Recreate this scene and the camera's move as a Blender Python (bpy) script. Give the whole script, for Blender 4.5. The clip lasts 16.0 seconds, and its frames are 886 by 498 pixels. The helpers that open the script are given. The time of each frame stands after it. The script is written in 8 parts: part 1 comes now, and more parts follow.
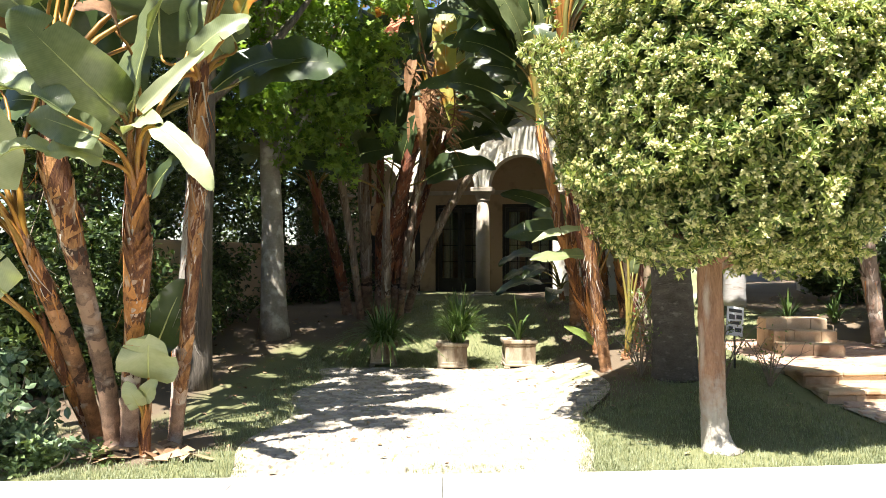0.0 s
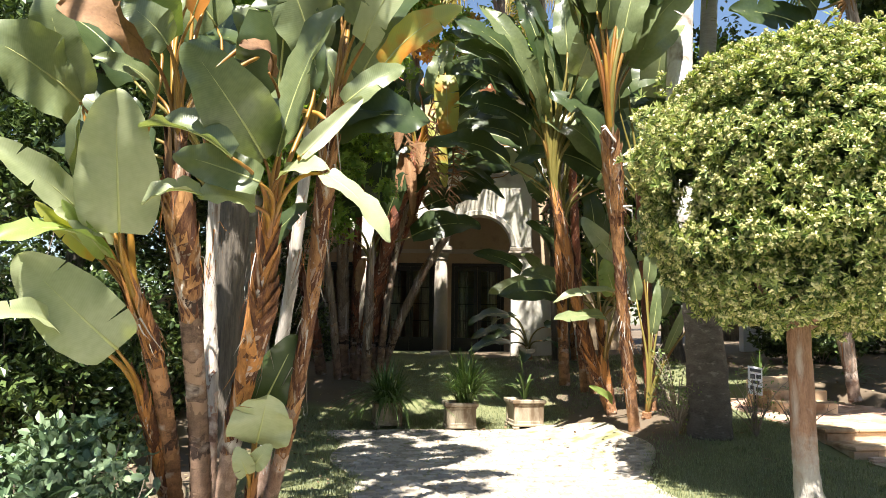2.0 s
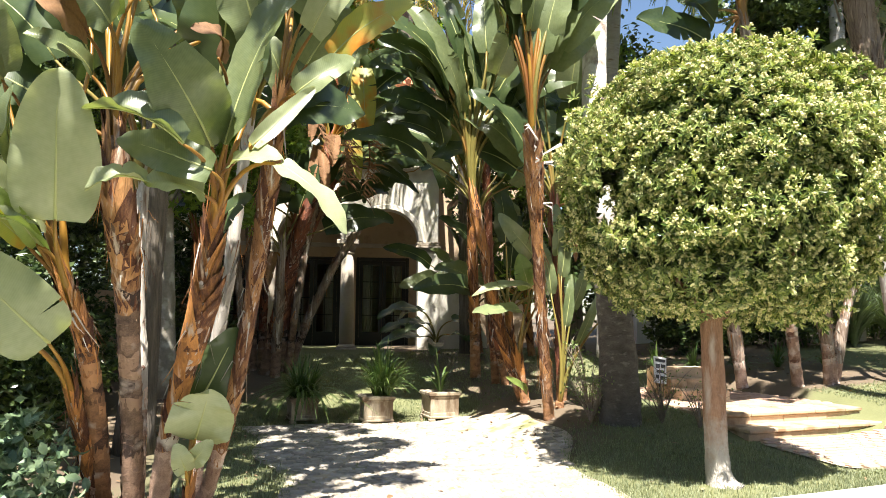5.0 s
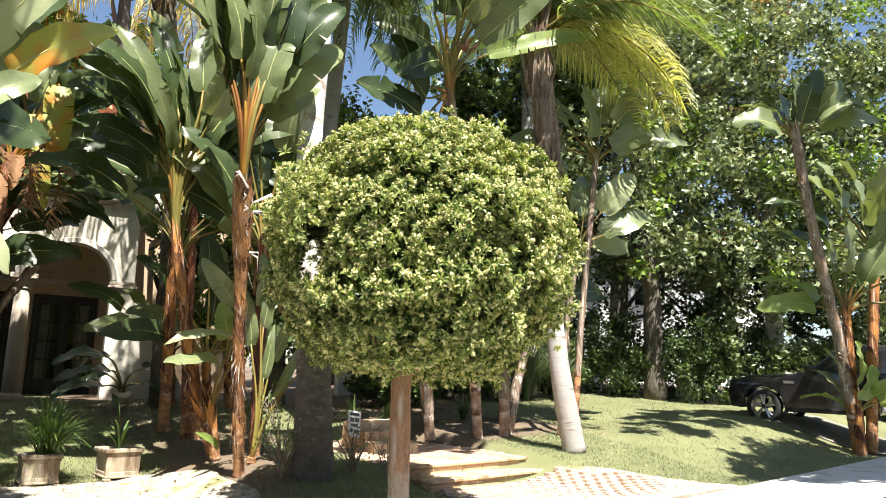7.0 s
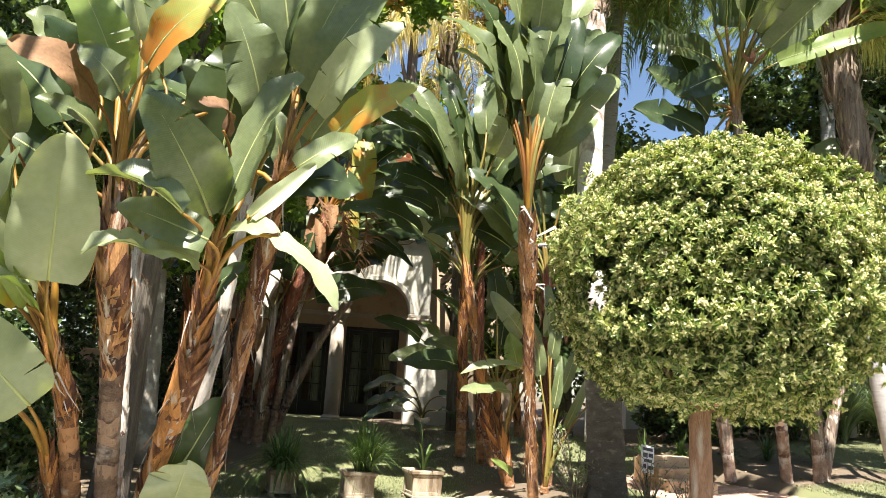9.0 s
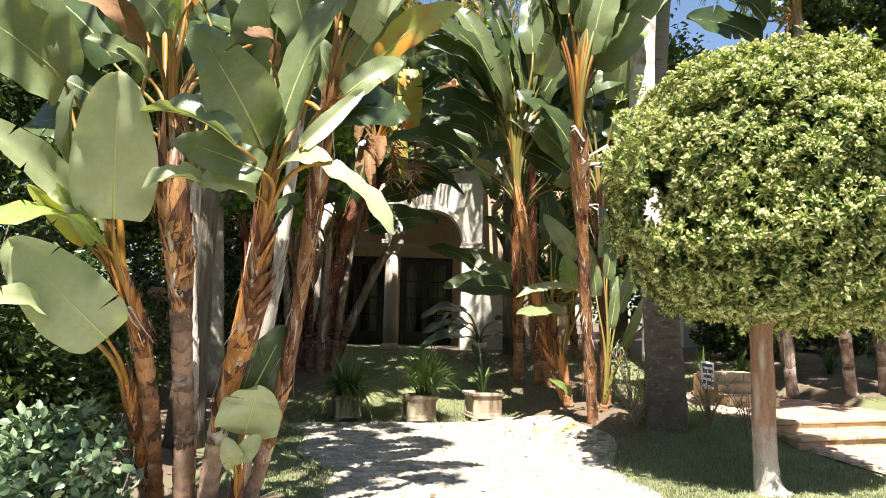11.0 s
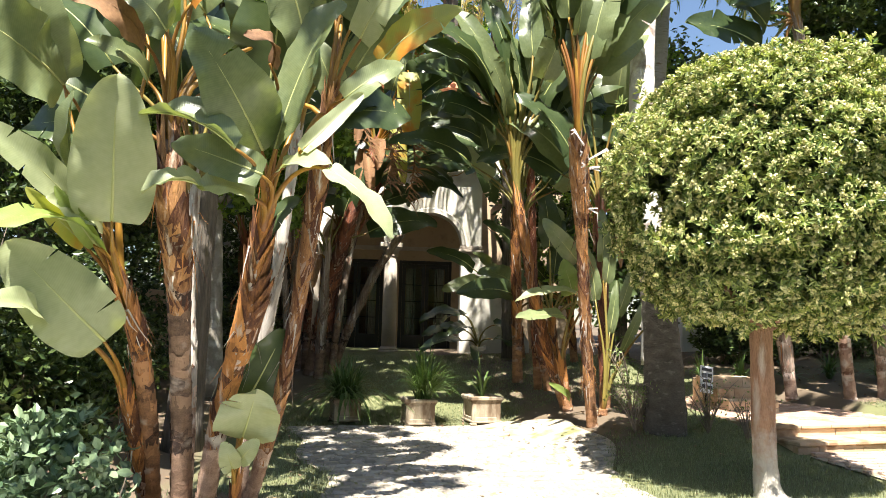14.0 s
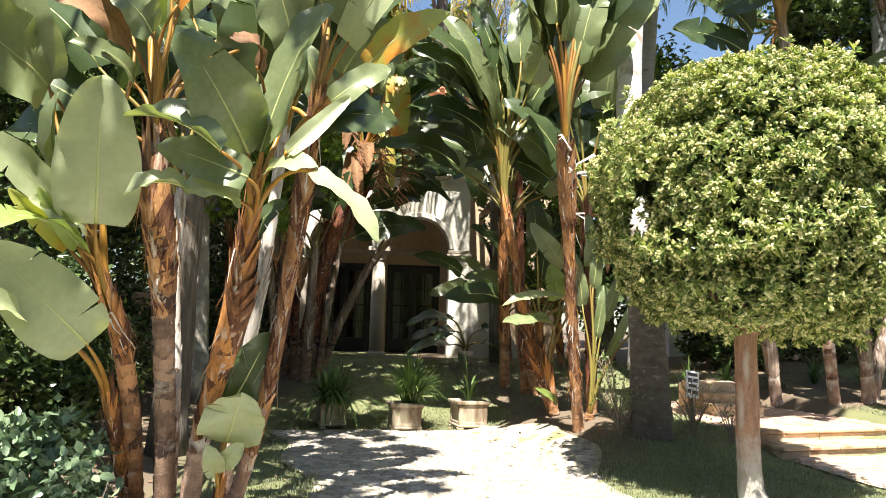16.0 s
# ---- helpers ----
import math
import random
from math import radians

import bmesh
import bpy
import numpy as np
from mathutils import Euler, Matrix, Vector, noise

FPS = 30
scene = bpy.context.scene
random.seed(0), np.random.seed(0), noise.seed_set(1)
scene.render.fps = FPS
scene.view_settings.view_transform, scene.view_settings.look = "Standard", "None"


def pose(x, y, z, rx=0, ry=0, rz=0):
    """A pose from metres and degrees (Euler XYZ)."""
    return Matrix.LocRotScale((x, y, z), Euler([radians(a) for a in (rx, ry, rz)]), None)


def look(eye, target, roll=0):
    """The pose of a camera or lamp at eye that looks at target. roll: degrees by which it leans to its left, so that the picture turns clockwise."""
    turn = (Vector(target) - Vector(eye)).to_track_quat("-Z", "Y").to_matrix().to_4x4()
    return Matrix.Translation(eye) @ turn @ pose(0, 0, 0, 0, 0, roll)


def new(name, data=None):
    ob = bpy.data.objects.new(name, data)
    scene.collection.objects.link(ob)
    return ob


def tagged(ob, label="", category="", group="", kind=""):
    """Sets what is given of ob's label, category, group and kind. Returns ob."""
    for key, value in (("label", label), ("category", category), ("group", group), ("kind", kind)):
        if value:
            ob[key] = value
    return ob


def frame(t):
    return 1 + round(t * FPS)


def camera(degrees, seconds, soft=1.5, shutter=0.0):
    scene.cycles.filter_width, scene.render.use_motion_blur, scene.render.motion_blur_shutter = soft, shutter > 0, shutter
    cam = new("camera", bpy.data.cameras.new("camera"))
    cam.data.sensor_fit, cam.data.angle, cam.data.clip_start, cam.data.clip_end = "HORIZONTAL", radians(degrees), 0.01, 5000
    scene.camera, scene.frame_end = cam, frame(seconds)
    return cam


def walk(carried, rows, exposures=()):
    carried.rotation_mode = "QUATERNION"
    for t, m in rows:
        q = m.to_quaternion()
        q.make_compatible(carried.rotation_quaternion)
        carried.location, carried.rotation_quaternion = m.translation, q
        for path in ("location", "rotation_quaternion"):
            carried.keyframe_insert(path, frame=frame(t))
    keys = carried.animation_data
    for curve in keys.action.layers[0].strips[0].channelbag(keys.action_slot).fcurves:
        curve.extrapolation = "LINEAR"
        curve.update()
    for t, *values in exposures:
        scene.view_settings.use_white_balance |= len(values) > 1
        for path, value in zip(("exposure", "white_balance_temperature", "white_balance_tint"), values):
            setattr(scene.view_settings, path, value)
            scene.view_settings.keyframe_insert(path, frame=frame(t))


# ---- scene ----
cam = camera(61.3, 16.0, 0.5)
METRES, EYE, TILT, LEAN, TURN = 3.05, 1.6, 1.0, 0.0, 0.0
ROWS = [
    (0.0, 0.0, 0.0, 0.0, 0.0, 0.0, -0.0),
    (0.5, -0.1971, 0.0163, -0.0171, -3.06, -2.2, -0.45),
    (1.0, -0.3677, 0.053, -0.0155, -2.2, -1.3, 0.46),
    (1.5, -0.5296, 0.057, -0.0076, -6.76, 1.23, -0.37),
    (2.0, -0.6474, 0.0805, -0.0095, -9.33, 4.58, -0.89),
    (2.5, -0.7472, 0.0943, -0.0062, -13.85, 4.64, -0.94),
    (3.0, -0.7915, 0.0984, -0.0101, -14.27, 4.71, -0.94),
    (5.5, -0.7831, 0.0889, -0.018, -20.74, 4.02, -1.24),
    (6.0, -0.7744, 0.0823, -0.0163, -26.92, 4.1, -2.01),
    (6.5, -0.7636, 0.0721, -0.0106, -37.39, 5.84, -2.59),
    (7.0, -0.7599, 0.0708, 0.002, -39.73, 8.66, -2.54),
    (7.5, -0.7709, 0.0686, 0.0252, -37.04, 15.39, -2.21),
    (8.0, -0.7819, 0.0667, 0.0357, -27.4, 18.93, -3.53),
    (8.5, -0.7883, 0.0627, 0.0191, -22.17, 17.75, -4.18),
    (9.0, -0.7899, 0.0804, 0.0014, -18.64, 9.81, -3.75),
    (9.5, -0.791, 0.0846, -0.0116, -15.63, 5.81, -2.76),
    (12.0, -0.7962, 0.0875, -0.0182, -14.3, 4.15, -1.38),
    (12.5, -0.7951, 0.0889, -0.0174, -13.86, 4.22, -1.41),
    (13.0, -0.795, 0.0871, -0.0167, -13.62, 4.41, -1.58),
    (13.5, -0.7962, 0.0886, -0.0162, -13.78, 4.66, -1.67),
    (14.0, -0.7957, 0.0908, -0.015, -14.6, 4.51, -1.83),
    (14.5, -0.7925, 0.0861, -0.0166, -15.24, 4.83, -1.49),
    (15.0, -0.7921, 0.0874, -0.0165, -15.29, 4.92, -1.77),
    (15.5, -0.791, 0.0872, -0.016, -15.5, 4.86, -1.79),
    (16.0, -0.7895, 0.0884, -0.0161, -15.47, 4.88, -2.05),
]
walk(cam, [(t, pose(0, 0, EYE, TILT, LEAN, TURN) @ pose(METRES * x, METRES * y, METRES * z, 90 + pitch, roll, yaw)) for t, x, y, z, yaw, pitch, roll in ROWS],
     [(0.0, 1.8), (1.0, 1.74), (2.0, 1.67), (6.0, 1.67), (7.0, 1.56), (8.0, 1.63), (9.5, 1.69), (16.0, 1.69)])

# ---------------------------------------------------------------- light
SUN_EL, SUN_TO = radians(61), Vector((-0.29, -0.957, 0))
world = bpy.data.worlds.new("sky")
scene.world = world
world.use_nodes = True
wn, wl = world.node_tree.nodes, world.node_tree.links
sky = wn.new("ShaderNodeTexSky")
sky.sky_type, sky.sun_disc = "NISHITA", False
sky.sun_elevation, sky.sun_rotation = SUN_EL, math.atan2(SUN_TO.x, SUN_TO.y)
sky.air_density, sky.dust_density, sky.ozone_density = 1.0, 0.6, 1.5
wn["Background"].inputs["Strength"].default_value = 0.061
wl.new(sky.outputs["Color"], wn["Background"].inputs["Color"])
sun = new("sun", bpy.data.lights.new("sun", "SUN"))
sun.data.energy, sun.data.angle, sun.data.color = 5.0, radians(0.53), (1.0, 0.95, 0.86)
sun_way = Vector((SUN_TO.x * math.cos(SUN_EL), SUN_TO.y * math.cos(SUN_EL), math.sin(SUN_EL)))
sun.matrix_world = look(sun_way * 60, (0, 0, 0))

# ---------------------------------------------------------------- materials


def mat(name, dark, light, rough=0.7, scale=6.0, fine=60.0, bump=0.25, through_light=0.0, glow=None, island=0.0, per_object=0.0,
        metal=0.0, extra=None, extra_amount=0.0, extra_scale=3.0, stretch=(1, 1, 1), veins=0.0, gloss=0.5):
    """Two colours mixed by coarse and fine noise, with relief; optional light passing through, a third stain colour and leaf veins."""
    m = bpy.data.materials.new(name)
    m.use_nodes = True
    nt = m.node_tree
    n, l = nt.nodes, nt.links
    bsdf = n["Principled BSDF"]
    tex = n.new("ShaderNodeTexCoord")
    mp = n.new("ShaderNodeMapping")
    mp.inputs["Scale"].default_value = stretch
    l.new(tex.outputs["Object"], mp.inputs["Vector"])

    def noise_at(s, detail=4.0):
        t = n.new("ShaderNodeTexNoise")
        t.inputs["Scale"].default_value, t.inputs["Detail"].default_value = s, detail
        l.new(mp.outputs["Vector"], t.inputs["Vector"])
        return t.outputs["Fac"]

    def math_node(op, a, b):
        t = n.new("ShaderNodeMath")
        t.operation = op
        for i, v in enumerate((a, b)):
            if isinstance(v, (int, float)):
                t.inputs[i].default_value = v
            else:
                l.new(v, t.inputs[i])
        return t.outputs[0]

    coarse, small = noise_at(scale), noise_at(fine, 3.0)
    f = math_node("ADD", math_node("MULTIPLY", coarse, 1.3), math_node("MULTIPLY", small, 0.7))
    f = math_node("SUBTRACT", f, 0.5)
    if island:
        g = n.new("ShaderNodeNewGeometry")
        f = math_node("ADD", f, math_node("MULTIPLY", math_node("SUBTRACT", g.outputs["Random Per Island"], 0.5), island))
    if per_object:
        o = n.new("ShaderNodeObjectInfo")
        f = math_node("ADD", f, math_node("MULTIPLY", math_node("SUBTRACT", o.outputs["Random"], 0.5), per_object))
    if veins:
        uv = n.new("ShaderNodeUVMap")
        sep = n.new("ShaderNodeSeparateXYZ")
        l.new(uv.outputs["UV"], sep.inputs[0])
        slant = math_node("ADD", math_node("MULTIPLY", sep.outputs["X"], 420.0), math_node("MULTIPLY", math_node("ABSOLUTE", sep.outputs["Y"], 0), -90.0))
        wave = math_node("MULTIPLY", math_node("SINE", slant, 0), veins)
        f = math_node("ADD", f, wave)
    ramp = n.new("ShaderNodeMix")
    ramp.data_type = "RGBA"
    ramp.clamp_factor = True
    l.new(f, ramp.inputs["Factor"])
    ramp.inputs["A"].default_value, ramp.inputs["B"].default_value = (*dark, 1), (*light, 1)
    colour = ramp.outputs["Result"]
    if extra:
        r2 = n.new("ShaderNodeMix")
        r2.data_type = "RGBA"
        st = n.new("ShaderNodeMapRange")
        st.inputs["From Min"].default_value, st.inputs["From Max"].default_value = 0.62 - 0.3 * extra_amount, 0.72 - 0.2 * extra_amount
        l.new(noise_at(extra_scale, 5.0), st.inputs["Value"])
        l.new(st.outputs["Result"], r2.inputs["Factor"])
        l.new(colour, r2.inputs["A"])
        r2.inputs["B"].default_value = (*extra, 1)
        colour = r2.outputs["Result"]
    l.new(colour, bsdf.inputs["Base Color"])
    bsdf.inputs["Roughness"].default_value, bsdf.inputs["Metallic"].default_value = rough, metal
    bsdf.inputs["Specular IOR Level"].default_value = gloss
    if bump:
        b = n.new("ShaderNodeBump")
        b.inputs["Strength"].default_value, b.inputs["Distance"].default_value = bump, 0.01 if bump < 0.8 else 0.03
        l.new(f, b.inputs["Height"])
        l.new(b.outputs["Normal"], bsdf.inputs["Normal"])
    if through_light:
        tr = n.new("ShaderNodeBsdfTranslucent")
        mx = n.new("ShaderNodeMixShader")
        mx.inputs["Fac"].default_value = through_light
        warm = n.new("ShaderNodeMix")
        warm.data_type, warm.blend_type = "RGBA", "MULTIPLY"
        warm.inputs["Factor"].default_value = 1.0
        l.new(colour, warm.inputs["A"])
        warm.inputs["B"].default_value = (1.5, 1.5, 0.55, 1)
        l.new(warm.outputs["Result"], tr.inputs["Color"])
        l.new(bsdf.outputs[0], mx.inputs[1])
        l.new(tr.outputs[0], mx.inputs[2])
        l.new(mx.outputs[0], n["Material Output"].inputs["Surface"])
    return m


M = {}
M["leaf"] = mat("paddle_leaf", (0.115, 0.15, 0.062), (0.25, 0.29, 0.145), 0.3, 2.0, 25, 0.25, 0.25, per_object=0.6, veins=0.055, gloss=0.65)
M["pale"] = mat("paddle_leaf_pale", (0.25, 0.29, 0.14), (0.42, 0.45, 0.27), 0.42, 2.0, 22, 0.15, 0.2, per_object=0.4, veins=0.055)
M["lime"] = mat("paddle_leaf_lime", (0.17, 0.25, 0.06), (0.3, 0.37, 0.11), 0.42, 2.0, 22, 0.12, 0.25, per_object=0.3, veins=0.055)
# the same leaf darkened: shade put into the colour of rear and lower blades
M["dark"] = mat("paddle_leaf_shaded", (0.035, 0.06, 0.022), (0.085, 0.115, 0.045), 0.3, 2.0, 25, 0.12, 0.22, per_object=0.6, veins=0.055, gloss=0.6)
M["gold"] = mat("paddle_leaf_gold", (0.3, 0.33, 0.08), (0.44, 0.4, 0.08), 0.5, 2.5, 18, 0.15, 0.3, extra=(0.5, 0.19, 0.02), extra_amount=0.45, extra_scale=2.5, veins=0.1)
M["dead"] = mat("paddle_leaf_dead", (0.09, 0.04, 0.018), (0.36, 0.2, 0.1), 0.8, 4.0, 40, 0.4, 0.1, per_object=0.5)
M["midrib"] = mat("midrib", (0.34, 0.38, 0.13), (0.46, 0.47, 0.2), 0.45, 4, 30, 0.05)
M["petiole"] = mat("petiole", (0.2, 0.085, 0.014), (0.37, 0.2, 0.028), 0.42, 3.5, 30, 0.12, per_object=0.6, stretch=(2, 2, 0.3), extra=(0.2, 0.075, 0.018), extra_amount=0.3, extra_scale=2.2)
M["petiole_green"] = mat("petiole_green", (0.13, 0.12, 0.028), (0.28, 0.22, 0.055), 0.45, 3.5, 30, 0.12, per_object=0.6, stretch=(1, 1, 0.3), extra=(0.26, 0.12, 0.025), extra_amount=0.35)
M["sheath"] = mat("sheath", (0.09, 0.026, 0.01), (0.64, 0.27, 0.07), 0.65, 5, 34, 0.8, island=1.1, stretch=(7, 7, 0.35), extra=(0.62, 0.46, 0.34), extra_amount=0.06, extra_scale=2.5)
M["sheath_grey"] = mat("sheath_grey", (0.13, 0.085, 0.06), (0.42, 0.33, 0.26), 0.8, 5, 34, 0.7, island=0.7, stretch=(7, 7, 0.35), extra=(0.56, 0.5, 0.44), extra_amount=0.2, extra_scale=2.5)
# reddish sheath, darkened to carry the shade on inner and rear stems
M["sheath_shaded"] = mat("sheath_shaded", (0.06, 0.018, 0.012), (0.34, 0.11, 0.05), 0.65, 5, 34, 0.7, island=1.0, stretch=(7, 7, 0.35), extra=(0.5, 0.34, 0.26), extra_amount=0.14, extra_scale=2.5)
M["sheath_tan"] = mat("sheath_tan", (0.11, 0.034, 0.014), (0.62, 0.31, 0.12), 0.7, 5, 34, 0.8, island=1.2, stretch=(7, 7, 0.35), extra=(0.68, 0.55, 0.44), extra_amount=0.12, extra_scale=2.5)
M["sheath_pale"] = mat("sheath_pale", (0.34, 0.29, 0.25), (0.68, 0.63, 0.57), 0.8, 5, 34, 0.6, island=0.5, stretch=(7, 7, 0.35), extra=(0.2, 0.13, 0.09), extra_amount=0.12, extra_scale=2.5)
M["stem_bark"] = mat("stem_bark", (0.06, 0.025, 0.014), (0.52, 0.26, 0.12), 0.75, 5, 50, 0.8, island=1.5, stretch=(2, 2, 2.6), extra=(0.56, 0.45, 0.37), extra_amount=0.22, extra_scale=2.2)
M["stem_pale"] = mat("stem_pale", (0.15, 0.07, 0.045), (0.64, 0.44, 0.33), 0.75, 5, 50, 0.8, island=1.4, stretch=(2, 2, 2.0), extra=(0.72, 0.64, 0.57), extra_amount=0.35, extra_scale=2.6)
M["stem_grey"] = mat("stem_grey", (0.05, 0.026, 0.018), (0.4, 0.25, 0.165), 0.75, 5, 50, 0.8, island=1.5, stretch=(2, 2, 2.6), extra=(0.5, 0.4, 0.34), extra_amount=0.22, extra_scale=2.2)
M["grey_bark"] = mat("grey_bark", (0.035, 0.03, 0.025), (0.24, 0.2, 0.16), 0.9, 5, 28, 1.0, stretch=(4.5, 4.5, 0.4))
M["mottled_bark"] = mat("mottled_bark", (0.2, 0.17, 0.14), (0.42, 0.38, 0.32), 0.85, 4, 30, 0.5, extra=(0.56, 0.53, 0.47), extra_amount=0.35, extra_scale=5)
M["palm_white"] = mat("palm_white", (0.5, 0.46, 0.42), (0.76, 0.72, 0.67), 0.85, 3, 40, 0.8, stretch=(1, 1, 0.7), extra=(0.26, 0.2, 0.16), extra_amount=0.5, extra_scale=5)
M["palm_grey"] = mat("palm_grey", (0.26, 0.24, 0.23), (0.47, 0.45, 0.44), 0.85, 3, 40, 0.6, stretch=(1, 1, 5), extra=(0.2, 0.15, 0.11), extra_amount=0.15)
M["palm_foot"] = mat("palm_foot", (0.05, 0.043, 0.037), (0.17, 0.15, 0.13), 0.9, 6, 40, 0.9, stretch=(1, 1, 2.0), extra=(0.22, 0.2, 0.18), extra_amount=0.1, extra_scale=9)
M["palm_fibre"] = mat("palm_fibre", (0.12, 0.07, 0.04), (0.46, 0.35, 0.26), 0.9, 8, 60, 0.9, stretch=(3, 3, 0.3), island=1.0)
M["frond"] = mat("frond", (0.08, 0.13, 0.04), (0.3, 0.36, 0.15), 0.35, 3, 30, 0.0, 0.4, island=0.6)
# yellowing and dry fronds, lightened so sunlight is part of their colour
M["frond_gold_lit"] = mat("frond_gold_lit", (0.3, 0.34, 0.09), (0.76, 0.7, 0.38), 0.35, 3, 30, 0.0, 0.45, island=1.0)
M["frond_dry_and_lit"] = mat("frond_dry_and_lit", (0.36, 0.3, 0.14), (0.76, 0.68, 0.46), 0.5, 3, 30, 0.0, 0.45, island=1.0)
M["pine_green"] = mat("pine_green", (0.03, 0.07, 0.04), (0.07, 0.12, 0.07), 0.5, 3, 30, 0.0, 0.1, island=0.6)
M["flake"] = mat("sheath_flake", (0.3, 0.24, 0.19), (0.66, 0.6, 0.53), 0.8, 6, 60, 0.4, island=0.9)
M["topiary_leaf"] = mat("topiary_leaf", (0.07, 0.12, 0.024), (0.42, 0.47, 0.18), 0.28, 2.0, 30, 0.0, 0.25, island=1.3)
M["topiary_bud"] = mat("topiary_bud", (0.48, 0.46, 0.18), (0.78, 0.73, 0.42), 0.5, 2.0, 30, 0.0, 0.15, island=0.8)
M["topiary_trunk"] = mat("topiary_trunk", (0.17, 0.075, 0.04), (0.5, 0.29, 0.18), 0.85, 6, 40, 1.0, stretch=(3, 3, 0.6), extra=(0.5, 0.4, 0.33), extra_amount=0.3, extra_scale=2.5)
M["twig"] = mat("twig", (0.16, 0.12, 0.085), (0.36, 0.3, 0.24), 0.85, 6, 50, 0.4)
M["maple"] = mat("maple", (0.09, 0.17, 0.028), (0.28, 0.4, 0.09), 0.45, 0.6, 10, 0.0, 0.42, island=1.0)
M["plane_leaf"] = mat("plane_leaf", (0.045, 0.075, 0.028), (0.36, 0.4, 0.23), 0.33, 0.5, 10, 0.0, 0.16, island=1.3)
M["autumn_leaf"] = mat("autumn_leaf", (0.26, 0.13, 0.025), (0.5, 0.3, 0.07), 0.5, 0.5, 10, 0.0, 0.3, island=1.0)
# green lowered further for the deep shade these leaves fill
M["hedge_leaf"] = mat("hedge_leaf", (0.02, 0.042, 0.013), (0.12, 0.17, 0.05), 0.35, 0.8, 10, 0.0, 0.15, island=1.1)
M["shrub_leaf"] = mat("shrub_leaf", (0.07, 0.125, 0.06), (0.25, 0.33, 0.19), 0.38, 2, 20, 0.0, 0.12, island=0.9)
M["cover_leaf"] = mat("cover_leaf", (0.12, 0.18, 0.06), (0.26, 0.33, 0.13), 0.45, 2, 20, 0.0, 0.2, island=0.8)
M["strap_leaf"] = mat("strap_leaf", (0.05, 0.1, 0.025), (0.14, 0.21, 0.06), 0.4, 2, 20, 0.0, 0.2, island=0.8)
M["grass"] = mat("grass_blade", (0.12, 0.15, 0.075), (0.33, 0.35, 0.21), 0.6, 0.7, 10, 0.0, 0.2, island=0.9)
M["pampas"] = mat("pampas", (0.05, 0.08, 0.04), (0.13, 0.17, 0.09), 0.5, 2, 20, 0.0, 0.2, island=0.8)
M["soil"] = mat("soil", (0.06, 0.045, 0.03), (0.17, 0.13, 0.09), 0.95, 2.5, 40, 0.8)
M["litter"] = mat("litter", (0.16, 0.09, 0.045), (0.42, 0.29, 0.17), 0.85, 5, 50, 0.2, island=1.3)
M["cobble"] = mat("cobble", (0.27, 0.235, 0.2), (0.47, 0.42, 0.36), 0.85, 9, 70, 0.6, per_object=1.0, extra=(0.22, 0.19, 0.15), extra_amount=0.25, extra_scale=6)
M["cobble_rest"] = mat("cobble_rest", (0.27, 0.235, 0.2), (0.47, 0.42, 0.36), 0.85, 9, 70, 0.6, island=1.0, extra=(0.22, 0.19, 0.15), extra_amount=0.25, extra_scale=6)
M["sand_joint"] = mat("sand_joint", (0.3, 0.25, 0.19), (0.5, 0.43, 0.34), 0.95, 4, 80, 0.6, extra=(0.2, 0.2, 0.09), extra_amount=0.3)
M["concrete"] = mat("concrete", (0.5, 0.48, 0.45), (0.64, 0.62, 0.58), 0.85, 2, 70, 0.3, per_object=0.3, extra=(0.4, 0.38, 0.35), extra_amount=0.2)
M["far_drive"] = mat("far_drive", (0.16, 0.15, 0.12), (0.3, 0.28, 0.23), 0.9, 2, 60, 0.5)
M["asphalt"] = mat("asphalt", (0.04, 0.04, 0.042), (0.075, 0.073, 0.072), 0.9, 2, 120, 0.6)
M["brick"] = mat("brick", (0.4, 0.24, 0.17), (0.58, 0.4, 0.3), 0.85, 8, 70, 0.4, per_object=0.9)
M["sandstone"] = mat("sandstone", (0.42, 0.29, 0.18), (0.62, 0.47, 0.32), 0.85, 5, 60, 0.5, per_object=0.6, extra=(0.3, 0.19, 0.11), extra_amount=0.25)
M["planter"] = mat("planter_stone", (0.3, 0.24, 0.17), (0.52, 0.45, 0.34), 0.85, 5, 60, 0.5, per_object=0.3, extra=(0.17, 0.12, 0.075), extra_amount=0.5, extra_scale=4, stretch=(1.5, 1.5, 0.5))
M["stucco"] = mat("stucco", (0.62, 0.58, 0.5), (0.74, 0.7, 0.62), 0.9, 1.5, 60, 0.35, extra=(0.5, 0.45, 0.37), extra_amount=0.2, extra_scale=1.5)
# warm tan stucco, with the loggia's shade mixed into its darker tone
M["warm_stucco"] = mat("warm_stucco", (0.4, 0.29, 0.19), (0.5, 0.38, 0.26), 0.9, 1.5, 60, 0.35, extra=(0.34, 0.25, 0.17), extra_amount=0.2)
M["cast_stone"] = mat("cast_stone", (0.38, 0.32, 0.26), (0.55, 0.48, 0.4), 0.85, 3, 60, 0.4, extra=(0.36, 0.31, 0.25), extra_amount=0.2)
M["white_wall"] = mat("white_wall", (0.68, 0.68, 0.68), (0.8, 0.8, 0.8), 0.9, 1.0, 40, 0.25)
M["roof_tile"] = mat("roof_tile", (0.36, 0.12, 0.06), (0.55, 0.25, 0.14), 0.85, 3, 40, 0.4, island=0.9)
M["dark_wood"] = mat("dark_wood", (0.014, 0.013, 0.013), (0.03, 0.028, 0.027), 0.45, 4, 60, 0.2)
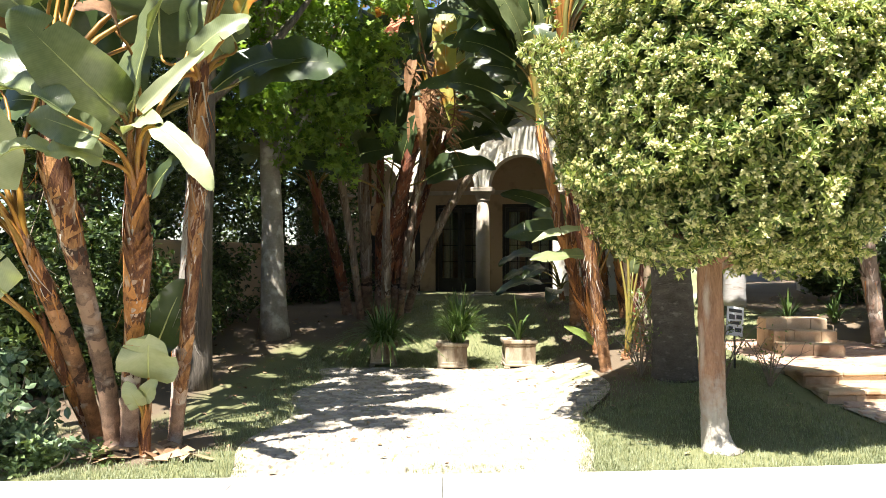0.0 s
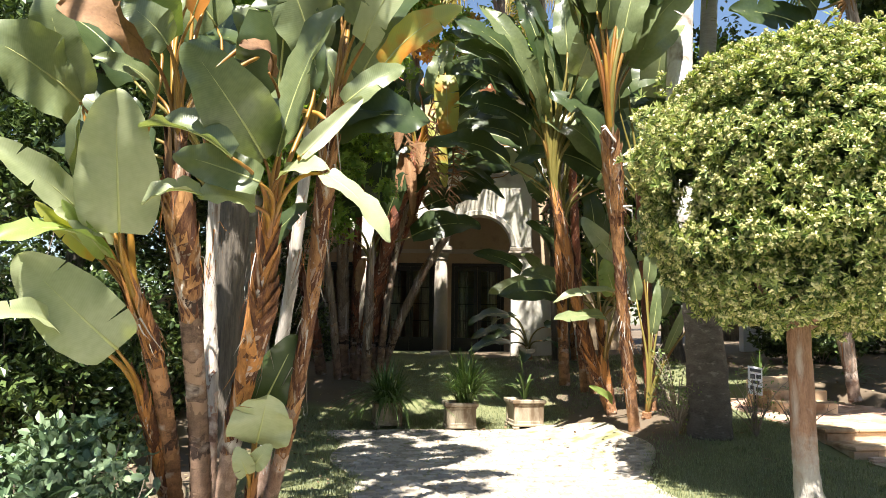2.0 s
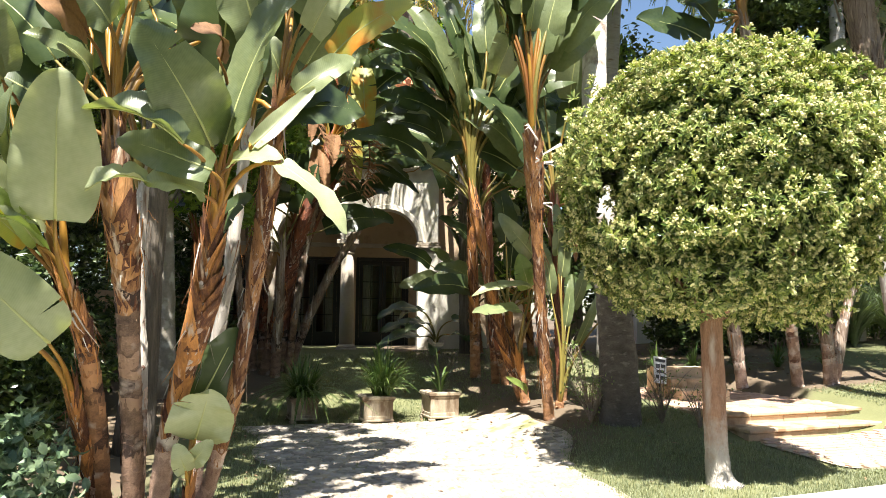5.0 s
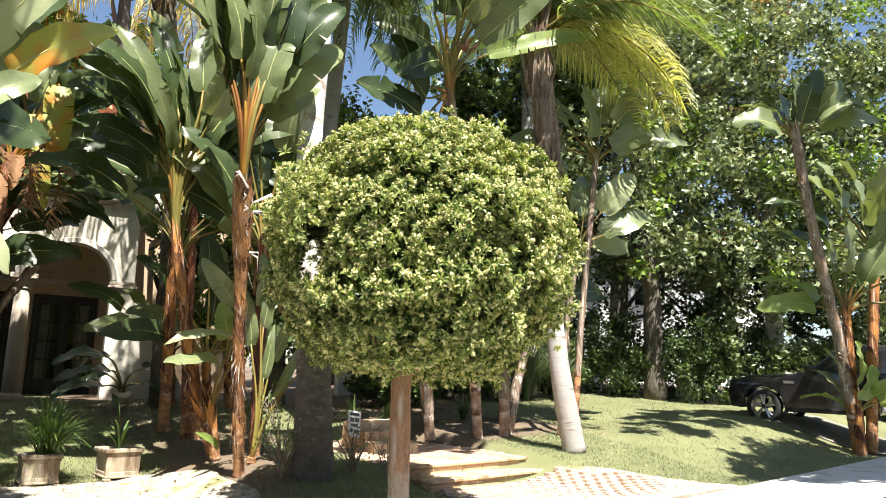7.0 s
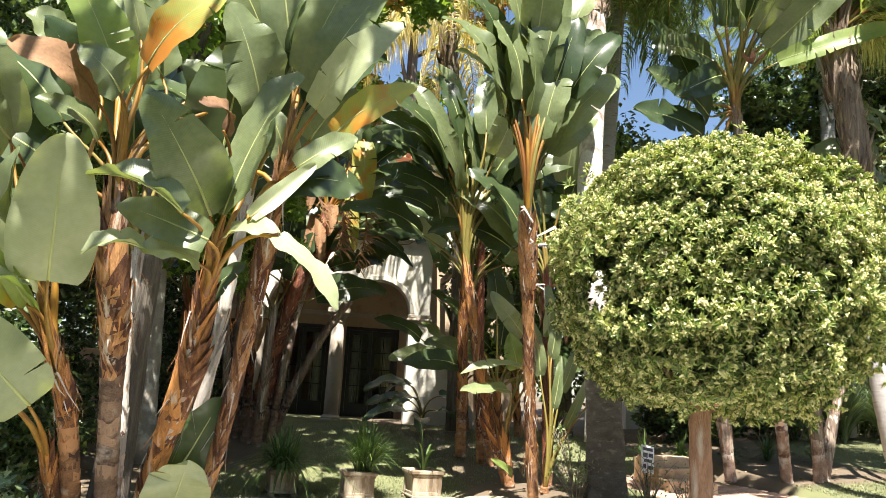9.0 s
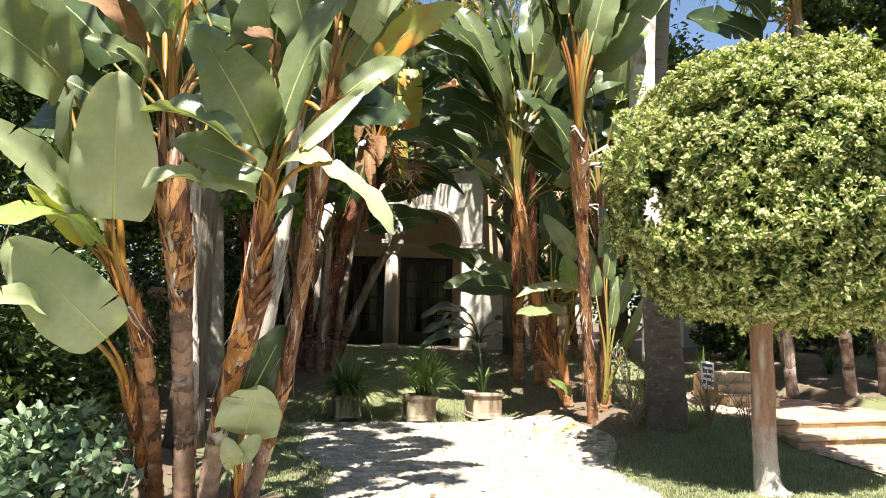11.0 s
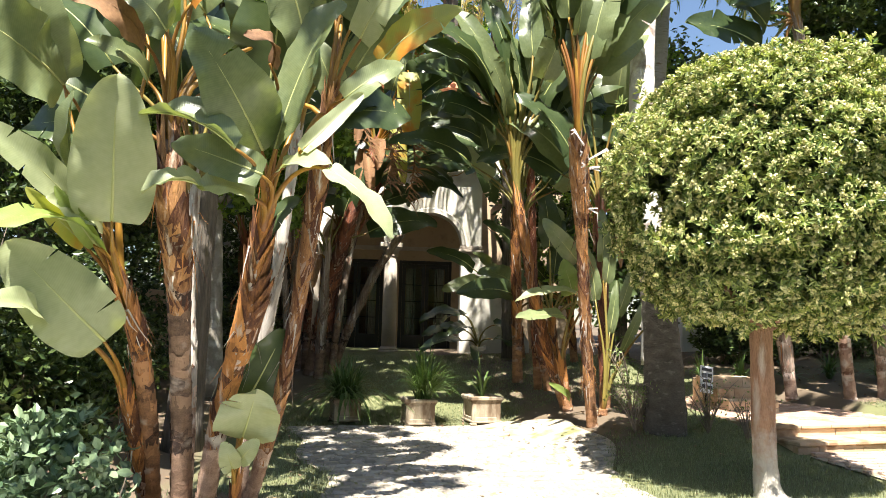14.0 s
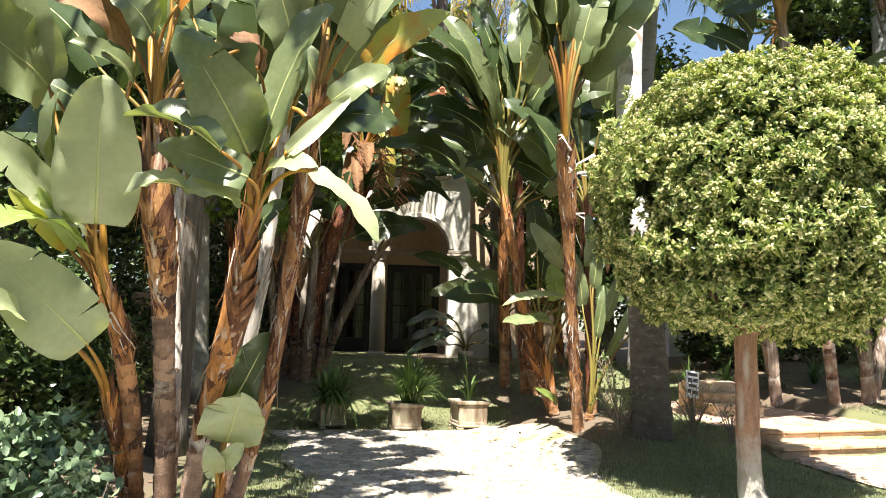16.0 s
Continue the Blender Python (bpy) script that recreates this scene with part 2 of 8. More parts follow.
M["beam_wood"] = mat("beam_wood", (0.12, 0.07, 0.04), (0.22, 0.14, 0.08), 0.7, 4, 60, 0.3, stretch=(0.3, 2, 2))
M["curtain"] = mat("curtain", (0.45, 0.42, 0.37), (0.6, 0.57, 0.5), 0.9, 3, 60, 0.2)
M["iron"] = mat("iron", (0.02, 0.02, 0.02), (0.05, 0.05, 0.05), 0.5, 5, 60, 0.2, metal=0.6)
M["car_paint"] = mat("car_paint", (0.022, 0.022, 0.025), (0.032, 0.032, 0.037), 0.12, 2, 30, 0.0, gloss=0.9)
M["car_trim"] = mat("car_trim", (0.012, 0.012, 0.012), (0.022, 0.022, 0.022), 0.6, 4, 60, 0.1)
M["tyre"] = mat("tyre", (0.016, 0.016, 0.016), (0.03, 0.03, 0.03), 0.85, 5, 60, 0.3)
M["alloy"] = mat("alloy", (0.5, 0.5, 0.52), (0.62, 0.62, 0.63), 0.3, 5, 60, 0.0, metal=0.9)
M["lamp_glass"] = mat("lamp_glass", (0.4, 0.42, 0.45), (0.6, 0.62, 0.65), 0.1, 5, 60, 0.0, gloss=0.9)
M["sign_white"] = mat("sign_white", (0.68, 0.69, 0.72), (0.78, 0.79, 0.82), 0.5, 4, 60, 0.05)
M["sign_ink"] = mat("sign_ink", (0.03, 0.03, 0.035), (0.05, 0.05, 0.055), 0.5, 4, 60, 0.0)
M["white_flower"] = mat("white_flower", (0.7, 0.66, 0.62), (0.8, 0.78, 0.76), 0.6, 4, 60, 0.0, 0.2)
M["bract"] = mat("bract", (0.2, 0.07, 0.05), (0.45, 0.25, 0.2), 0.5, 5, 40, 0.1)


def glass_mat():
    m = bpy.data.materials.new("window_glass")
    m.use_nodes = True
    b = m.node_tree.nodes["Principled BSDF"]
    b.inputs["Base Color"].default_value = (0.9, 0.95, 0.95, 1)
    b.inputs["Roughness"].default_value = 0.02
    b.inputs["Transmission Weight"].default_value = 1.0
    b.inputs["IOR"].default_value = 1.45
    return m


def limewashed(m, low, high, wash):
    """Mixes worn limewash into a bark from its foot up to an uneven height."""
    n, l = m.node_tree.nodes, m.node_tree.links
    tex, sep, ns = n.new("ShaderNodeTexCoord"), n.new("ShaderNodeSeparateXYZ"), n.new("ShaderNodeTexNoise")
    ns.inputs["Scale"].default_value, ns.inputs["Detail"].default_value = 14, 6
    l.new(tex.outputs["Object"], sep.inputs[0])
    l.new(tex.outputs["Object"], ns.inputs["Vector"])
    add, mr, mx = n.new("ShaderNodeMath"), n.new("ShaderNodeMapRange"), n.new("ShaderNodeMix")
    add.operation = "MULTIPLY_ADD"
    l.new(ns.outputs["Fac"], add.inputs[0])
    add.inputs[1].default_value = 0.9
    l.new(sep.outputs["Z"], add.inputs[2])
    mr.inputs["From Min"].default_value, mr.inputs["From Max"].default_value = high + 0.45, low + 0.45
    l.new(add.outputs[0], mr.inputs["Value"])
    mx.data_type = "RGBA"
    base = n["Principled BSDF"].inputs["Base Color"]
    l.new(mr.outputs["Result"], mx.inputs["Factor"])
    l.new(base.links[0].from_socket, mx.inputs["A"])
    mx.inputs["B"].default_value = (*wash, 1)
    l.new(mx.outputs["Result"], base)


limewashed(M["topiary_trunk"], 0.25, 0.75, (0.5, 0.45, 0.4))
M["glass"] = glass_mat()

# ---------------------------------------------------------------- geometry helpers


class Geo:
    """A mesh in the making: vertices, faces and, where leaves need it, (u, v) per vertex."""

    def __init__(self):
        self.v, self.f, self.uv, self.n, self.slots = [], [], [], 0, []

    def add(self, verts, faces, uv=None, slot=0):
        verts = np.asarray(verts, dtype=float).reshape(-1, 3)
        self.v.append(verts)
        for face in faces:
            self.f.append([int(i) + self.n for i in face])
            self.slots.append(slot)
        self.uv.append(np.zeros((len(verts), 2)) if uv is None else np.asarray(uv, dtype=float))
        self.n += len(verts)
        return self

    def box(self, lo, hi, bevel=0.0, slot=0, m=None):
        x0, y0, z0 = lo
        x1, y1, z1 = hi
        b = min(bevel, 0.45 * min(x1 - x0, y1 - y0, z1 - z0))
        if b <= 0:
            v = [(x0, y0, z0), (x1, y0, z0), (x1, y1, z0), (x0, y1, z0), (x0, y0, z1), (x1, y0, z1), (x1, y1, z1), (x0, y1, z1)]
            f = [(0, 3, 2, 1), (4, 5, 6, 7), (0, 1, 5, 4), (1, 2, 6, 5), (2, 3, 7, 6), (3, 0, 4, 7)]
        else:
            def ring(d, z):
                return [(x0 + d, y0 + d, z), (x1 - d, y0 + d, z), (x1 - d, y1 - d, z), (x0 + d, y1 - d, z)]
            v = ring(b, z0) + ring(0, z0 + b) + ring(0, z1 - b) + ring(b, z1)
            f = [(3, 2, 1, 0), (12, 13, 14, 15)]
            for k in range(3):
                for i in range(4):
                    j = (i + 1) % 4
                    f.append((4 * k + i, 4 * k + j, 4 * k + 4 + j, 4 * k + 4 + i))
        v = np.array(v)
        if m is not None:
            v = np.array([tuple(m @ Vector(p)) for p in v])
        return self.add(v, f, slot=slot)

    def tube(self, path, radii, sides=8, caps=True, slot=0, wobble=0.0):
        p = np.asarray(path, dtype=float)
        r = np.broadcast_to(np.asarray(radii, dtype=float), (len(p),))
        t = np.gradient(p, axis=0)
        t /= np.linalg.norm(t, axis=1)[:, None] + 1e-9
        ref = np.array([1.0, 0, 0]) if abs(t[:, 0]).mean() < 0.75 else np.array([0, 1.0, 0])
        a = np.cross(t, ref)
        a /= np.linalg.norm(a, axis=1)[:, None] + 1e-9
        b = np.cross(t, a)
        ang = np.linspace(0, 2 * np.pi, sides, endpoint=False)
        rr = r[:, None] * (1 + wobble * np.random.uniform(-1, 1, (len(p), sides)))
        v = p[:, None] + rr[..., None] * (np.cos(ang)[None, :, None] * a[:, None] + np.sin(ang)[None, :, None] * b[:, None])
        f = [(i * sides + j, i * sides + (j + 1) % sides, (i + 1) * sides + (j + 1) % sides, (i + 1) * sides + j)
             for i in range(len(p) - 1) for j in range(sides)]
        if caps:
            f += [tuple(range(sides))[::-1], tuple((len(p) - 1) * sides + j for j in range(sides))]
        return self.add(v.reshape(-1, 3), f, slot=slot)

    def lathe(self, profile, centre=(0, 0, 0), sides=16, slot=0):
        """A turned body: profile of (radius, z)."""
        c = np.array(centre)
        ang = np.linspace(0, 2 * np.pi, sides, endpoint=False)
        v = [(c[0] + r * math.cos(a), c[1] + r * math.sin(a), c[2] + z) for r, z in profile for a in ang]
        k = len(profile)
        f = [(i * sides + j, i * sides + (j + 1) % sides, (i + 1) * sides + (j + 1) % sides, (i + 1) * sides + j) for i in range(k - 1) for j in range(sides)]
        f += [tuple(range(sides))[::-1], tuple((k - 1) * sides + j for j in range(sides))]
        return self.add(v, f, slot=slot)

    def many(self, tv, tf, turns, places, slot=0):
        """One small template, repeated at many turns (N x 3 x 3) and places (N x 3)."""
        tv = np.asarray(tv, dtype=float)
        v = np.einsum("nij,kj->nki", turns, tv) + places[:, None]
        tf = [list(q) for q in tf]
        for i in range(len(places)):
            o = self.n + i * len(tv)
            self.f.extend([[a + o for a in q] for q in tf])
        self.slots.extend([slot] * (len(tf) * len(places)))
        self.v.append(v.reshape(-1, 3))
        self.uv.append(np.zeros((len(tv) * len(places), 2)))
        self.n += len(tv) * len(places)
        return self

    def mesh(self, name, materials, smooth=False):
        me = bpy.data.meshes.new(name)
        me.from_pydata(np.concatenate(self.v).tolist() if self.v else [], [], self.f)
        for m in materials if isinstance(materials, (list, tuple)) else [materials]:
            me.materials.append(m)
        if any(self.slots):
            me.polygons.foreach_set("material_index", self.slots)
        if smooth:
            me.polygons.foreach_set("use_smooth", [True] * len(self.f))
        uv = np.concatenate(self.uv)
        if uv.any():
            layer = me.uv_layers.new(name="UVMap")
            idx = np.zeros(len(me.loops), dtype=int)
            me.loops.foreach_get("vertex_index", idx)
            layer.data.foreach_set("uv", uv[idx].ravel())
        me.update()
        return me


def part(name, geo, material, parent=None, label="", smooth=False):
    """Links a Geo (or a ready mesh) as one mesh object under a thing or a part."""
    me = geo if isinstance(geo, bpy.types.Mesh) else geo.mesh(name, material, smooth)
    ob = new(name, me)
    if parent is not None:
        ob.parent = parent
    return tagged(ob, label)


def empty(name, place=(0, 0, 0), turn=0.0):
    ob = new(name)
    ob.empty_display_size = 0.2
    ob.matrix_basis = pose(*place, 0, 0, turn)
    return ob


def smooth(a, b, x):
    t = np.clip((np.asarray(x, dtype=float) - a) / (b - a), 0, 1)
    return t * t * (3 - 2 * t)


def unit(v):
    v = np.asarray(v, dtype=float)
    return v / (np.linalg.norm(v) + 1e-9)


def spin(n, rng, up=0.5, tilt=1.0):
    """Random turns whose own z leans about the given normal directions: up is a bias towards the zenith."""
    z = rng.normal(size=(n, 3)) * tilt
    z[:, 2] += up
    z /= np.linalg.norm(z, axis=1)[:, None]
    x = np.cross(z, rng.normal(size=(n, 3)))
    x /= np.linalg.norm(x, axis=1)[:, None]
    return np.stack([x, np.cross(z, x), z], axis=2)


# ---------------------------------------------------------------- ground


def pavement_edge(x):
    """The garden side of the pavement."""
    return 5.62 + 0.058 * x


def ground_z(x, y):
    x, y = np.asarray(x, dtype=float), np.asarray(y, dtype=float)
    s = y - pavement_edge(x)
    street = 0.018 * np.clip(x - 2, 0, 16)
    left = 0.66 * smooth(11.6, 16.0, y) + 0.12 * smooth(15, 19, y) + 0.12 * smooth(-1.6, -3.0, x) * smooth(7, 11, y) * (1 - smooth(11.3, 16, y))
    right = 0.34 * smooth(0.1, 4.6, s) + 0.44 * smooth(10.0, 17, y)
    bank = (0.34 + 0.3 * smooth(6, 15, x)) * smooth(0.1, 3.2, s) + 0.5 * smooth(3.0, 12, s)
    right = right - 0.2 * smooth(3.2, 4.4, x) * smooth(7.4, 6.3, x) * smooth(0.2, 1.4, s) * smooth(3.6, 2.4, s)
    bank = bank - 0.2 * smooth(3.2, 4.4, x) * smooth(7.4, 6.3, x) * smooth(0.2, 1.4, s) * smooth(3.6, 2.4, s)
    wl = 1 - smooth(1.0, 2.6, x)
    wr = smooth(5.0, 8.0, x)
    z = wl * left + (1 - wl) * (right * (1 - wr) + bank * wr)
    z = z + 0.012 * np.sin(2.3 * x + 0.7) * np.cos(1.9 * y) * smooth(0.3, 1.5, s)
    road = -0.14 * smooth(-4.55, -4.6, s)
    return street + np.where(s > 0, z, 0) + road


def ground_at(x, y):
    return float(ground_z(x, y))


def drive_half(y):
    """Left and right edge of the cobbled drive at y."""
    return -1.66 + 0.1 * np.sin(2.6 * y) - 0.1 * smooth(8, 11, y), 1.2 + 0.8 * smooth(6.4, 9.6, y) + 0.08 * np.sin(3.1 * y) - 0.6 * smooth(10, 11.3, y)


def build_ground():
    def axis(lo, hi, step, far):
        mid = np.arange(lo, hi + 1e-6, step)
        out = np.geomspace(1, far, 14)[1:]
        return np.concatenate([lo - out[::-1] * 1.0, mid, hi + out * 1.0])
    xs, ys = axis(-9, 22, 0.2, 900), axis(-3, 24, 0.2, 900)
    X, Y = np.meshgrid(xs, ys)
    Z = ground_z(X, Y) - 0.012
    s = Y - pavement_edge(X)
    lo, hi = drive_half(Y)
    drive = (X > lo - 0.05) & (X < hi + 0.05) & (s > -0.1) & (Y < 11.5)
    Z = np.where(drive, Z - 0.05, Z)
    Z = np.where((s < 0.0) & (s > -1.6), Z - 0.06, Z)
    Z = np.where((X > 4.05) & (X < 6.95) & (Y > 8.5) & (Y < 12.3), np.minimum(Z, 0.24), Z)
    v = np.stack([X, Y, Z], axis=2).reshape(-1, 3)
    w = len(xs)
    f = [(r * w + c, r * w + c + 1, (r + 1) * w + c + 1, (r + 1) * w + c) for r in range(len(ys) - 1) for c in range(w - 1)]
    g = Geo().add(v, f)
    m = mat("lawn_ground", (0.1, 0.11, 0.045), (0.21, 0.215, 0.1), 0.9, 1.2, 50, 0.6)
    nt = m.node_tree
    n, l = nt.nodes, nt.links
    att = n.new("ShaderNodeAttribute")
    att.attribute_name = "bare"
    mx = n.new("ShaderNodeMix")
    mx.data_type = "RGBA"
    ns = n.new("ShaderNodeTexNoise")
    ns.inputs["Scale"].default_value, ns.inputs["Detail"].default_value = 2.2, 6
    add = n.new("ShaderNodeMath")
    add.operation = "MULTIPLY_ADD"
    l.new(ns.outputs["Fac"], add.inputs[0])
    add.inputs[1].default_value = 1.6
    l.new(att.outputs["Fac"], add.inputs[2])
    mr = n.new("ShaderNodeMapRange")
    mr.inputs["From Min"].default_value, mr.inputs["From Max"].default_value = 1.1, 1.5
    l.new(add.outputs[0], mr.inputs["Value"])
    l.new(mr.outputs["Result"], mx.inputs["Factor"])
    old = n["Principled BSDF"].inputs["Base Color"].links[0].from_socket
    l.new(old, mx.inputs["A"])
    earth = n.new("ShaderNodeMix")
    earth.data_type = "RGBA"
    n2 = n.new("ShaderNodeTexNoise")
    n2.inputs["Scale"].default_value, n2.inputs["Detail"].default_value = 14, 6
    l.new(n2.outputs["Fac"], earth.inputs["Factor"])
    earth.inputs["A"].default_value, earth.inputs["B"].default_value = (0.06, 0.042, 0.028, 1), (0.24, 0.18, 0.12, 1)
    l.new(earth.outputs["Result"], mx.inputs["B"])
    l.new(mx.outputs["Result"], n["Principled BSDF"].inputs["Base Color"])
    ob = tagged(part("ground", g, m, None, "", True), "uneven lawn and bare earth of a front garden, rising to the house", "ground", kind="structure")
    x, y = v[:, 0], v[:, 1]
    bed = 1.1 * smooth(1.2, 0.5, np.hypot((x + 2.8) / 1.0, (y - 6.6) / 0.9)) + 0.9 * smooth(-2.2, -3.4, x) * smooth(6.5, 8, y)
    bed += 0.75 * smooth(12.6, 13.6, y) * smooth(-0.6, -1.4, x) + 0.9 * smooth(2.0, 3.0, y - 8.8) * smooth(1.6, 2.2, x) * smooth(4.4, 3.4, x)
    bed += 0.8 * smooth(1.7, 0.6, np.hypot(x - 2.2, y - 10.2)) + 0.9 * smooth(9.6, 10.8, y) * smooth(5.5, 6.3, x) * smooth(10.4, 9.0, x)
    bed += 0.3 * (drive.reshape(-1)) + 1.0 * smooth(14.2, 15.2, y) * smooth(7, 9, x) + 0.7 * smooth(16.5, 17.5, y) * smooth(2, 3, x)
    bed += 0.5 * smooth(1.4, 0.2, np.hypot(x - 1.7, y - 8.6))
    a = ob.data.attributes.new("bare", "FLOAT", "POINT")
    a.data.foreach_set("value", np.clip(bed, 0, 1.2).astype(np.float32))
    return ob


# ---------------------------------------------------------------- paddle-leaved plants
RNG = np.random.default_rng(7)


def blade(root, tip, width, bow=0.1, fold=0.18, face=(-0.1, -1.0, 0.35), tears=0, rng=RNG, curl=0.0):
    """A paddle leaf between root and tip: bowed along, folded on its midrib, wavy at the rim, torn at some veins."""
    root, tip = np.array(root, float), np.array(tip, float)
    along = tip - root
    L = np.linalg.norm(along)
    a = along / L
    nrm = np.array(face, float)
    nrm = unit(nrm - a * nrm.dot(a))
    side = np.cross(a, nrm)
    us = list(0.5 - 0.5 * np.cos(np.pi * np.linspace(0, 1, 19)))
    notch = {}
    for _ in range(tears):
        u, sd = rng.uniform(0.2, 0.92), rng.choice([-1, 1])
        depth = rng.uniform(0.15, 0.6)
        for du, k in ((-0.012, 1.0), (0.0, depth), (0.012, 1.0)):
            us.append(u + du)
            notch[round(u + du, 5)] = (sd, k)
    us = sorted(set(np.clip(us, 0, 1)))
    cols = [-1, -0.66, -0.33, 0, 0.33, 0.66, 1]
    ph = rng.uniform(0, 6.28, 3)
    v, uv = [], []
    for u in us:
        w = 0.5 * width * (max(0.0, math.sin(math.pi * min(1, 0.06 + 0.94 * u) ** 0.8)) ** 0.42) * (1.06 - 0.16 * u)
        w = max(w, 0.008)
        centre = root + along * u + nrm * (bow * L * 4 * u * (1 - u)) - np.array([0, 0, 1.0]) * curl * L * u * u
        sd, k = notch.get(round(float(u), 5), (0, 1.0))
        for c in cols:
            kk = k if (sd and c * sd > k) else 1.0
            cc = c if kk == 1.0 else sd * k
            wave = 0.085 * width * math.sin(9 * u + ph[0] + (2 if c > 0 else 0)) * abs(cc) ** 2 + 0.045 * width * math.sin(23 * u + ph[1]) * abs(cc) ** 3
            v.append(centre + side * (cc * w) + nrm * (fold * abs(cc) * w + wave))
            uv.append((u * L, cc * w * 2 + (0.001 if c == 0 else 0)))
    n = len(cols)
    f = [(i * n + j, i * n + j + 1, (i + 1) * n + j + 1, (i + 1) * n + j) for i in range(len(us) - 1) for j in range(n - 1)]
    axis = [root + along * u + nrm * (bow * L * 4 * u * (1 - u)) - nrm * 0.004 - np.array([0, 0, 1.0]) * curl * L * u * u for u in np.linspace(0, 0.97, 9)]
    return Geo().add(v, f, uv), axis


def curve3(a, b, c, d, n=9):
    a, b, c, d = (np.array(p, float) for p in (a, b, c, d))
    return [(1 - t) ** 3 * a + 3 * t * (1 - t) ** 2 * b + 3 * t * t * (1 - t) * c + t ** 3 * d for t in np.linspace(0, 1, n)]


def leaf(stem, root, tip, width, bow=0.1, material=None, fold=0.18, face=None, tears=None, curl=0.0, stalk=True, thick=0.02, green=False):
    """One leaf of a stem, with its midrib, and the stalk that carries it from the stem's head."""
    rng = RNG
    if face is None:
        face = (rng.uniform(-0.25, 0.1), -1.0, rng.uniform(0.25, 0.6))
    g, axis = blade(root, tip, width, bow, fold, face, rng.integers(1, 5) if tears is None else tears, rng, curl)
    ob = part("leaf", g, material, stem, smooth=True)
    part("midrib", Geo().tube(axis, np.linspace(0.013, 0.003, len(axis)) * (0.6 + width), 5), M["midrib"] if material not in (M["dead"],) else M["dead"], ob, smooth=True)
    if stalk:
        head = np.array(stem["head"])
        lean = np.array(stem["lean"])
        r = np.array(root, float)
        d = np.linalg.norm(r - head)
        back = unit(np.array(root, float) - np.array(tip, float))
        path = curve3(head - lean * 0.15, head + lean * 0.5 * d, r + back * 0.25 * d + np.array([0, 0, -0.08 * d]), r + unit(np.array(tip) - r) * 0.03, 10)
        part("leaf_stalk", Geo().tube(path, thick * np.array([1.7, 1.45, 1.2, 1.02, 0.9, 0.8, 0.72, 0.64, 0.56, 0.48]), 7), M["petiole_green"] if green else M["petiole"], stem, smooth=True)
    return ob


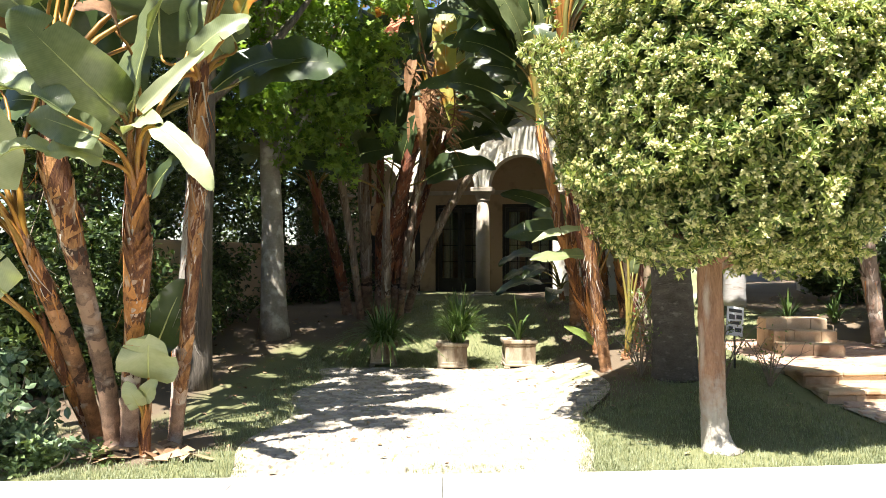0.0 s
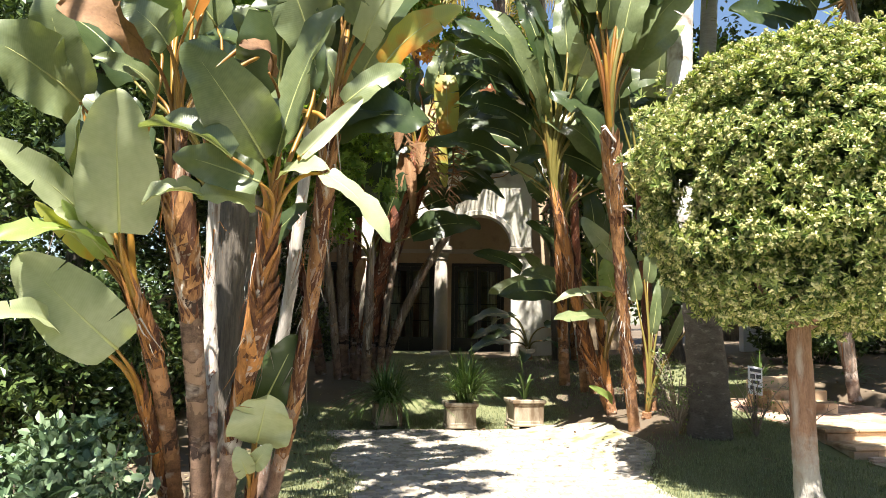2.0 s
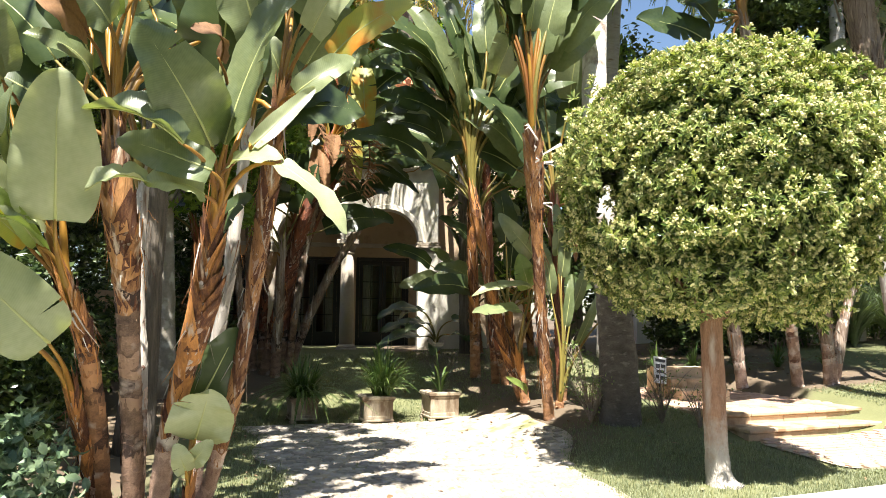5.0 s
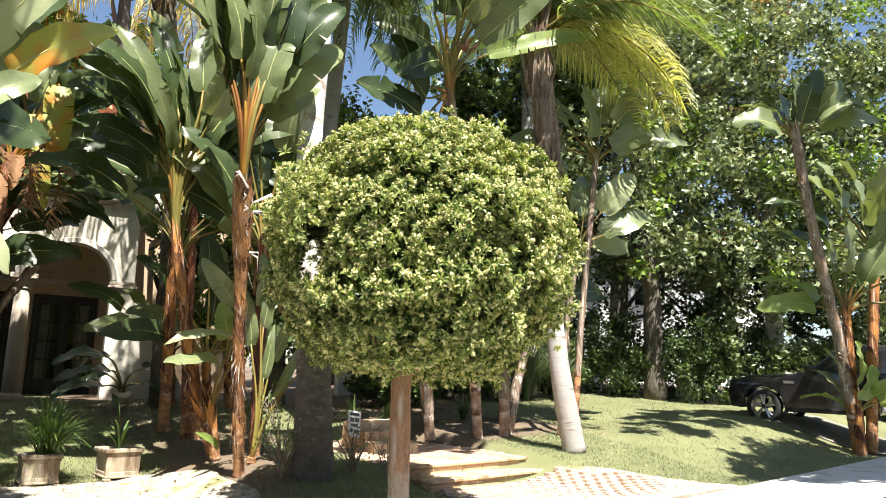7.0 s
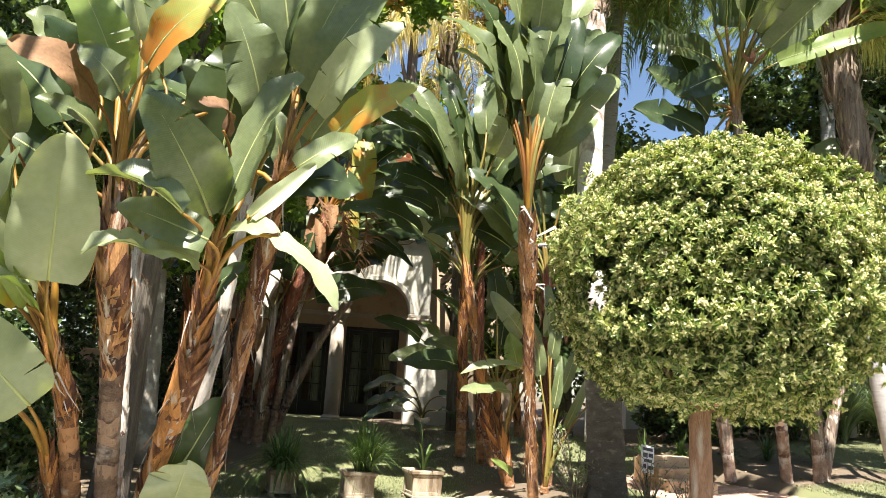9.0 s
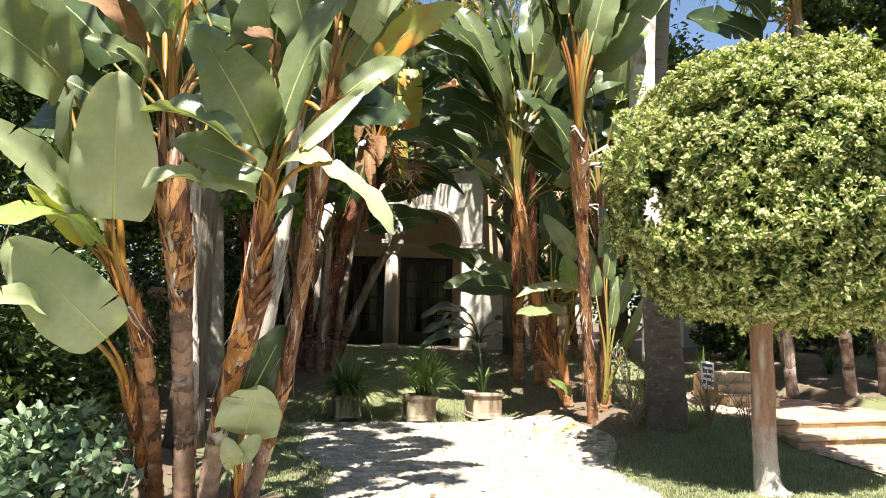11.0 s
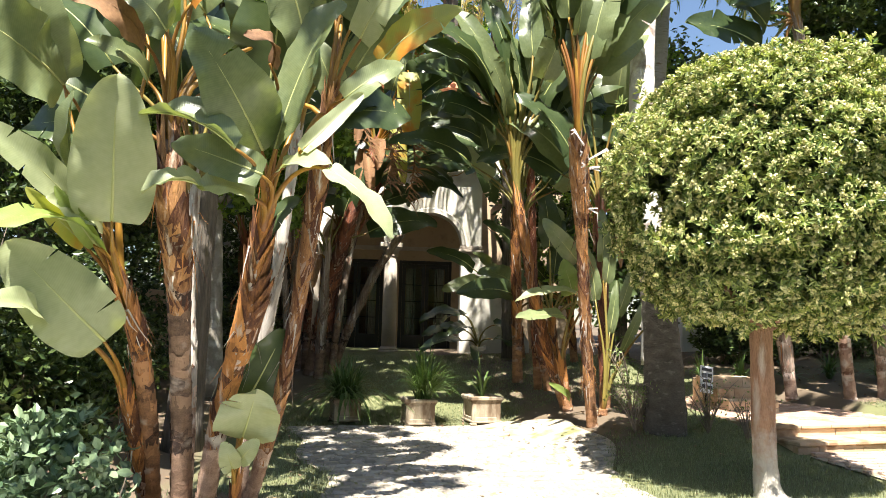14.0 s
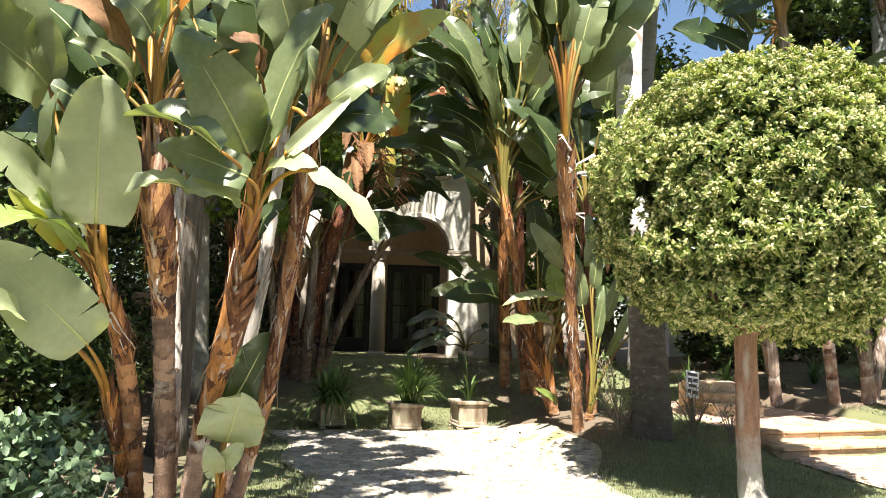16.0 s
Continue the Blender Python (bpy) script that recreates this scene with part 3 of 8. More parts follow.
def stem(path, radius, label, rough=26, red=False, flaps=True, scars=True, group="giant bird of paradise stems", loose=26, ringed=0.28, skin=None, low_skin="stem_bark", swell=0.0, swell_at=0.72):
    """A stem of a giant bird of paradise: ringed trunk below, old leaf sheaths clasping it in turn from both sides above."""
    rng = RNG
    p = np.array(path, float)
    t = np.linspace(0, 1, len(p))
    rows = int(np.clip(np.linalg.norm(np.diff(p, axis=0), axis=1).sum() / 0.025, 24, 190))
    k = np.linspace(0, 1, rows)
    p = np.stack([np.interp(k, t, p[:, i]) for i in range(3)], axis=1)
    for _ in range(rows // 3):
        p[1:-1] = 0.25 * p[:-2] + 0.5 * p[1:-1] + 0.25 * p[2:]
    base = p[0].copy()
    thing = empty("bird_of_paradise_tree", base)
    q = p - base
    head, lean = q[-1], unit(q[-1] - q[-6])
    thing["head"], thing["lean"] = [float(v) for v in base + head], [float(v) for v in lean]
    tagged(thing, label, "tree", group)
    total = np.linalg.norm(np.diff(p, axis=0), axis=1).sum()
    saw = (k * total / 0.085 + 0.15 * np.sin(9 * k)) % 1.0

    def girth(u):
        return radius * (1.04 - 0.16 * u + swell * np.exp(-((u - swell_at) / 0.16) ** 2))
    r = girth(k) * (1 + 0.05 * (saw - 0.5) * (k < ringed + 0.1))
    r[0:3] *= 1.12
    part("trunk", Geo().tube(q, r * (0.97 if flaps else 1.0), 14, True, wobble=0.035), M[low_skin], thing, smooth=True)
    coat = M[skin] if skin else M["sheath_shaded"] if red else M["sheath"]

    def frame_at(u):
        c = np.array([np.interp(u, k, q[:, j]) for j in range(3)])
        ax = unit(np.array([np.interp(min(1, u + 0.03), k, q[:, j]) for j in range(3)]) - np.array([np.interp(max(0, u - 0.03), k, q[:, j]) for j in range(3)]))
        x = unit(np.cross(ax, (0.25, 1.0, 0.1)))
        return c, ax, x, np.cross(ax, x)
    if flaps:
        g = Geo()
        u, side = ringed * rng.uniform(0.5, 1.0), 0
        while u < 1.0:
            c, ax, x, y = frame_at(u)
            a0 = math.pi * side + rng.normal(0, 0.22)
            rad = girth(u)
            h = rng.uniform(0.2, 0.34) + 0.16 * u
            span = rng.uniform(1.9, 2.6)
            torn, end = rng.uniform(0.0, 0.3), rng.uniform(1.04, 1.3)
            v = []
            for j in range(7):
                sj = j / 6
                half_span = span * (1 - sj) ** 0.75 + (0.2 + 0.5 * torn) * sj
                for cidx in range(7):
                    cc = cidx / 3 - 1
                    th = a0 + half_span * cc
                    dz = h * (sj - 0.3) - 0.1 * h * cc * cc * (1 - sj) + (0.03 * math.sin(7 * cc + 5 * side + u * 40) if j == 6 else 0)
                    out = 0.985 + 0.085 * sj + (end - 1.07) * sj ** 5 + 0.012 * math.sin(3 * cc + 11 * u)
                    v.append(c + ax * dz + (x * math.cos(th) + y * math.sin(th)) * rad * out)
            g.add(v, [(r0 * 7 + j, r0 * 7 + j + 1, r0 * 7 + j + 8, r0 * 7 + j + 7) for r0 in range(6) for j in range(6)])
            side = 1 - side
            u += rng.uniform(0.045, 0.085) / total
        part("leaf_sheaths", g, coat, thing, "peeling brown sheath fibres", smooth=True)
        if ringed > 0.1:
            g = Geo()
            u = 0.02
            while u < ringed:
                c, ax, x, y = frame_at(u)
                a0, rad = rng.uniform(0, 6.28), girth(u)
                h, span = rng.uniform(0.07, 0.13), rng.uniform(1.5, 2.9)
                ph = rng.uniform(0, 6.28)
                v = []
                for sj, out in ((0.0, 0.975), (0.5, 1.02), (1.0, 1.085)):
                    for cidx in range(9):
                        th = a0 + span * (cidx / 4 - 1)
                        dz = h * (sj - 0.5) + 0.014 * math.sin(2 * th + ph) + (0.016 * math.sin(5 * th + ph) if sj == 1 else 0)
                        v.append(c + ax * dz + (x * math.cos(th) + y * math.sin(th)) * rad * out)
                g.add(v, [(r0 * 9 + j, r0 * 9 + j + 1, r0 * 9 + j + 10, r0 * 9 + j + 9) for r0 in range(2) for j in range(8)])
                u += rng.uniform(0.06, 0.11) / total
            part("ring_scar", g, M[low_skin], thing, "worn ring scars of old leaves", smooth=True)
        g = Geo()
        x = unit(np.cross(lean, (0.3, 1.0, 0.1)))
        y = np.cross(lean, x)
        for i in range(9):
            th = 6.283 * i / 9 + rng.uniform(-0.25, 0.25)
            o = x * math.cos(th) + y * math.sin(th)
            sd = np.cross(lean, o)
            h, w = radius * rng.uniform(2.5, 6.5), radius * rng.uniform(0.25, 0.42)
            v = []
            for dz, sw, rr in ((-0.3, 1.0, 0.9), (0.2, 0.95, 0.86), (0.6, 0.7, 0.75), (1.0, 0.12, rng.uniform(0.6, 1.0))):
                v += [head + lean * h * dz + o * radius * rr + sd * w * sw * k2 for k2 in (-1, 1)]
            g.add(v, [(2 * r0, 2 * r0 + 1, 2 * r0 + 3, 2 * r0 + 2) for r0 in range(3)])
        part("sheath_top", g, coat, thing, "upright orange-brown sheath ends", smooth=True)
    if loose:
        g, pale = Geo(), Geo()
        for _ in range(loose):
            u = rng.uniform(ringed, 1.0)
            c, ax, x, y = frame_at(u)
            th = rng.uniform(0, 6.28)
            out = x * math.cos(th) + y * math.sin(th)
            rad = girth(u)
            L = rng.uniform(0.08, 0.3)
            w = rng.uniform(0.002, 0.009)
            sd = np.cross(out, ax)
            twist = rng.normal(0, 0.03)
            pts = [c + out * rad * 0.98, c + out * (rad + 0.018) + ax * 0.02 + sd * twist * 0.3, c + out * (rad + 0.035) - ax * 0.45 * L + sd * twist, c + out * (rad + rng.uniform(0.01, 0.07)) - ax * L + sd * twist * 2]
            v = [pt + sd * w * s * kk for pt, kk in zip(pts, (1, 1, 0.7, 0.15)) for s in (-1, 1)]
            (pale if loose > 20 and rng.uniform() < 0.3 else g).add(v, [(2 * i, 2 * i + 1, 2 * i + 3, 2 * i + 2) for i in range(3)])
        if loose > 20:
            tagged(part("sheath_flake", pale, M["flake"], thing, "whitish curling sheath flakes"), kind="stuff")
        tagged(part("dry_fibre", g, M["sheath"], thing, "pale dry hanging strips"), kind="stuff")
    thing["origin"] = [float(v) for v in base]
    return thing


def rebase(thing):
    """Leaves were given in world places; sets them relative to their stem."""
    base = Vector(thing["origin"])
    for o in thing.children:
        if o.name.split(".")[0] in ("leaf", "leaf_stalk"):
            o.matrix_parent_inverse = Matrix.Translation(-base)
    for key in ("head", "lean", "origin"):
        del thing[key]


def fan(thing, axis, count, length, stalk, width, spread=65, materials=("leaf", "leaf", "dark"), lift=0.0, rng=None, tears=3, green=True, thick=0.024, dead=0, gather=1.0, upright=1.0):
    """A two-ranked fan of leaves on a stem: axis is the level direction in which the fan opens."""
    rng = rng or RNG
    head = np.array(thing["head"])
    ax = unit((axis[0], axis[1], 0))
    out = np.cross(ax, (0, 0, 1))
    for i in range(count):
        k = (i + 0.5) / count * 2 - 1
        th = radians(spread) * k + rng.normal(0, 0.07)
        d = unit(ax * math.sin(th) + np.array([0, 0, 1]) * math.cos(th) + out * rng.normal(0, 0.13))
        s = stalk * rng.uniform(0.5, 1.1) * (1.1 - 0.2 * abs(k))
        L = length * rng.uniform(0.8, 1.15)
        near = unit(ax * math.sin(th * gather) + np.array([0, 0, 1]) * math.cos(th * gather) + out * rng.normal(0, 0.08))
        root = head + (d if gather == 1.0 else near) * s + np.array([0, 0, lift])
        bend = unit(d + ax * np.sign(k) * 0.28 * abs(k) * upright + np.array([0, 0, -0.55 * abs(k) ** 2 * upright]) + out * rng.normal(0, 0.2))
        tip = root + bend * L
        face = unit(-np.array([0, 1.0, 0]) * rng.uniform(0.5, 1.0) + ax * (-np.sign(k)) * rng.uniform(0, 0.7) + np.array([0, 0, 0.3]))
        m = M[materials[rng.integers(len(materials))]]
        leaf(thing, root, tip, 1.35 * width * rng.uniform(0.75, 1.15), 0.07 + 0.08 * abs(k), m, 0.2, face, int(rng.integers(0, tears + 1)), 0.02 + 0.12 * abs(k) * rng.uniform(0, 1), True, thick, rng.uniform() < 0.6 if green == "mixed" else green)
    for i in range(dead):
        th = rng.uniform(0, 6.28)
        o = np.array([math.cos(th), math.sin(th), 0])
        root = head + o * 0.22 + np.array([0, 0, 0.1])
        leaf(thing, root, root + o * 0.12 + np.array([0, 0, -rng.uniform(0.5, 1.0)]), width * 0.4, 0.05, M["dead"], 0.6, tears=6, thick=thick)


# ---------------------------------------------------------------- palms and broad-leaved trees


def frond_geo(length, droop, leaflets, leaf_len, hang, rng, width=0.015):
    """A feather frond that starts at the origin and grows along +x; leaflets stand off it and then hang."""
    k = np.linspace(0, 1, 14)
    path = np.stack([length * (k - 0.18 * k ** 3), np.zeros(14), length * (0.35 * k - droop * k ** 2.2)], axis=1)
    rib = Geo().tube(path, np.linspace(0.035, 0.006, 14), 5)
    g = Geo()
    for i in range(leaflets):
        u = 0.12 + 0.88 * (i + rng.uniform(0, 0.9)) / leaflets
        c = np.array([np.interp(u, k, path[:, j]) for j in range(3)])
        L = leaf_len * (0.4 + 0.7 * math.sin(math.pi * min(1, 0.14 + 0.84 * u))) * rng.uniform(0.8, 1.15)
        for sgn in (-1, 1):
            d = unit((0.5 + rng.normal(0, 0.15), sgn * (1.0 - 0.55 * hang), 0.3 - 0.5 * hang + rng.normal(0, 0.18)))
            e = unit(d * (1.0 - 0.9 * hang) + np.array([0.03 + rng.normal(0, 0.08), rng.normal(0, 0.08), -0.3 - 1.4 * hang]))
            a, b = c, c + d * L * 0.3
            m, t = b + (d * 0.4 + e * 0.6) * L * 0.3, b + (d * 0.2 + e * 0.5) * L * 0.3 + e * L * 0.55
            wv = unit(np.cross(d, (0, 0, 1)) + rng.normal(0, 0.5, 3)) * width * rng.uniform(0.7, 1.3)
            g.add([a - wv * 0.5, a + wv * 0.5, b - wv, b + wv, m - wv, m + wv, t], [(0, 1, 3, 2), (2, 3, 5, 4), (4, 5, 6)])
    return rib, g


def palm(name, path, radii, crown, fronds, label, trunk_mat, rng, length=2.6, dry=0, gold=0, hang=0.6, sides=14, collar=0.0, leaflet=0.55, aimed=(), leaflets=46, foot=0.0, thatch=None):
    base = np.array(path[0], float)
    thing = tagged(empty(name, base), label, "palm tree")
    p = np.array(path, float) - base
    t = np.linspace(0, 1, len(p))
    k = np.linspace(0, 1, 60)
    q = np.stack([np.interp(k, t, p[:, i]) for i in range(3)], axis=1)
    for _ in range(6):
        q[1:-1] = 0.25 * q[:-2] + 0.5 * q[1:-1] + 0.25 * q[2:]
    r = np.interp(k, np.linspace(0, 1, len(radii)), radii) * (1 + 0.02 * (np.arange(60) % 2))
    cut = int(np.searchsorted(q[:, 2], foot)) if foot else 0
    part("trunk", Geo().tube(q[cut:], r[cut:], sides, wobble=0.04), trunk_mat, thing, smooth=True)
    if foot:
        part("trunk_foot", Geo().tube(q[:cut + 1], r[:cut + 1] * np.linspace(1.12, 1.0, cut + 1), sides, wobble=0.05), M["palm_foot"], thing, "dark grey weathered foot of the trunk", smooth=True)
    top = q[-1]
    if thatch:
        lo, hi = (int(np.searchsorted(q[:, 2] + base[2], z)) for z in thatch)
        n = hi - lo
        part("fibre_wrap", Geo().tube(q[lo:hi], r[lo:hi] * (1.06 + 0.12 * np.sin(np.linspace(0.2, 2.9, n))), 28, False, wobble=0.1), M["palm_fibre"], thing, "brown ragged fibre round the upper trunk", smooth=True)
        g = Geo()
        for _ in range(260):
            i, th = int(rng.integers(lo, hi)), rng.uniform(0, 6.28)
            o = np.array([math.cos(th), math.sin(th), 0])
            sd = np.array([-o[1], o[0], 0]) * rng.uniform(0.006, 0.028)
            L, out = rng.uniform(0.15, 0.55) * rng.choice([-1, 1, 1]), rng.uniform(0.03, 0.16)
            c = q[i] + o * r[i] * 1.08
            e = c + o * out + np.array([0, 0, L]) + sd * rng.normal(0, 3)
            mid = (c + e) / 2 + o * out * 0.3
            g.add([c - sd, c + sd, mid - sd * 0.8, mid + sd * 0.8, e], [(0, 1, 3, 2), (2, 3, 4)])
        tagged(part("fibre_strip", g, M["palm_fibre"], thing, "loose pale fibre strips"), kind="stuff")
    if collar:
        g = Geo()
        for i in range(46):
            th, z = rng.uniform(0, 6.28), rng.uniform(-collar, 0.1)
            o = np.array([math.cos(th), math.sin(th), 0])
            sd = np.cross(o, (0, 0, 1))
            c = top + np.array([0, 0, z]) + o * radii[-1] * 0.9
            L, w = rng.uniform(0.35, 0.9), rng.uniform(0.04, 0.1)
            g.add([c - sd * w, c + sd * w, c + o * 0.1 + np.array([0, 0, L * 0.6]) - sd * w * 0.6, c + o * 0.1 + np.array([0, 0, L * 0.6]) + sd * w * 0.6, c + o * 0.17 + np.array([0, 0, L])],
                  [(0, 1, 3, 2), (2, 3, 4)])
        part("frond_base", g, M["palm_fibre"], thing, "brown fibrous old frond bases")
    for i in range(fronds):
        az = 360 * (i + rng.uniform(0, 0.6)) / fronds
        el = rng.uniform(-25, 55) if i % 3 else rng.uniform(40, 75)
        rib, g = frond_geo(length * rng.uniform(0.8, 1.15), rng.uniform(0.35, 0.8), leaflets, leaflet, hang, rng)
        m = M["frond_dry_and_lit"] if i < dry else M["frond_gold_lit"] if i < dry + gold else M["frond"]
        if i < dry:
            el = rng.uniform(-50, -15)
        fr = part("frond", rib, M["petiole_green"] if i >= dry else M["frond_dry_and_lit"], thing, smooth=True)
        fr.matrix_basis = Matrix.Translation(Vector(top)) @ pose(0, 0, 0, 0, -el * 0.55, az)
        tagged(part("leaflet", g, m, fr), kind="stuff")
    for az, el, size, droop, kind in aimed:
        rib, g = frond_geo(size, droop, int(leaflets * 1.3), leaflet, hang, rng)
        fr = part("frond", rib, M["petiole_green"], thing, smooth=True)
        fr.matrix_basis = Matrix.Translation(Vector(top)) @ pose(0, 0, 0, 0, -el, az)
        tagged(part("leaflet", g, M[kind], fr), kind="stuff")
    return thing


def leaf_cloud(g, blobs, count, size, rng, tv, tf, shell=0.55, up=0.6, slot=0, sizes=0.3):
    """Leaves spread through and over uneven blobs (x, y, z, rx, ry, rz), in twiggy clusters with gaps."""
    vol = np.array([b[3] * b[4] * b[5] for b in blobs]) ** 0.67
    share = np.maximum(1, (count * vol / vol.sum()).astype(int))
    for b, n in zip(blobs, share):
        c, r = np.array(b[:3]), np.array(b[3:6])
        k = max(4, n // 56)
        d = rng.normal(size=(k, 3))
        d /= np.linalg.norm(d, axis=1)[:, None]
        rad = shell + (1.08 - shell) * rng.uniform(0, 1, k) ** 0.6
        centres = d * rad[:, None] * (1 + 0.14 * np.sin(5 * d[:, :1] + 7 * d[:, 1:2] + 4 * d[:, 2:3]))
        idx = rng.integers(0, k, n)
        pts = c + centres[idx] * r + rng.normal(size=(n, 3)) * np.minimum(0.11 * r.mean() + 0.02, 0.21)
        turns = spin(n, rng, up, 0.8) * (size * rng.uniform(1 - sizes, 1 + sizes, n))[:, None, None]
        g.many(tv, tf, turns, pts, slot)
    return g


OVAL_V = [(0, 0, 0), (0.2, 0.22, 0.03), (0.27, 0.58, 0.05), (0, 0.5, -0.02), (-0.27, 0.58, 0.05), (-0.2, 0.22, 0.03), (0, 1.0, -0.03)]
OVAL_F = [(0, 1, 3), (1, 2, 3), (2, 6, 3), (6, 4, 3), (4, 5, 3), (5, 0, 3)]
FOLD_V = [(0, 0, 0), (0.27, 0.5, 0.07), (0, 1.0, -0.05), (-0.27, 0.5, 0.07)]
FOLD_F = [(0, 1, 2), (0, 2, 3)]
LOBE_V = [(0, 0, 0), (0.5, 0.42, 0.05), (0.16, 0.5, -0.02), (0, 1.0, 0.03), (-0.16, 0.5, -0.02), (-0.5, 0.42, 0.05)]
LOBE_F = [(0, 1, 2), (0, 2, 4), (2, 3, 4), (0, 4, 5)]
STAR_V = [(0, 0, 0), (0.16, 0.3, 0), (0.55, 0.3, 0.03), (0.2, 0.52, 0), (0.38, 0.86, 0), (0.0, 0.66, -0.02), (-0.38, 0.86, 0), (-0.2, 0.52, 0), (-0.55, 0.3, 0.03), (-0.16, 0.3, 0)]
STAR_F = [(0, 1, 3, 5), (0, 5, 7, 9), (1, 2, 3), (3, 4, 5), (5, 6, 7), (7, 8, 9)]


def tree(name, base, path, radii, blobs, count, size, label, bark, foliage, rng, star=False, second=None, second_share=0.0, limbs=True, group="", shell=0.5):
    base = np.array(base, float)
    thing = tagged(empty(name, base), label, "tree", group)
    p = np.array(path, float) - base
    k = np.linspace(0, 1, 20)
    q = np.stack([np.interp(k, np.linspace(0, 1, len(p)), p[:, i]) for i in range(3)], axis=1)
    r = np.interp(k, np.linspace(0, 1, len(radii)), radii)
    r[0] *= 1.3
    r[1] *= 1.1
    q[0, 2] -= 0.15
    part("trunk", Geo().tube(q, r, 12, wobble=0.06), bark, thing, smooth=True)
    rel = [(b[0] - base[0], b[1] - base[1], b[2] - base[2], *b[3:]) for b in blobs]
    if limbs:
        for b in rel:
            c = np.array(b[:3])
            s = q[rng.integers(9, 19)] if c[2] > q[9][2] else q[9]
            mid = (s + c) / 2 + np.array([0, 0, -0.1 * np.linalg.norm(c - s)])
            part("limb", Geo().tube(curve3(s, mid, mid, c, 8), np.linspace(radii[-1] * 0.9, 0.012, 8), 7), bark, thing, smooth=True)
    tv, tf = (STAR_V, STAR_F) if star == "near" else (LOBE_V, LOBE_F) if star else (FOLD_V, FOLD_F)
    g = leaf_cloud(Geo(), rel, int(count * (1 - second_share)), size, rng, tv, tf, shell)
    if second:
        leaf_cloud(g, rel, int(count * second_share), size, rng, tv, tf, shell, slot=1)
    part("crown", g, [foliage] + ([second] if second else []), thing)
    return thing


def strap_clump(g, centre, count, length, rng, width=0.016, lean=0.5):
    """Arching strap leaves from one point."""
    for _ in range(count):
        az, le = rng.uniform(0, 6.28), rng.uniform(0.1, 1.0) * lean
        L = length * rng.uniform(0.6, 1.15)
        o = np.array([math.cos(az), math.sin(az), 0])
        sd = np.cross(o, (0, 0, 1)) * width * rng.uniform(0.7, 1.2)
        c = np.array(centre) + o * rng.uniform(0, 0.05)
        pts = [c + o * (L * le * 1.1 * u ** 1.5) + np.array([0, 0, L * (u * (1 - 0.25 * le) - 0.75 * le * u ** 2.6)]) for u in (0, 0.3, 0.55, 0.8, 1.0)]
        v = [p + sd * s * w for p, w in zip(pts, (0.7, 1, 1, 0.75, 0.08)) for s in (-1, 1)]
        g.add(v, [(2 * i, 2 * i + 1, 2 * i + 3, 2 * i + 2) for i in range(4)])
    return g


def bush(name, blobs, count, size, label, foliage, rng, category="shrub", twigs=12, shell=0.45, group="", up=0.6):
    b0 = np.array(blobs[0][:2] + (ground_at(*blobs[0][:2]),))
    thing = tagged(empty(name, b0), label, category, group)
    rel = [(b[0] - b0[0], b[1] - b0[1], b[2] - b0[2], *b[3:]) for b in blobs]
    g = Geo()
    for _ in range(twigs):
        b = rel[rng.integers(len(rel))]
        tip = np.array(b[:3]) + rng.normal(size=3) * np.array(b[3:6]) * 0.4
        foot = np.array([b[0] * 0.7 + rng.normal(0, 0.06), b[1] * 0.7 + rng.normal(0, 0.06), -0.05])
        g.tube(curve3(foot, foot + (0, 0, 0.3 * tip[2]), tip - (0, 0, 0.1), tip, 6), np.linspace(0.014, 0.004, 6), 5)
    tagged(part("twig", g, M["twig"], thing), kind="stuff")
    part("foliage", leaf_cloud(Geo(), rel, count, size, rng, *((OVAL_V, OVAL_F) if size < 0.13 and len(blobs) == 4 or size < 0.06 else (FOLD_V, FOLD_F)), shell, up), foliage, thing)
    return thing


# ================================================================ the place
build_ground()


def build_pavement():
    """Concrete footpath slabs with open joints, grass verge, kerb stones and the road."""
    path = tagged(empty("pavement"), "sunlit pale concrete footpath slabs along the street", "pavement", kind="structure")
    for i in range(-10, 18):
        x0, x1 = i * 1.5, i * 1.5 + 1.495
        g = Geo()
        v = []
        for x, y0 in ((x0, 0), (x1, 0)):
            e = pavement_edge(x)
            z = ground_at(x, e - 0.8)
            v += [(x, e - 1.5, z - 0.06), (x, e - 0.012, z - 0.06), (x, e - 0.012, z + 0.016), (x, e - 0.03, z + 0.022), (x, e - 1.48, z + 0.022), (x, e - 1.5, z + 0.016)]
        f = [(j, (j + 1) % 6, 6 + (j + 1) % 6, 6 + j) for j in range(6)] + [(5, 4, 3, 2, 1, 0), (6, 7, 8, 9, 10, 11)]
        part("slab", g.add(v, f), M["concrete"], path)
    kerb = tagged(empty("kerb"), "grey concrete kerb stones at the road's edge", "kerb", kind="structure")
    for i in range(-8, 12):
        x0 = i * 2.0
        e = pavement_edge(x0) - 4.55
        z = ground_at(x0, e + 1)
        g = Geo().box((0, 0, -0.3), (1.985, 0.16, 0.01), 0.02)
        part("kerb_stone", g, M["concrete"], kerb).matrix_basis = Matrix.Translation((x0, e, z)) @ pose(0, 0, 0, 0, 0, math.degrees(math.atan(0.058)))
    road = Geo()
    xs = np.linspace(-60, 70, 40)
    v = [(x, pavement_edge(x) - 4.57 - w, ground_at(x, pavement_edge(x) - 5) + 0.004) for x in xs for w in (9.0, 0.0)]
    road.add(v, [(2 * i, 2 * i + 1, 2 * i + 3, 2 * i + 2)[::-1] for i in range(len(xs) - 1)])
    tagged(part("road", road, M["asphalt"]), "grey asphalt residential street", "road", kind="structure")


build_pavement()


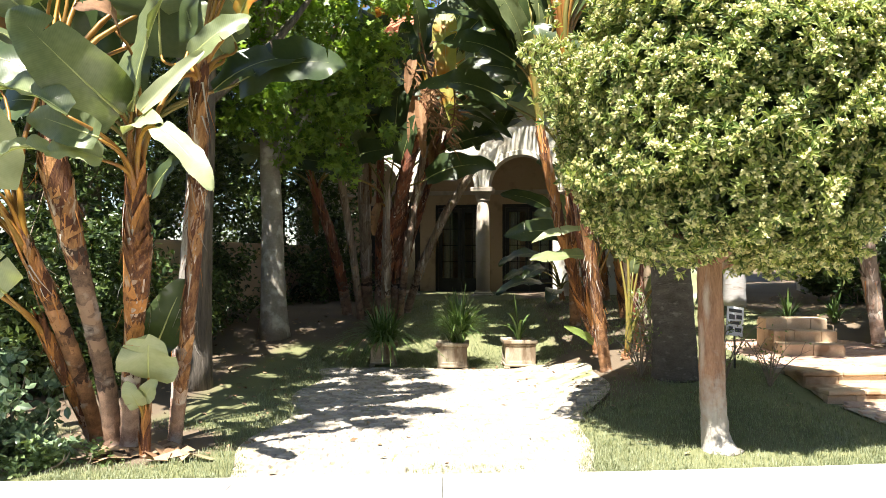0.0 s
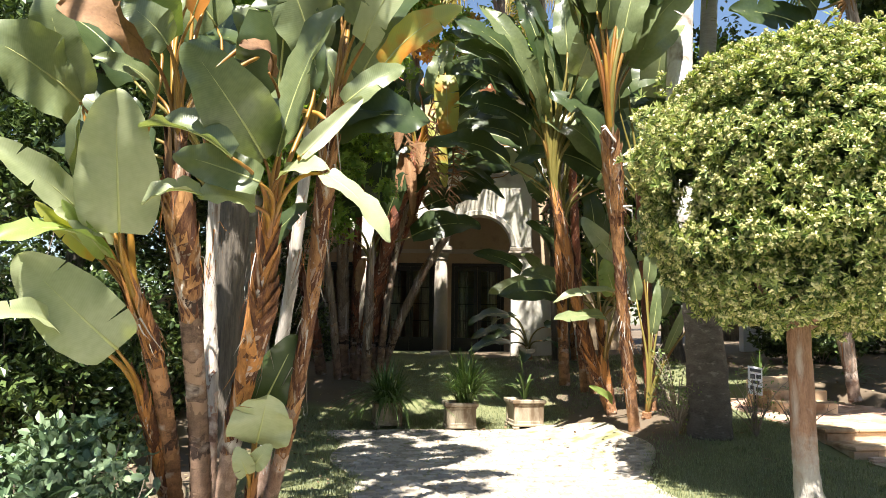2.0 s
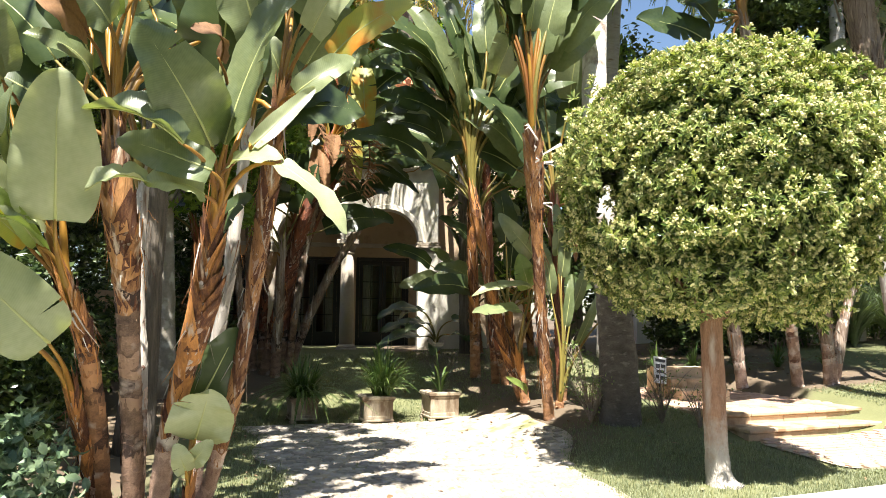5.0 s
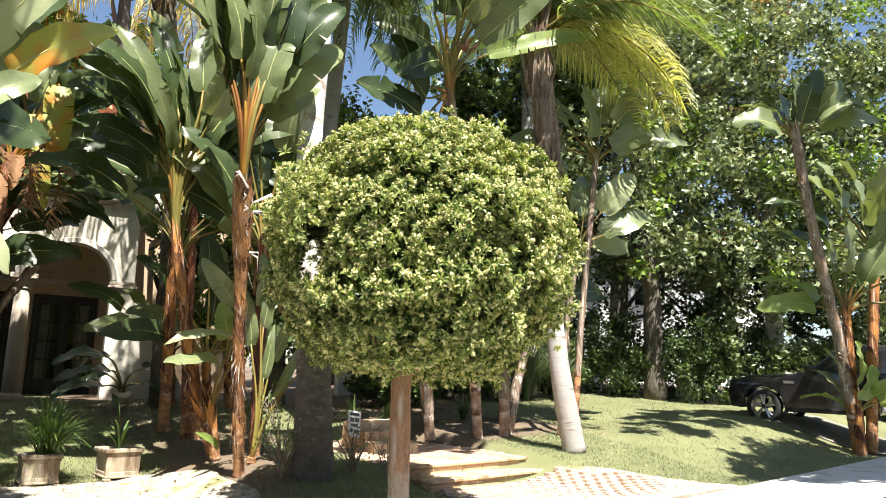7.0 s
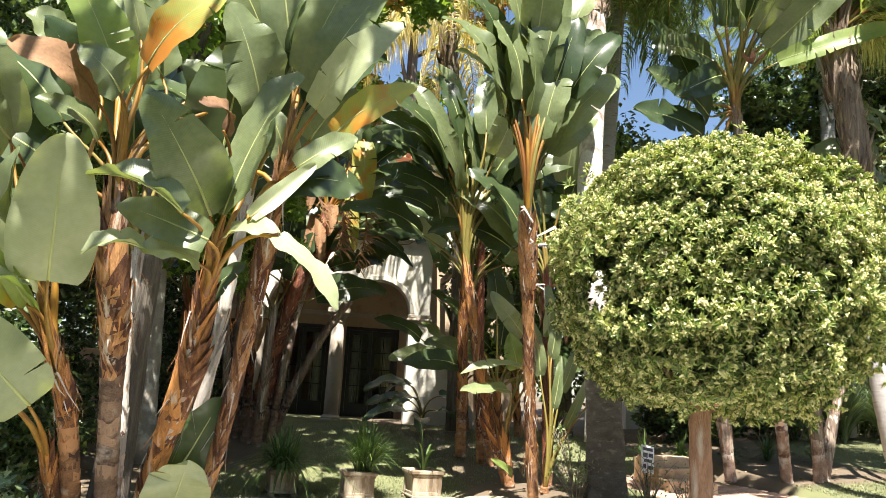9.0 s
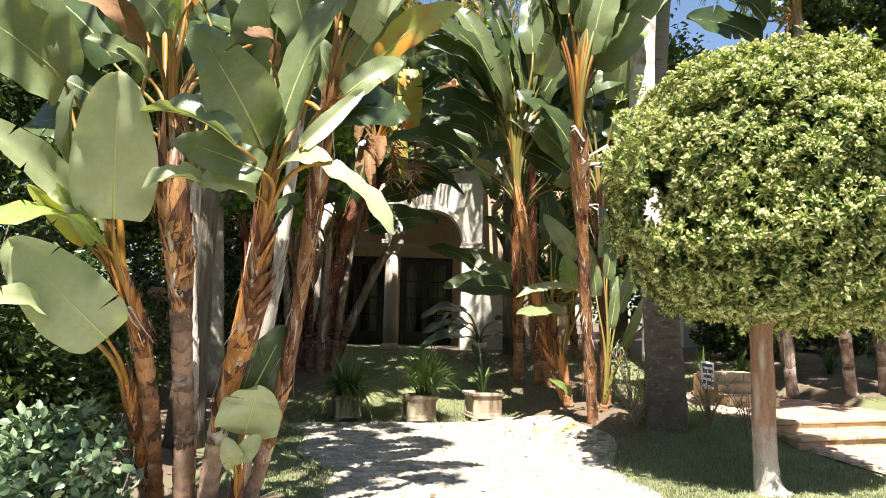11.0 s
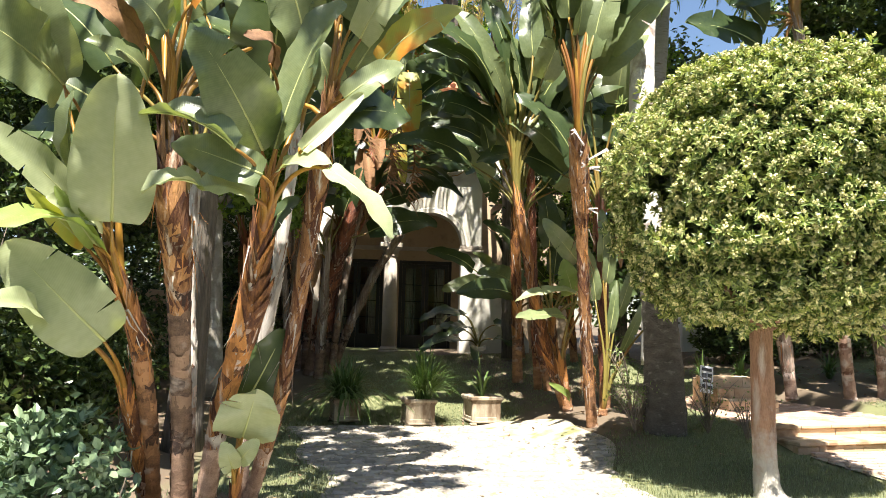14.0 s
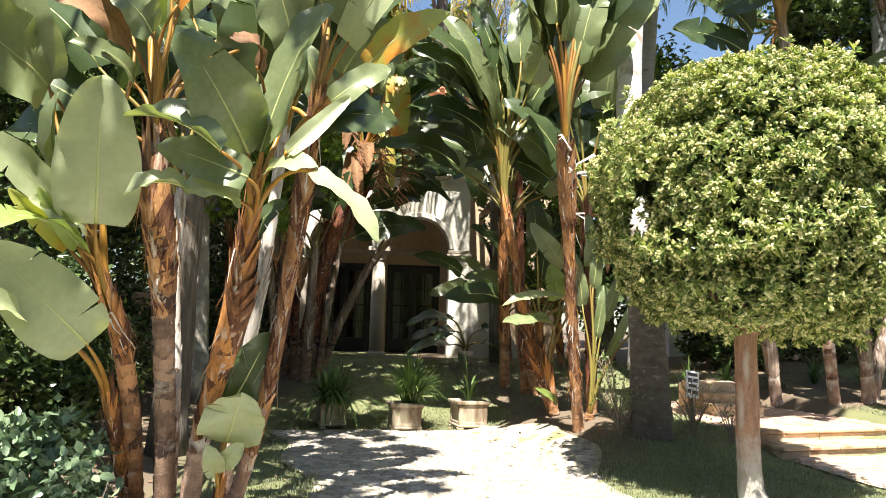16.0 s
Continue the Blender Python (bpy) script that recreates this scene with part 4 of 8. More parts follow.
# ---------------------------------------------------------------- house
HOUSE = (1.0, 18.72, 0.72)
HOUSE_TURN = -11.0
BAY, SPRING, FLOOR = 1.92, 2.62, 0.0


def french_door(house, cx, y, width, height):
    """A dark two-leaf glazed door with glazing bars, panes and pale curtains behind."""
    door = part("door_frame", Geo().box((cx - width / 2 - 0.09, y - 0.06, 0), (cx - width / 2, y + 0.1, height + 0.09), 0.012)
                .box((cx + width / 2, y - 0.06, 0), (cx + width / 2 + 0.09, y + 0.1, height + 0.09), 0.012)
                .box((cx - width / 2, y - 0.06, height), (cx + width / 2, y + 0.1, height + 0.09), 0.012), M["dark_wood"], house, "dark painted door frame")
    lw = width / 2
    for s in (0, 1):
        x0 = cx - lw + s * lw + 0.004
        x1 = x0 + lw - 0.008
        g = Geo()
        g.box((x0, y - 0.03, 0.01), (x0 + 0.095, y + 0.02, height - 0.005), 0.006).box((x1 - 0.095, y - 0.03, 0.01), (x1, y + 0.02, height - 0.005), 0.006)
        g.box((x0 + 0.095, y - 0.028, 0.01), (x1 - 0.095, y + 0.018, 0.42), 0.006).box((x0 + 0.095, y - 0.028, height - 0.13), (x1 - 0.095, y + 0.018, height - 0.005), 0.006)
        lf = part("door_leaf", g, M["dark_wood"], house)
        px0, px1 = x0 + 0.095, x1 - 0.095
        mid = (px0 + px1) / 2
        b = Geo().box((mid - 0.011, y - 0.024, 0.42), (mid + 0.011, y + 0.014, height - 0.13))
        zs = np.linspace(0.42, height - 0.13, 5)
        for z in zs[1:-1]:
            b.box((px0, y - 0.022, z - 0.011), (mid - 0.011, y + 0.012, z + 0.011)).box((mid + 0.011, y - 0.022, z - 0.011), (px1, y + 0.012, z + 0.011))
        part("glazing_bar", b, M["dark_wood"], lf)
        for z0, z1 in zip(zs[:-1], zs[1:]):
            for a, c in ((px0, mid), (mid, px1)):
                ob = part("pane", Geo().box((a, y - 0.008, z0), (c, y - 0.002, z1)), M["glass"], lf)
                ob.visible_shadow = False
        part("door_handle", Geo().box(((x1 - 0.06 if s == 0 else x0 + 0.03), y - 0.07, 1.02), ((x1 - 0.03 if s == 0 else x0 + 0.06), y - 0.03, 1.2), 0.006), M["iron"], lf)
        n = 26
        xs = np.linspace(px0 + 0.02, px0 + (px1 - px0) * 0.62, n) if s == 0 else np.linspace(px1 - (px1 - px0) * 0.62, px1 - 0.02, n)
        v = [(x, y + 0.14 + 0.025 * math.sin(i * 1.5), z) for i, x in enumerate(xs) for z in (0.1, height - 0.08)]
        part("curtain", Geo().add(v, [(2 * i, 2 * i + 2, 2 * i + 3, 2 * i + 1) for i in range(n - 1)]), M["curtain"], house, "pale cloth curtain behind the glass", smooth=True)


def build_house():
    house = tagged(empty("house", HOUSE, HOUSE_TURN), "cream stucco villa with an arched loggia and dark french doors", "house")
    centres = [-1.5 * BAY, -0.5 * BAY, 0.5 * BAY]
    half = 0.78
    x_end = centres[-1] + half
    # arches stand on columns between the bays; the last one on a broad pier
    n = 24
    # narrow piers between the openings are replaced by columns below the springing
    wall = Geo()
    edges = sorted([c - half for c in centres] + [c + half for c in centres])
    wall.box((centres[0] - half - 1.2, -0.22, -0.4), (centres[0] - half, 0.22, 4.55))
    part("pier", Geo().box((x_end, -0.22, -0.4), (x_end + 0.5, 0.22, 4.55)), M["stucco"], house)
    for i in range(len(centres) - 1):
        a, b = centres[i] + half, centres[i + 1] - half
        wall.box((a, -0.22, SPRING + 0.12), (b, 0.22, 4.55))
    for c in centres:
        sp = SPRING + 0.12
        pts = [(c - half * math.cos(math.pi * i / n), sp + half * math.sin(math.pi * i / n)) for i in range(n + 1)]
        v = [(x, y, z) for x, z in pts for y in (-0.22, 0.22)] + [(x, y, 4.55) for x, z in pts for y in (-0.22, 0.22)]
        o = 2 * (n + 1)
        f = []
        for i in range(n):
            a, b, c2, d = 2 * i, 2 * i + 2, o + 2 * i + 2, o + 2 * i
            f += [(a, b, c2, d), (a + 1, d + 1, c2 + 1, b + 1), (a, a + 1, b + 1, b), (d, c2, c2 + 1, d + 1)]
        wall.add(v, f)
    # raking buttress beside the last arch
    bx = x_end + 0.5
    v = [(bx, y, z) for y in (-0.2, 0.2) for z in (-0.4, 2.5)] + [(bx + 0.25, y, 2.35) for y in (-0.2, 0.2)] + [(bx + 1.25, y, z) for y in (-0.2, 0.2) for z in (-0.4, 0.35)]
    part("buttress", Geo().add(v, [(0, 6, 7, 4, 1), (2, 3, 5, 9, 8), (1, 4, 5, 3), (4, 7, 9, 5), (6, 8, 9, 7), (0, 1, 3, 2)]), M["stucco"], house)
    part("arcade_wall", wall, M["stucco"], house)
    for c in centres:
        ring = Geo()
        sp = SPRING + 0.12
        pts = [(math.cos(math.pi * i / n), math.sin(math.pi * i / n)) for i in range(n + 1)]
        v = [(c - (half + d) * cx, y, sp + (half + d) * sz) for cx, sz in pts for d, y in ((0.0, -0.222), (0.0, -0.265), (0.1, -0.265), (0.13, -0.222))]
        ring.add(v, [(4 * i + j, 4 * i + j + 1, 4 * i + 5 + j, 4 * i + 4 + j) for i in range(n) for j in range(3)])
        part("arch_moulding", ring, M["stucco"], house)
    for i in range(len(centres) - 1):
        x = (centres[i] + centres[i + 1]) / 2
        col = part("column", Geo().lathe([(0.17, 0.16), (0.175, 0.9), (0.165, 1.7), (0.15, SPRING - 0.2)], (x, 0, 0), 20), M["cast_stone"], house, smooth=True)
        part("column_base", Geo().box((x - 0.25, -0.25, -0.35), (x + 0.25, 0.25, 0.08), 0.015).lathe([(0.23, 0.08), (0.24, 0.11), (0.2, 0.14), (0.19, 0.17)], (x, 0, 0), 20), M["cast_stone"], col)
        part("capital", Geo().lathe([(0.15, SPRING - 0.22), (0.18, SPRING - 0.2), (0.17, SPRING - 0.16), (0.2, SPRING - 0.06), (0.24, SPRING - 0.01)], (x, 0, 0), 20)
             .box((x - 0.27, -0.27, SPRING), (x + 0.27, 0.27, SPRING + 0.12), 0.02), M["cast_stone"], col)
    part("pier_capital", Geo().box((x_end - 0.06, -0.3, SPRING - 0.06), (x_end + 0.56, 0.3, SPRING + 0.0), 0.012).box((x_end - 0.03, -0.27, SPRING), (x_end + 0.53, 0.27, SPRING + 0.1), 0.02)
         .box((x_end - 0.02, -0.25, SPRING - 0.14), (x_end + 0.52, 0.25, SPRING - 0.06), 0.01), M["cast_stone"], house)
    part("loggia_floor", Geo().box((centres[0] - 2, -0.55, -0.4), (x_end + 1.3, 2.35, 0.0), 0.01), M["cast_stone"], house)
    # back wall with door openings
    dw, dh = 1.3, 2.42
    xs = [centres[0] - 2.2]
    for c in centres:
        xs += [c - dw / 2 - 0.09, c + dw / 2 + 0.09]
    xs += [x_end + 3.4]
    for a, b in zip(xs[::2], xs[1::2]):
        part("back_wall", Geo().box((a, 2.35, -0.4), (b, 2.65, 4.55)), M["warm_stucco"], house, "warm stucco wall of the loggia, its shade put into the colour")
    for c in centres:
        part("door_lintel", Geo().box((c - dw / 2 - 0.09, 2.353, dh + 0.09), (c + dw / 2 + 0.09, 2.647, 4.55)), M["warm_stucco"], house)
    part("string_course", Geo().box((centres[0] - 2.2, 2.3, 2.78), (x_end + 0.5, 2.35, 2.9), 0.012), M["cast_stone"], house)
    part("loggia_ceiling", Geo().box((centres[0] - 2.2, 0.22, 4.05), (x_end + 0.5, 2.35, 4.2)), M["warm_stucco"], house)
    for i in range(9):
        x = centres[0] - 1 + i * 0.95
        part("beam", Geo().box((x, 0.22, 3.88), (x + 0.14, 2.35, 4.05), 0.01), M["beam_wood"], house)
    for c in centres:
        french_door(house, c, 2.45, dw, dh)
    part("room_wall", Geo().box((centres[0] - 2.2, 6.0, -0.4), (x_end + 3.4, 6.2, 7.4)).box((centres[0] - 2.2, 2.65, -0.4), (centres[0] - 2.0, 6.0, 7.4)).box((x_end + 3.2, 2.65, -0.4), (x_end + 3.4, 6.0, 7.4))
         .box((centres[0] - 2.0, 2.65, -0.1), (x_end + 3.2, 6.0, -0.02)).box((centres[0] - 2.0, 2.65, 4.35), (x_end + 3.2, 6.0, 4.5)), M["warm_stucco"], house)
    # balcony over the loggia
    part("balcony_cornice", Geo().box((centres[0] - 2.2, -0.42, 4.55), (x_end + 0.9, 2.35, 4.68), 0.02).box((centres[0] - 2.2, -0.34, 4.68), (x_end + 0.82, 2.35, 4.78), 0.02), M["stucco"], house)
    part("balcony_rail", Geo().box((centres[0] - 2.2, -0.3, 5.52), (x_end + 0.75, -0.04, 5.64), 0.02), M["cast_stone"], house)
    i = 0
    x = centres[0] - 2.0
    bal = Geo().lathe([(0.05, 4.78), (0.055, 4.84), (0.035, 4.88), (0.075, 5.02), (0.06, 5.14), (0.032, 5.3), (0.045, 5.42), (0.055, 5.52)], (0, 0, 0), 10).mesh("baluster", M["cast_stone"], True)
    while x < x_end + 0.7:
        part("baluster", bal, None, house).matrix_basis = Matrix.Translation((x, -0.17, 0))
        x += 0.2
    # upper storey
    up = Geo()
    ws = [c for c in centres]
    xs = [centres[0] - 2.2]
    for c in ws:
        xs += [c - 0.5, c + 0.5]
    xs += [x_end + 3.4]
    for a, b in zip(xs[::2], xs[1::2]):
        up.box((a, 2.35, 4.78), (b, 2.65, 7.4))
    for c in ws:
        up.box((c - 0.5, 2.35, 6.85), (c + 0.5, 2.65, 7.4)).box((c - 0.5, 2.35, 4.78), (c + 0.5, 2.65, 4.9))
        win = part("window_frame", Geo().box((c - 0.5, 2.46, 4.9), (c - 0.43, 2.56, 6.85)).box((c + 0.43, 2.46, 4.9), (c + 0.5, 2.56, 6.85)).box((c - 0.43, 2.46, 6.78), (c + 0.43, 2.56, 6.85))
                   .box((c - 0.43, 2.46, 4.9), (c + 0.43, 2.56, 4.98)).box((c - 0.025, 2.47, 4.98), (c + 0.025, 2.55, 6.78)), M["dark_wood"], house)
        for s in (-1, 1):
            part("pane", Geo().box((c + (0.025 if s > 0 else -0.43), 2.505, 4.98), (c + (0.43 if s > 0 else -0.025), 2.511, 6.78)), M["glass"], win)
            sh = Geo()
            xa = c + s * 0.78
            sh.box((xa - 0.25, 2.29, 4.95), (xa - 0.2, 2.34, 6.85)).box((xa + 0.2, 2.29, 4.95), (xa + 0.25, 2.34, 6.85)).box((xa - 0.2, 2.29, 6.79), (xa + 0.2, 2.34, 6.85)).box((xa - 0.2, 2.29, 4.95), (xa + 0.2, 2.34, 5.01))
            for q in range(26):
                z = 5.03 + q * 0.068
                sh.add([(xa - 0.2, 2.295, z), (xa + 0.2, 2.295, z), (xa + 0.2, 2.335, z + 0.045), (xa - 0.2, 2.335, z + 0.045)], [(0, 1, 2, 3)])
            part("shutter", sh, M["cast_stone"], house, "pale louvred shutter")
    part("upper_wall", up, M["stucco"], house)
    # tiled roof
    roof = Geo()
    x0, x1 = centres[0] - 2.7, x_end + 3.9
    roof.add([(x0, 1.8, 7.4), (x1, 1.8, 7.4), (x1, 6.7, 7.4), (x0, 6.7, 7.4), (x0 + 2.2, 4.2, 8.5), (x1 - 2.2, 4.2, 8.5)], [(0, 1, 5, 4), (1, 2, 5), (2, 3, 4, 5), (3, 0, 4), (3, 2, 1, 0)])
    rf = part("roof", roof, M["roof_tile"], house)
    tiles = Geo()
    n = int((x1 - x0) / 0.22)
    for i in range(n):
        x = x0 + 0.11 + i * 0.22
        run = min(1.0, (x - x0) / 2.2, (x1 - x) / 2.2)
        p = [(x, 1.72 + 2.48 * run * u, 7.44 + 1.1 * run * u) for u in np.linspace(0, 1, 6)]
        tiles.tube(p, 0.075, 6)
    tagged(part("roof_tile", tiles, M["roof_tile"], rf, "terracotta barrel tiles"), kind="stuff")


build_house()


# ---------------------------------------------------------------- steps and walk to the side door
STEP_AT, STEP_TURN = (4.25, 8.28), 5.0


def build_steps():
    z0 = 0.03
    walk_thing = tagged(empty("garden_steps", (STEP_AT[0], STEP_AT[1], z0), STEP_TURN), "two broad sandstone and brick steps up to a garden walk", "steps", kind="structure")
    rng = np.random.default_rng(3)
    W = 2.85
    for level, (y, z, depth, wide) in enumerate(((0.0, 0.15, 0.5, W), (0.42, 0.3, 0.45, W - 0.3))):
        x = 0.0 - 0.05 * level
        part("step_core", Geo().box((x + 0.03, y + 0.03, z - 0.6), (x + wide - 0.03, y + depth + 0.4, z - 0.055)), M["sandstone"], walk_thing)
        while x < wide - 0.2:
            w = min(rng.uniform(0.42, 0.7), wide - x)
            part("tread_stone", Geo().box((x, y - 0.02, z - 0.055), (x + w - 0.01, y + depth - 0.008, z), 0.014), M["sandstone"], walk_thing)
            x += w
        x = 0.0
        while x < wide - 0.1:
            w = min(rng.uniform(0.25, 0.45), wide - x)
            part("riser_stone", Geo().box((x + 0.004, y + 0.012 + rng.uniform(0, 0.012), z - 0.168), (x + w - 0.004, y + 0.1, z - 0.06), 0.008), M["sandstone"], walk_thing)
            x += w
    # brick terrace behind the steps
    part("terrace_bed", Geo().box((-0.15, 0.84, -0.3), (W - 0.2, 4.0, 0.285)), M["sand_joint"], walk_thing)
    bm = [Geo().box((0, 0, 0), (0.195, 0.092, 0.05 + 0.002 * k), 0.006).mesh("brick", M["brick"]) for k in range(4)]
    for r in range(30):
        for c in range(13):
            x = -0.12 + c * 0.205 + (0.1 if r % 2 else 0)
            if x + 0.195 > W - 0.2:
                continue
            part("brick", bm[rng.integers(4)], None, walk_thing).matrix_basis = Matrix.Translation((x, 0.88 + r * 0.101, 0.252))
    # upper flight, towards the house
    up = tagged(empty("upper_steps", (4.6, 10.15, z0 + 0.31), -6), "short upper flight of sandstone steps below the house", "steps", kind="structure")
    for i in range(3):
        x = 0.0
        while x < 0.8:
            w = min(rng.uniform(0.26, 0.42), 0.85 - x)
            part("tread_stone", Geo().box((x, i * 0.34, i * 0.15 - 0.02), (x + w - 0.008, i * 0.34 + 0.36, i * 0.15 + 0.15), 0.015), M["sandstone"], up)
            x += w
        part("step_core", Geo().box((0.02, i * 0.34 + 0.05, -0.3), (0.83, i * 0.34 + 0.5, i * 0.15 + 0.1)), M["sandstone"], up)
    # brick walk from the pavement to the steps, flaring to the street
    fw = tagged(empty("front_walk"), "sunlit brick walk with pale joints, flaring to the street", "path", kind="structure")
    bed, rest = Geo(), Geo()
    pts = []
    rows = 22
    for r in range(rows):
        u = r / rows
        y = 6.1 + u * 2.2
        xa, xb = 4.75 - 0.45 * u + 0.2 * (1 - u), 7.9 - 1.15 * u + 0.5 * (1 - u) ** 2
        n = int((xb - xa) / 0.205)
        for c in range(n):
            x = xa + (c + (0.5 if r % 2 else 0)) * 0.205
            z = ground_at(x + 0.1, y + 0.05)
            rest.box((x, y, z - 0.04), (x + 0.195, y + 0.093, z + 0.028 + 0.003 * rng.uniform(0, 1)), 0.006)
        for v in np.linspace(0, 1, 9):
            x = xa - 0.02 + (xb - xa + 0.14) * v
            pts.append((x, y, ground_at(x, y) + 0.01))
    bed.add(pts, [(9 * i + j, 9 * i + j + 1, 9 * i + j + 10, 9 * i + j + 9) for i in range(rows - 1) for j in range(8)])
    part("joint_bed", bed, M["sand_joint"], fw)
    tagged(part("bricks", rest, mat("brick_rest", (0.42, 0.28, 0.21), (0.6, 0.45, 0.36), 0.85, 8, 70, 0.4, island=0.9), fw), kind="stuff")


build_steps()


# ---------------------------------------------------------------- planters
def planter(place, turn, plant, rng, size=0.42, label=""):
    x, y = place
    z = ground_at(x, y) - 0.02
    s = size / 2
    t = tagged(empty("planter", (x, y, z), turn), label, "planter", "square stone planters beside the drive")
    body = Geo()
    h = size * 0.9
    lo, hi = s * 0.86, s * 0.94
    v = [(sx * lo, sy * lo, 0.07) for sx, sy in ((-1, -1), (1, -1), (1, 1), (-1, 1))] + [(sx * hi, sy * hi, h - 0.06) for sx, sy in ((-1, -1), (1, -1), (1, 1), (-1, 1))]
    body.add(v, [(3, 2, 1, 0), (0, 1, 5, 4), (1, 2, 6, 5), (2, 3, 7, 6), (3, 0, 4, 7)])
    part("body", body, M["planter"], t)
    for k in range(4):
        g = Geo()
        m = pose(0, 0, 0, 0, 0, 90 * k)
        w = 0.05
        for a, b in (((-s * 0.92, -s * 0.95, 0.07), (-s * 0.92 + w, -s * 0.86, h - 0.06)), ((s * 0.92 - w, -s * 0.95, 0.07), (s * 0.92, -s * 0.86, h - 0.06)),
                     ((-s * 0.92 + w, -s * 0.945, h - 0.115), (s * 0.92 - w, -s * 0.86, h - 0.06)), ((-s * 0.92 + w, -s * 0.93, 0.07), (s * 0.92 - w, -s * 0.84, 0.12))):
            g.box(a, b, 0.008, m=m)
        part("panel_frame", g, M["planter"], t)
    rim = Geo()
    for k in range(4):
        m = pose(0, 0, 0, 0, 0, 90 * k)
        rim.box((-s * 1.08, -s * 1.08, h - 0.06), (s * 1.08 - 0.09, -s * 1.08 + 0.09, h), 0.014, m=m)
        rim.box((-s * 1.0, -s * 1.0, h - 0.085), (s * 1.0 - 0.07, -s * 1.0 + 0.07, h - 0.06), 0.006, m=m)
    part("rim", rim, M["planter"], t)
    part("plinth", Geo().box((-s * 1.0, -s * 1.0, 0.035), (s * 1.0, s * 1.0, 0.075), 0.012), M["planter"], t)
    for sx in (-1, 1):
        for sy in (-1, 1):
            part("foot", Geo().box((sx * s * 0.85 - 0.045, sy * s * 0.85 - 0.045, 0), (sx * s * 0.85 + 0.045, sy * s * 0.85 + 0.045, 0.037), 0.01), M["planter"], t)
    part("soil", Geo().box((-s * 0.9, -s * 0.9, h - 0.1), (s * 0.9, s * 0.9, h - 0.03), 0.01), M["soil"], t)
    g = Geo()
    n, L = (330, 0.8) if plant == "full" else (300, 0.9) if plant == "tall" else (12, 0.8)
    spots = 9 if plant != "sparse" else 1
    for i in range(spots):
        c = (rng.uniform(-s * 0.6, s * 0.6), rng.uniform(-s * 0.6, s * 0.6), h - 0.04) if spots > 1 else (0, 0, h - 0.04)
        strap_clump(g, c, n // spots, L, rng, 0.011 if plant != "sparse" else 0.02, 1.35 if plant == "full" else 0.85)
    p = tagged(part("strap_leaved_plant", g, M["strap_leaf"]), {"full": "dense dark green strap-leaved plant spilling over a planter", "tall": "tall green strap-leaved plant in a stone planter", "sparse": "sparse spiky young plant in a stone planter"}[plant], "plant")
    p.matrix_basis = t.matrix_basis.copy()


_r = np.random.default_rng(11)
planter((-0.93, 11.7), 4, "full", _r, 0.41, "weathered square stone planter with dark stains, standing in shade")
planter((0.15, 11.5), -3, "tall", _r, 0.46, "pale square stone planter with panelled sides and small feet")
planter((1.16, 11.5), 2, "sparse", _r, 0.48, "pale sunlit square stone planter with panelled sides")


# ---------------------------------------------------------------- near clump of giant bird of paradise
A = dict(group="near clump of giant bird of paradise")
a0 = stem([(-3.12, 6.72, 0.0), (-3.17, 6.42, 0.5), (-3.24, 6.15, 0.95)], 0.056, "short leaning bird of paradise stem with arching orange stalks", ringed=0.3, low_skin="stem_pale", **A)
a1 = stem([(-3.08, 6.72, 0.0), (-3.09, 6.43, 0.55), (-3.11, 6.2, 0.95), (-3.16, 5.98, 1.35), (-3.24, 5.9, 1.6)], 0.07, "leaning bird of paradise stem with tan rings and pale leaves", skin="sheath", ringed=0.72, **A)
a2 = stem([(-2.84, 6.5, 0.0), (-2.86, 6.36, 0.6), (-2.88, 6.1, 1.2), (-2.91, 5.8, 1.9), (-2.97, 5.7, 2.3), (-3.02, 5.75, 2.75)], 0.078, "upright bird of paradise stem, grey rings below and tan sheaths above", skin="sheath_tan", low_skin="stem_grey", ringed=0.56, swell=0.42, **A)
a2.children[1].data.materials[0] = M["sheath_tan"]
a3 = stem([(-2.68, 6.42, 0.0), (-2.62, 6.29, 0.6), (-2.52, 6.12, 1.1), (-2.4, 5.88, 1.6), (-2.36, 5.74, 2.12)], 0.074, "stout bird of paradise stem with chevron sheaths and yellow-orange leaf stalks", low_skin="stem_pale", ringed=0.34, swell=0.45, **A)
a4 = stem([(-2.36, 6.6, 0.0), (-2.24, 6.4, 0.5), (-2.13, 6.24, 1.05), (-2.05, 6.17, 1.65), (-1.98, 6.03, 2.3), (-1.95, 5.92, 2.75), (-1.92, 5.9, 3.05)], 0.056, "slender peeling bird of paradise stem with a high leaf fan", skin="sheath_tan", low_skin="stem_pale", ringed=0.28, swell=0.3, loose=60, **A)
a7 = stem([(-2.46, 6.2, 0.0), (-2.45, 6.18, 0.22)], 0.045, "short sucker with low pale leaves at the clump's foot", loose=0, ringed=0.0, **A)
a6 = stem([(-2.42, 6.75, 0.0), (-2.35, 6.7, 0.9), (-2.22, 6.5, 1.8), (-2.1, 6.5, 3.1)], 0.05, "thin pale grey stem at the back of the near clump", loose=6, skin="sheath_pale", low_skin="stem_pale", **A)
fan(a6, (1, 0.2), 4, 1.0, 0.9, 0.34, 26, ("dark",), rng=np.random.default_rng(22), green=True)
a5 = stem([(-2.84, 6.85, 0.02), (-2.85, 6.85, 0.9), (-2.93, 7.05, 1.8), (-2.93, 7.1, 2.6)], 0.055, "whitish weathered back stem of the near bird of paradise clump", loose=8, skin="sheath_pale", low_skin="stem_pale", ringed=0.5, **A)
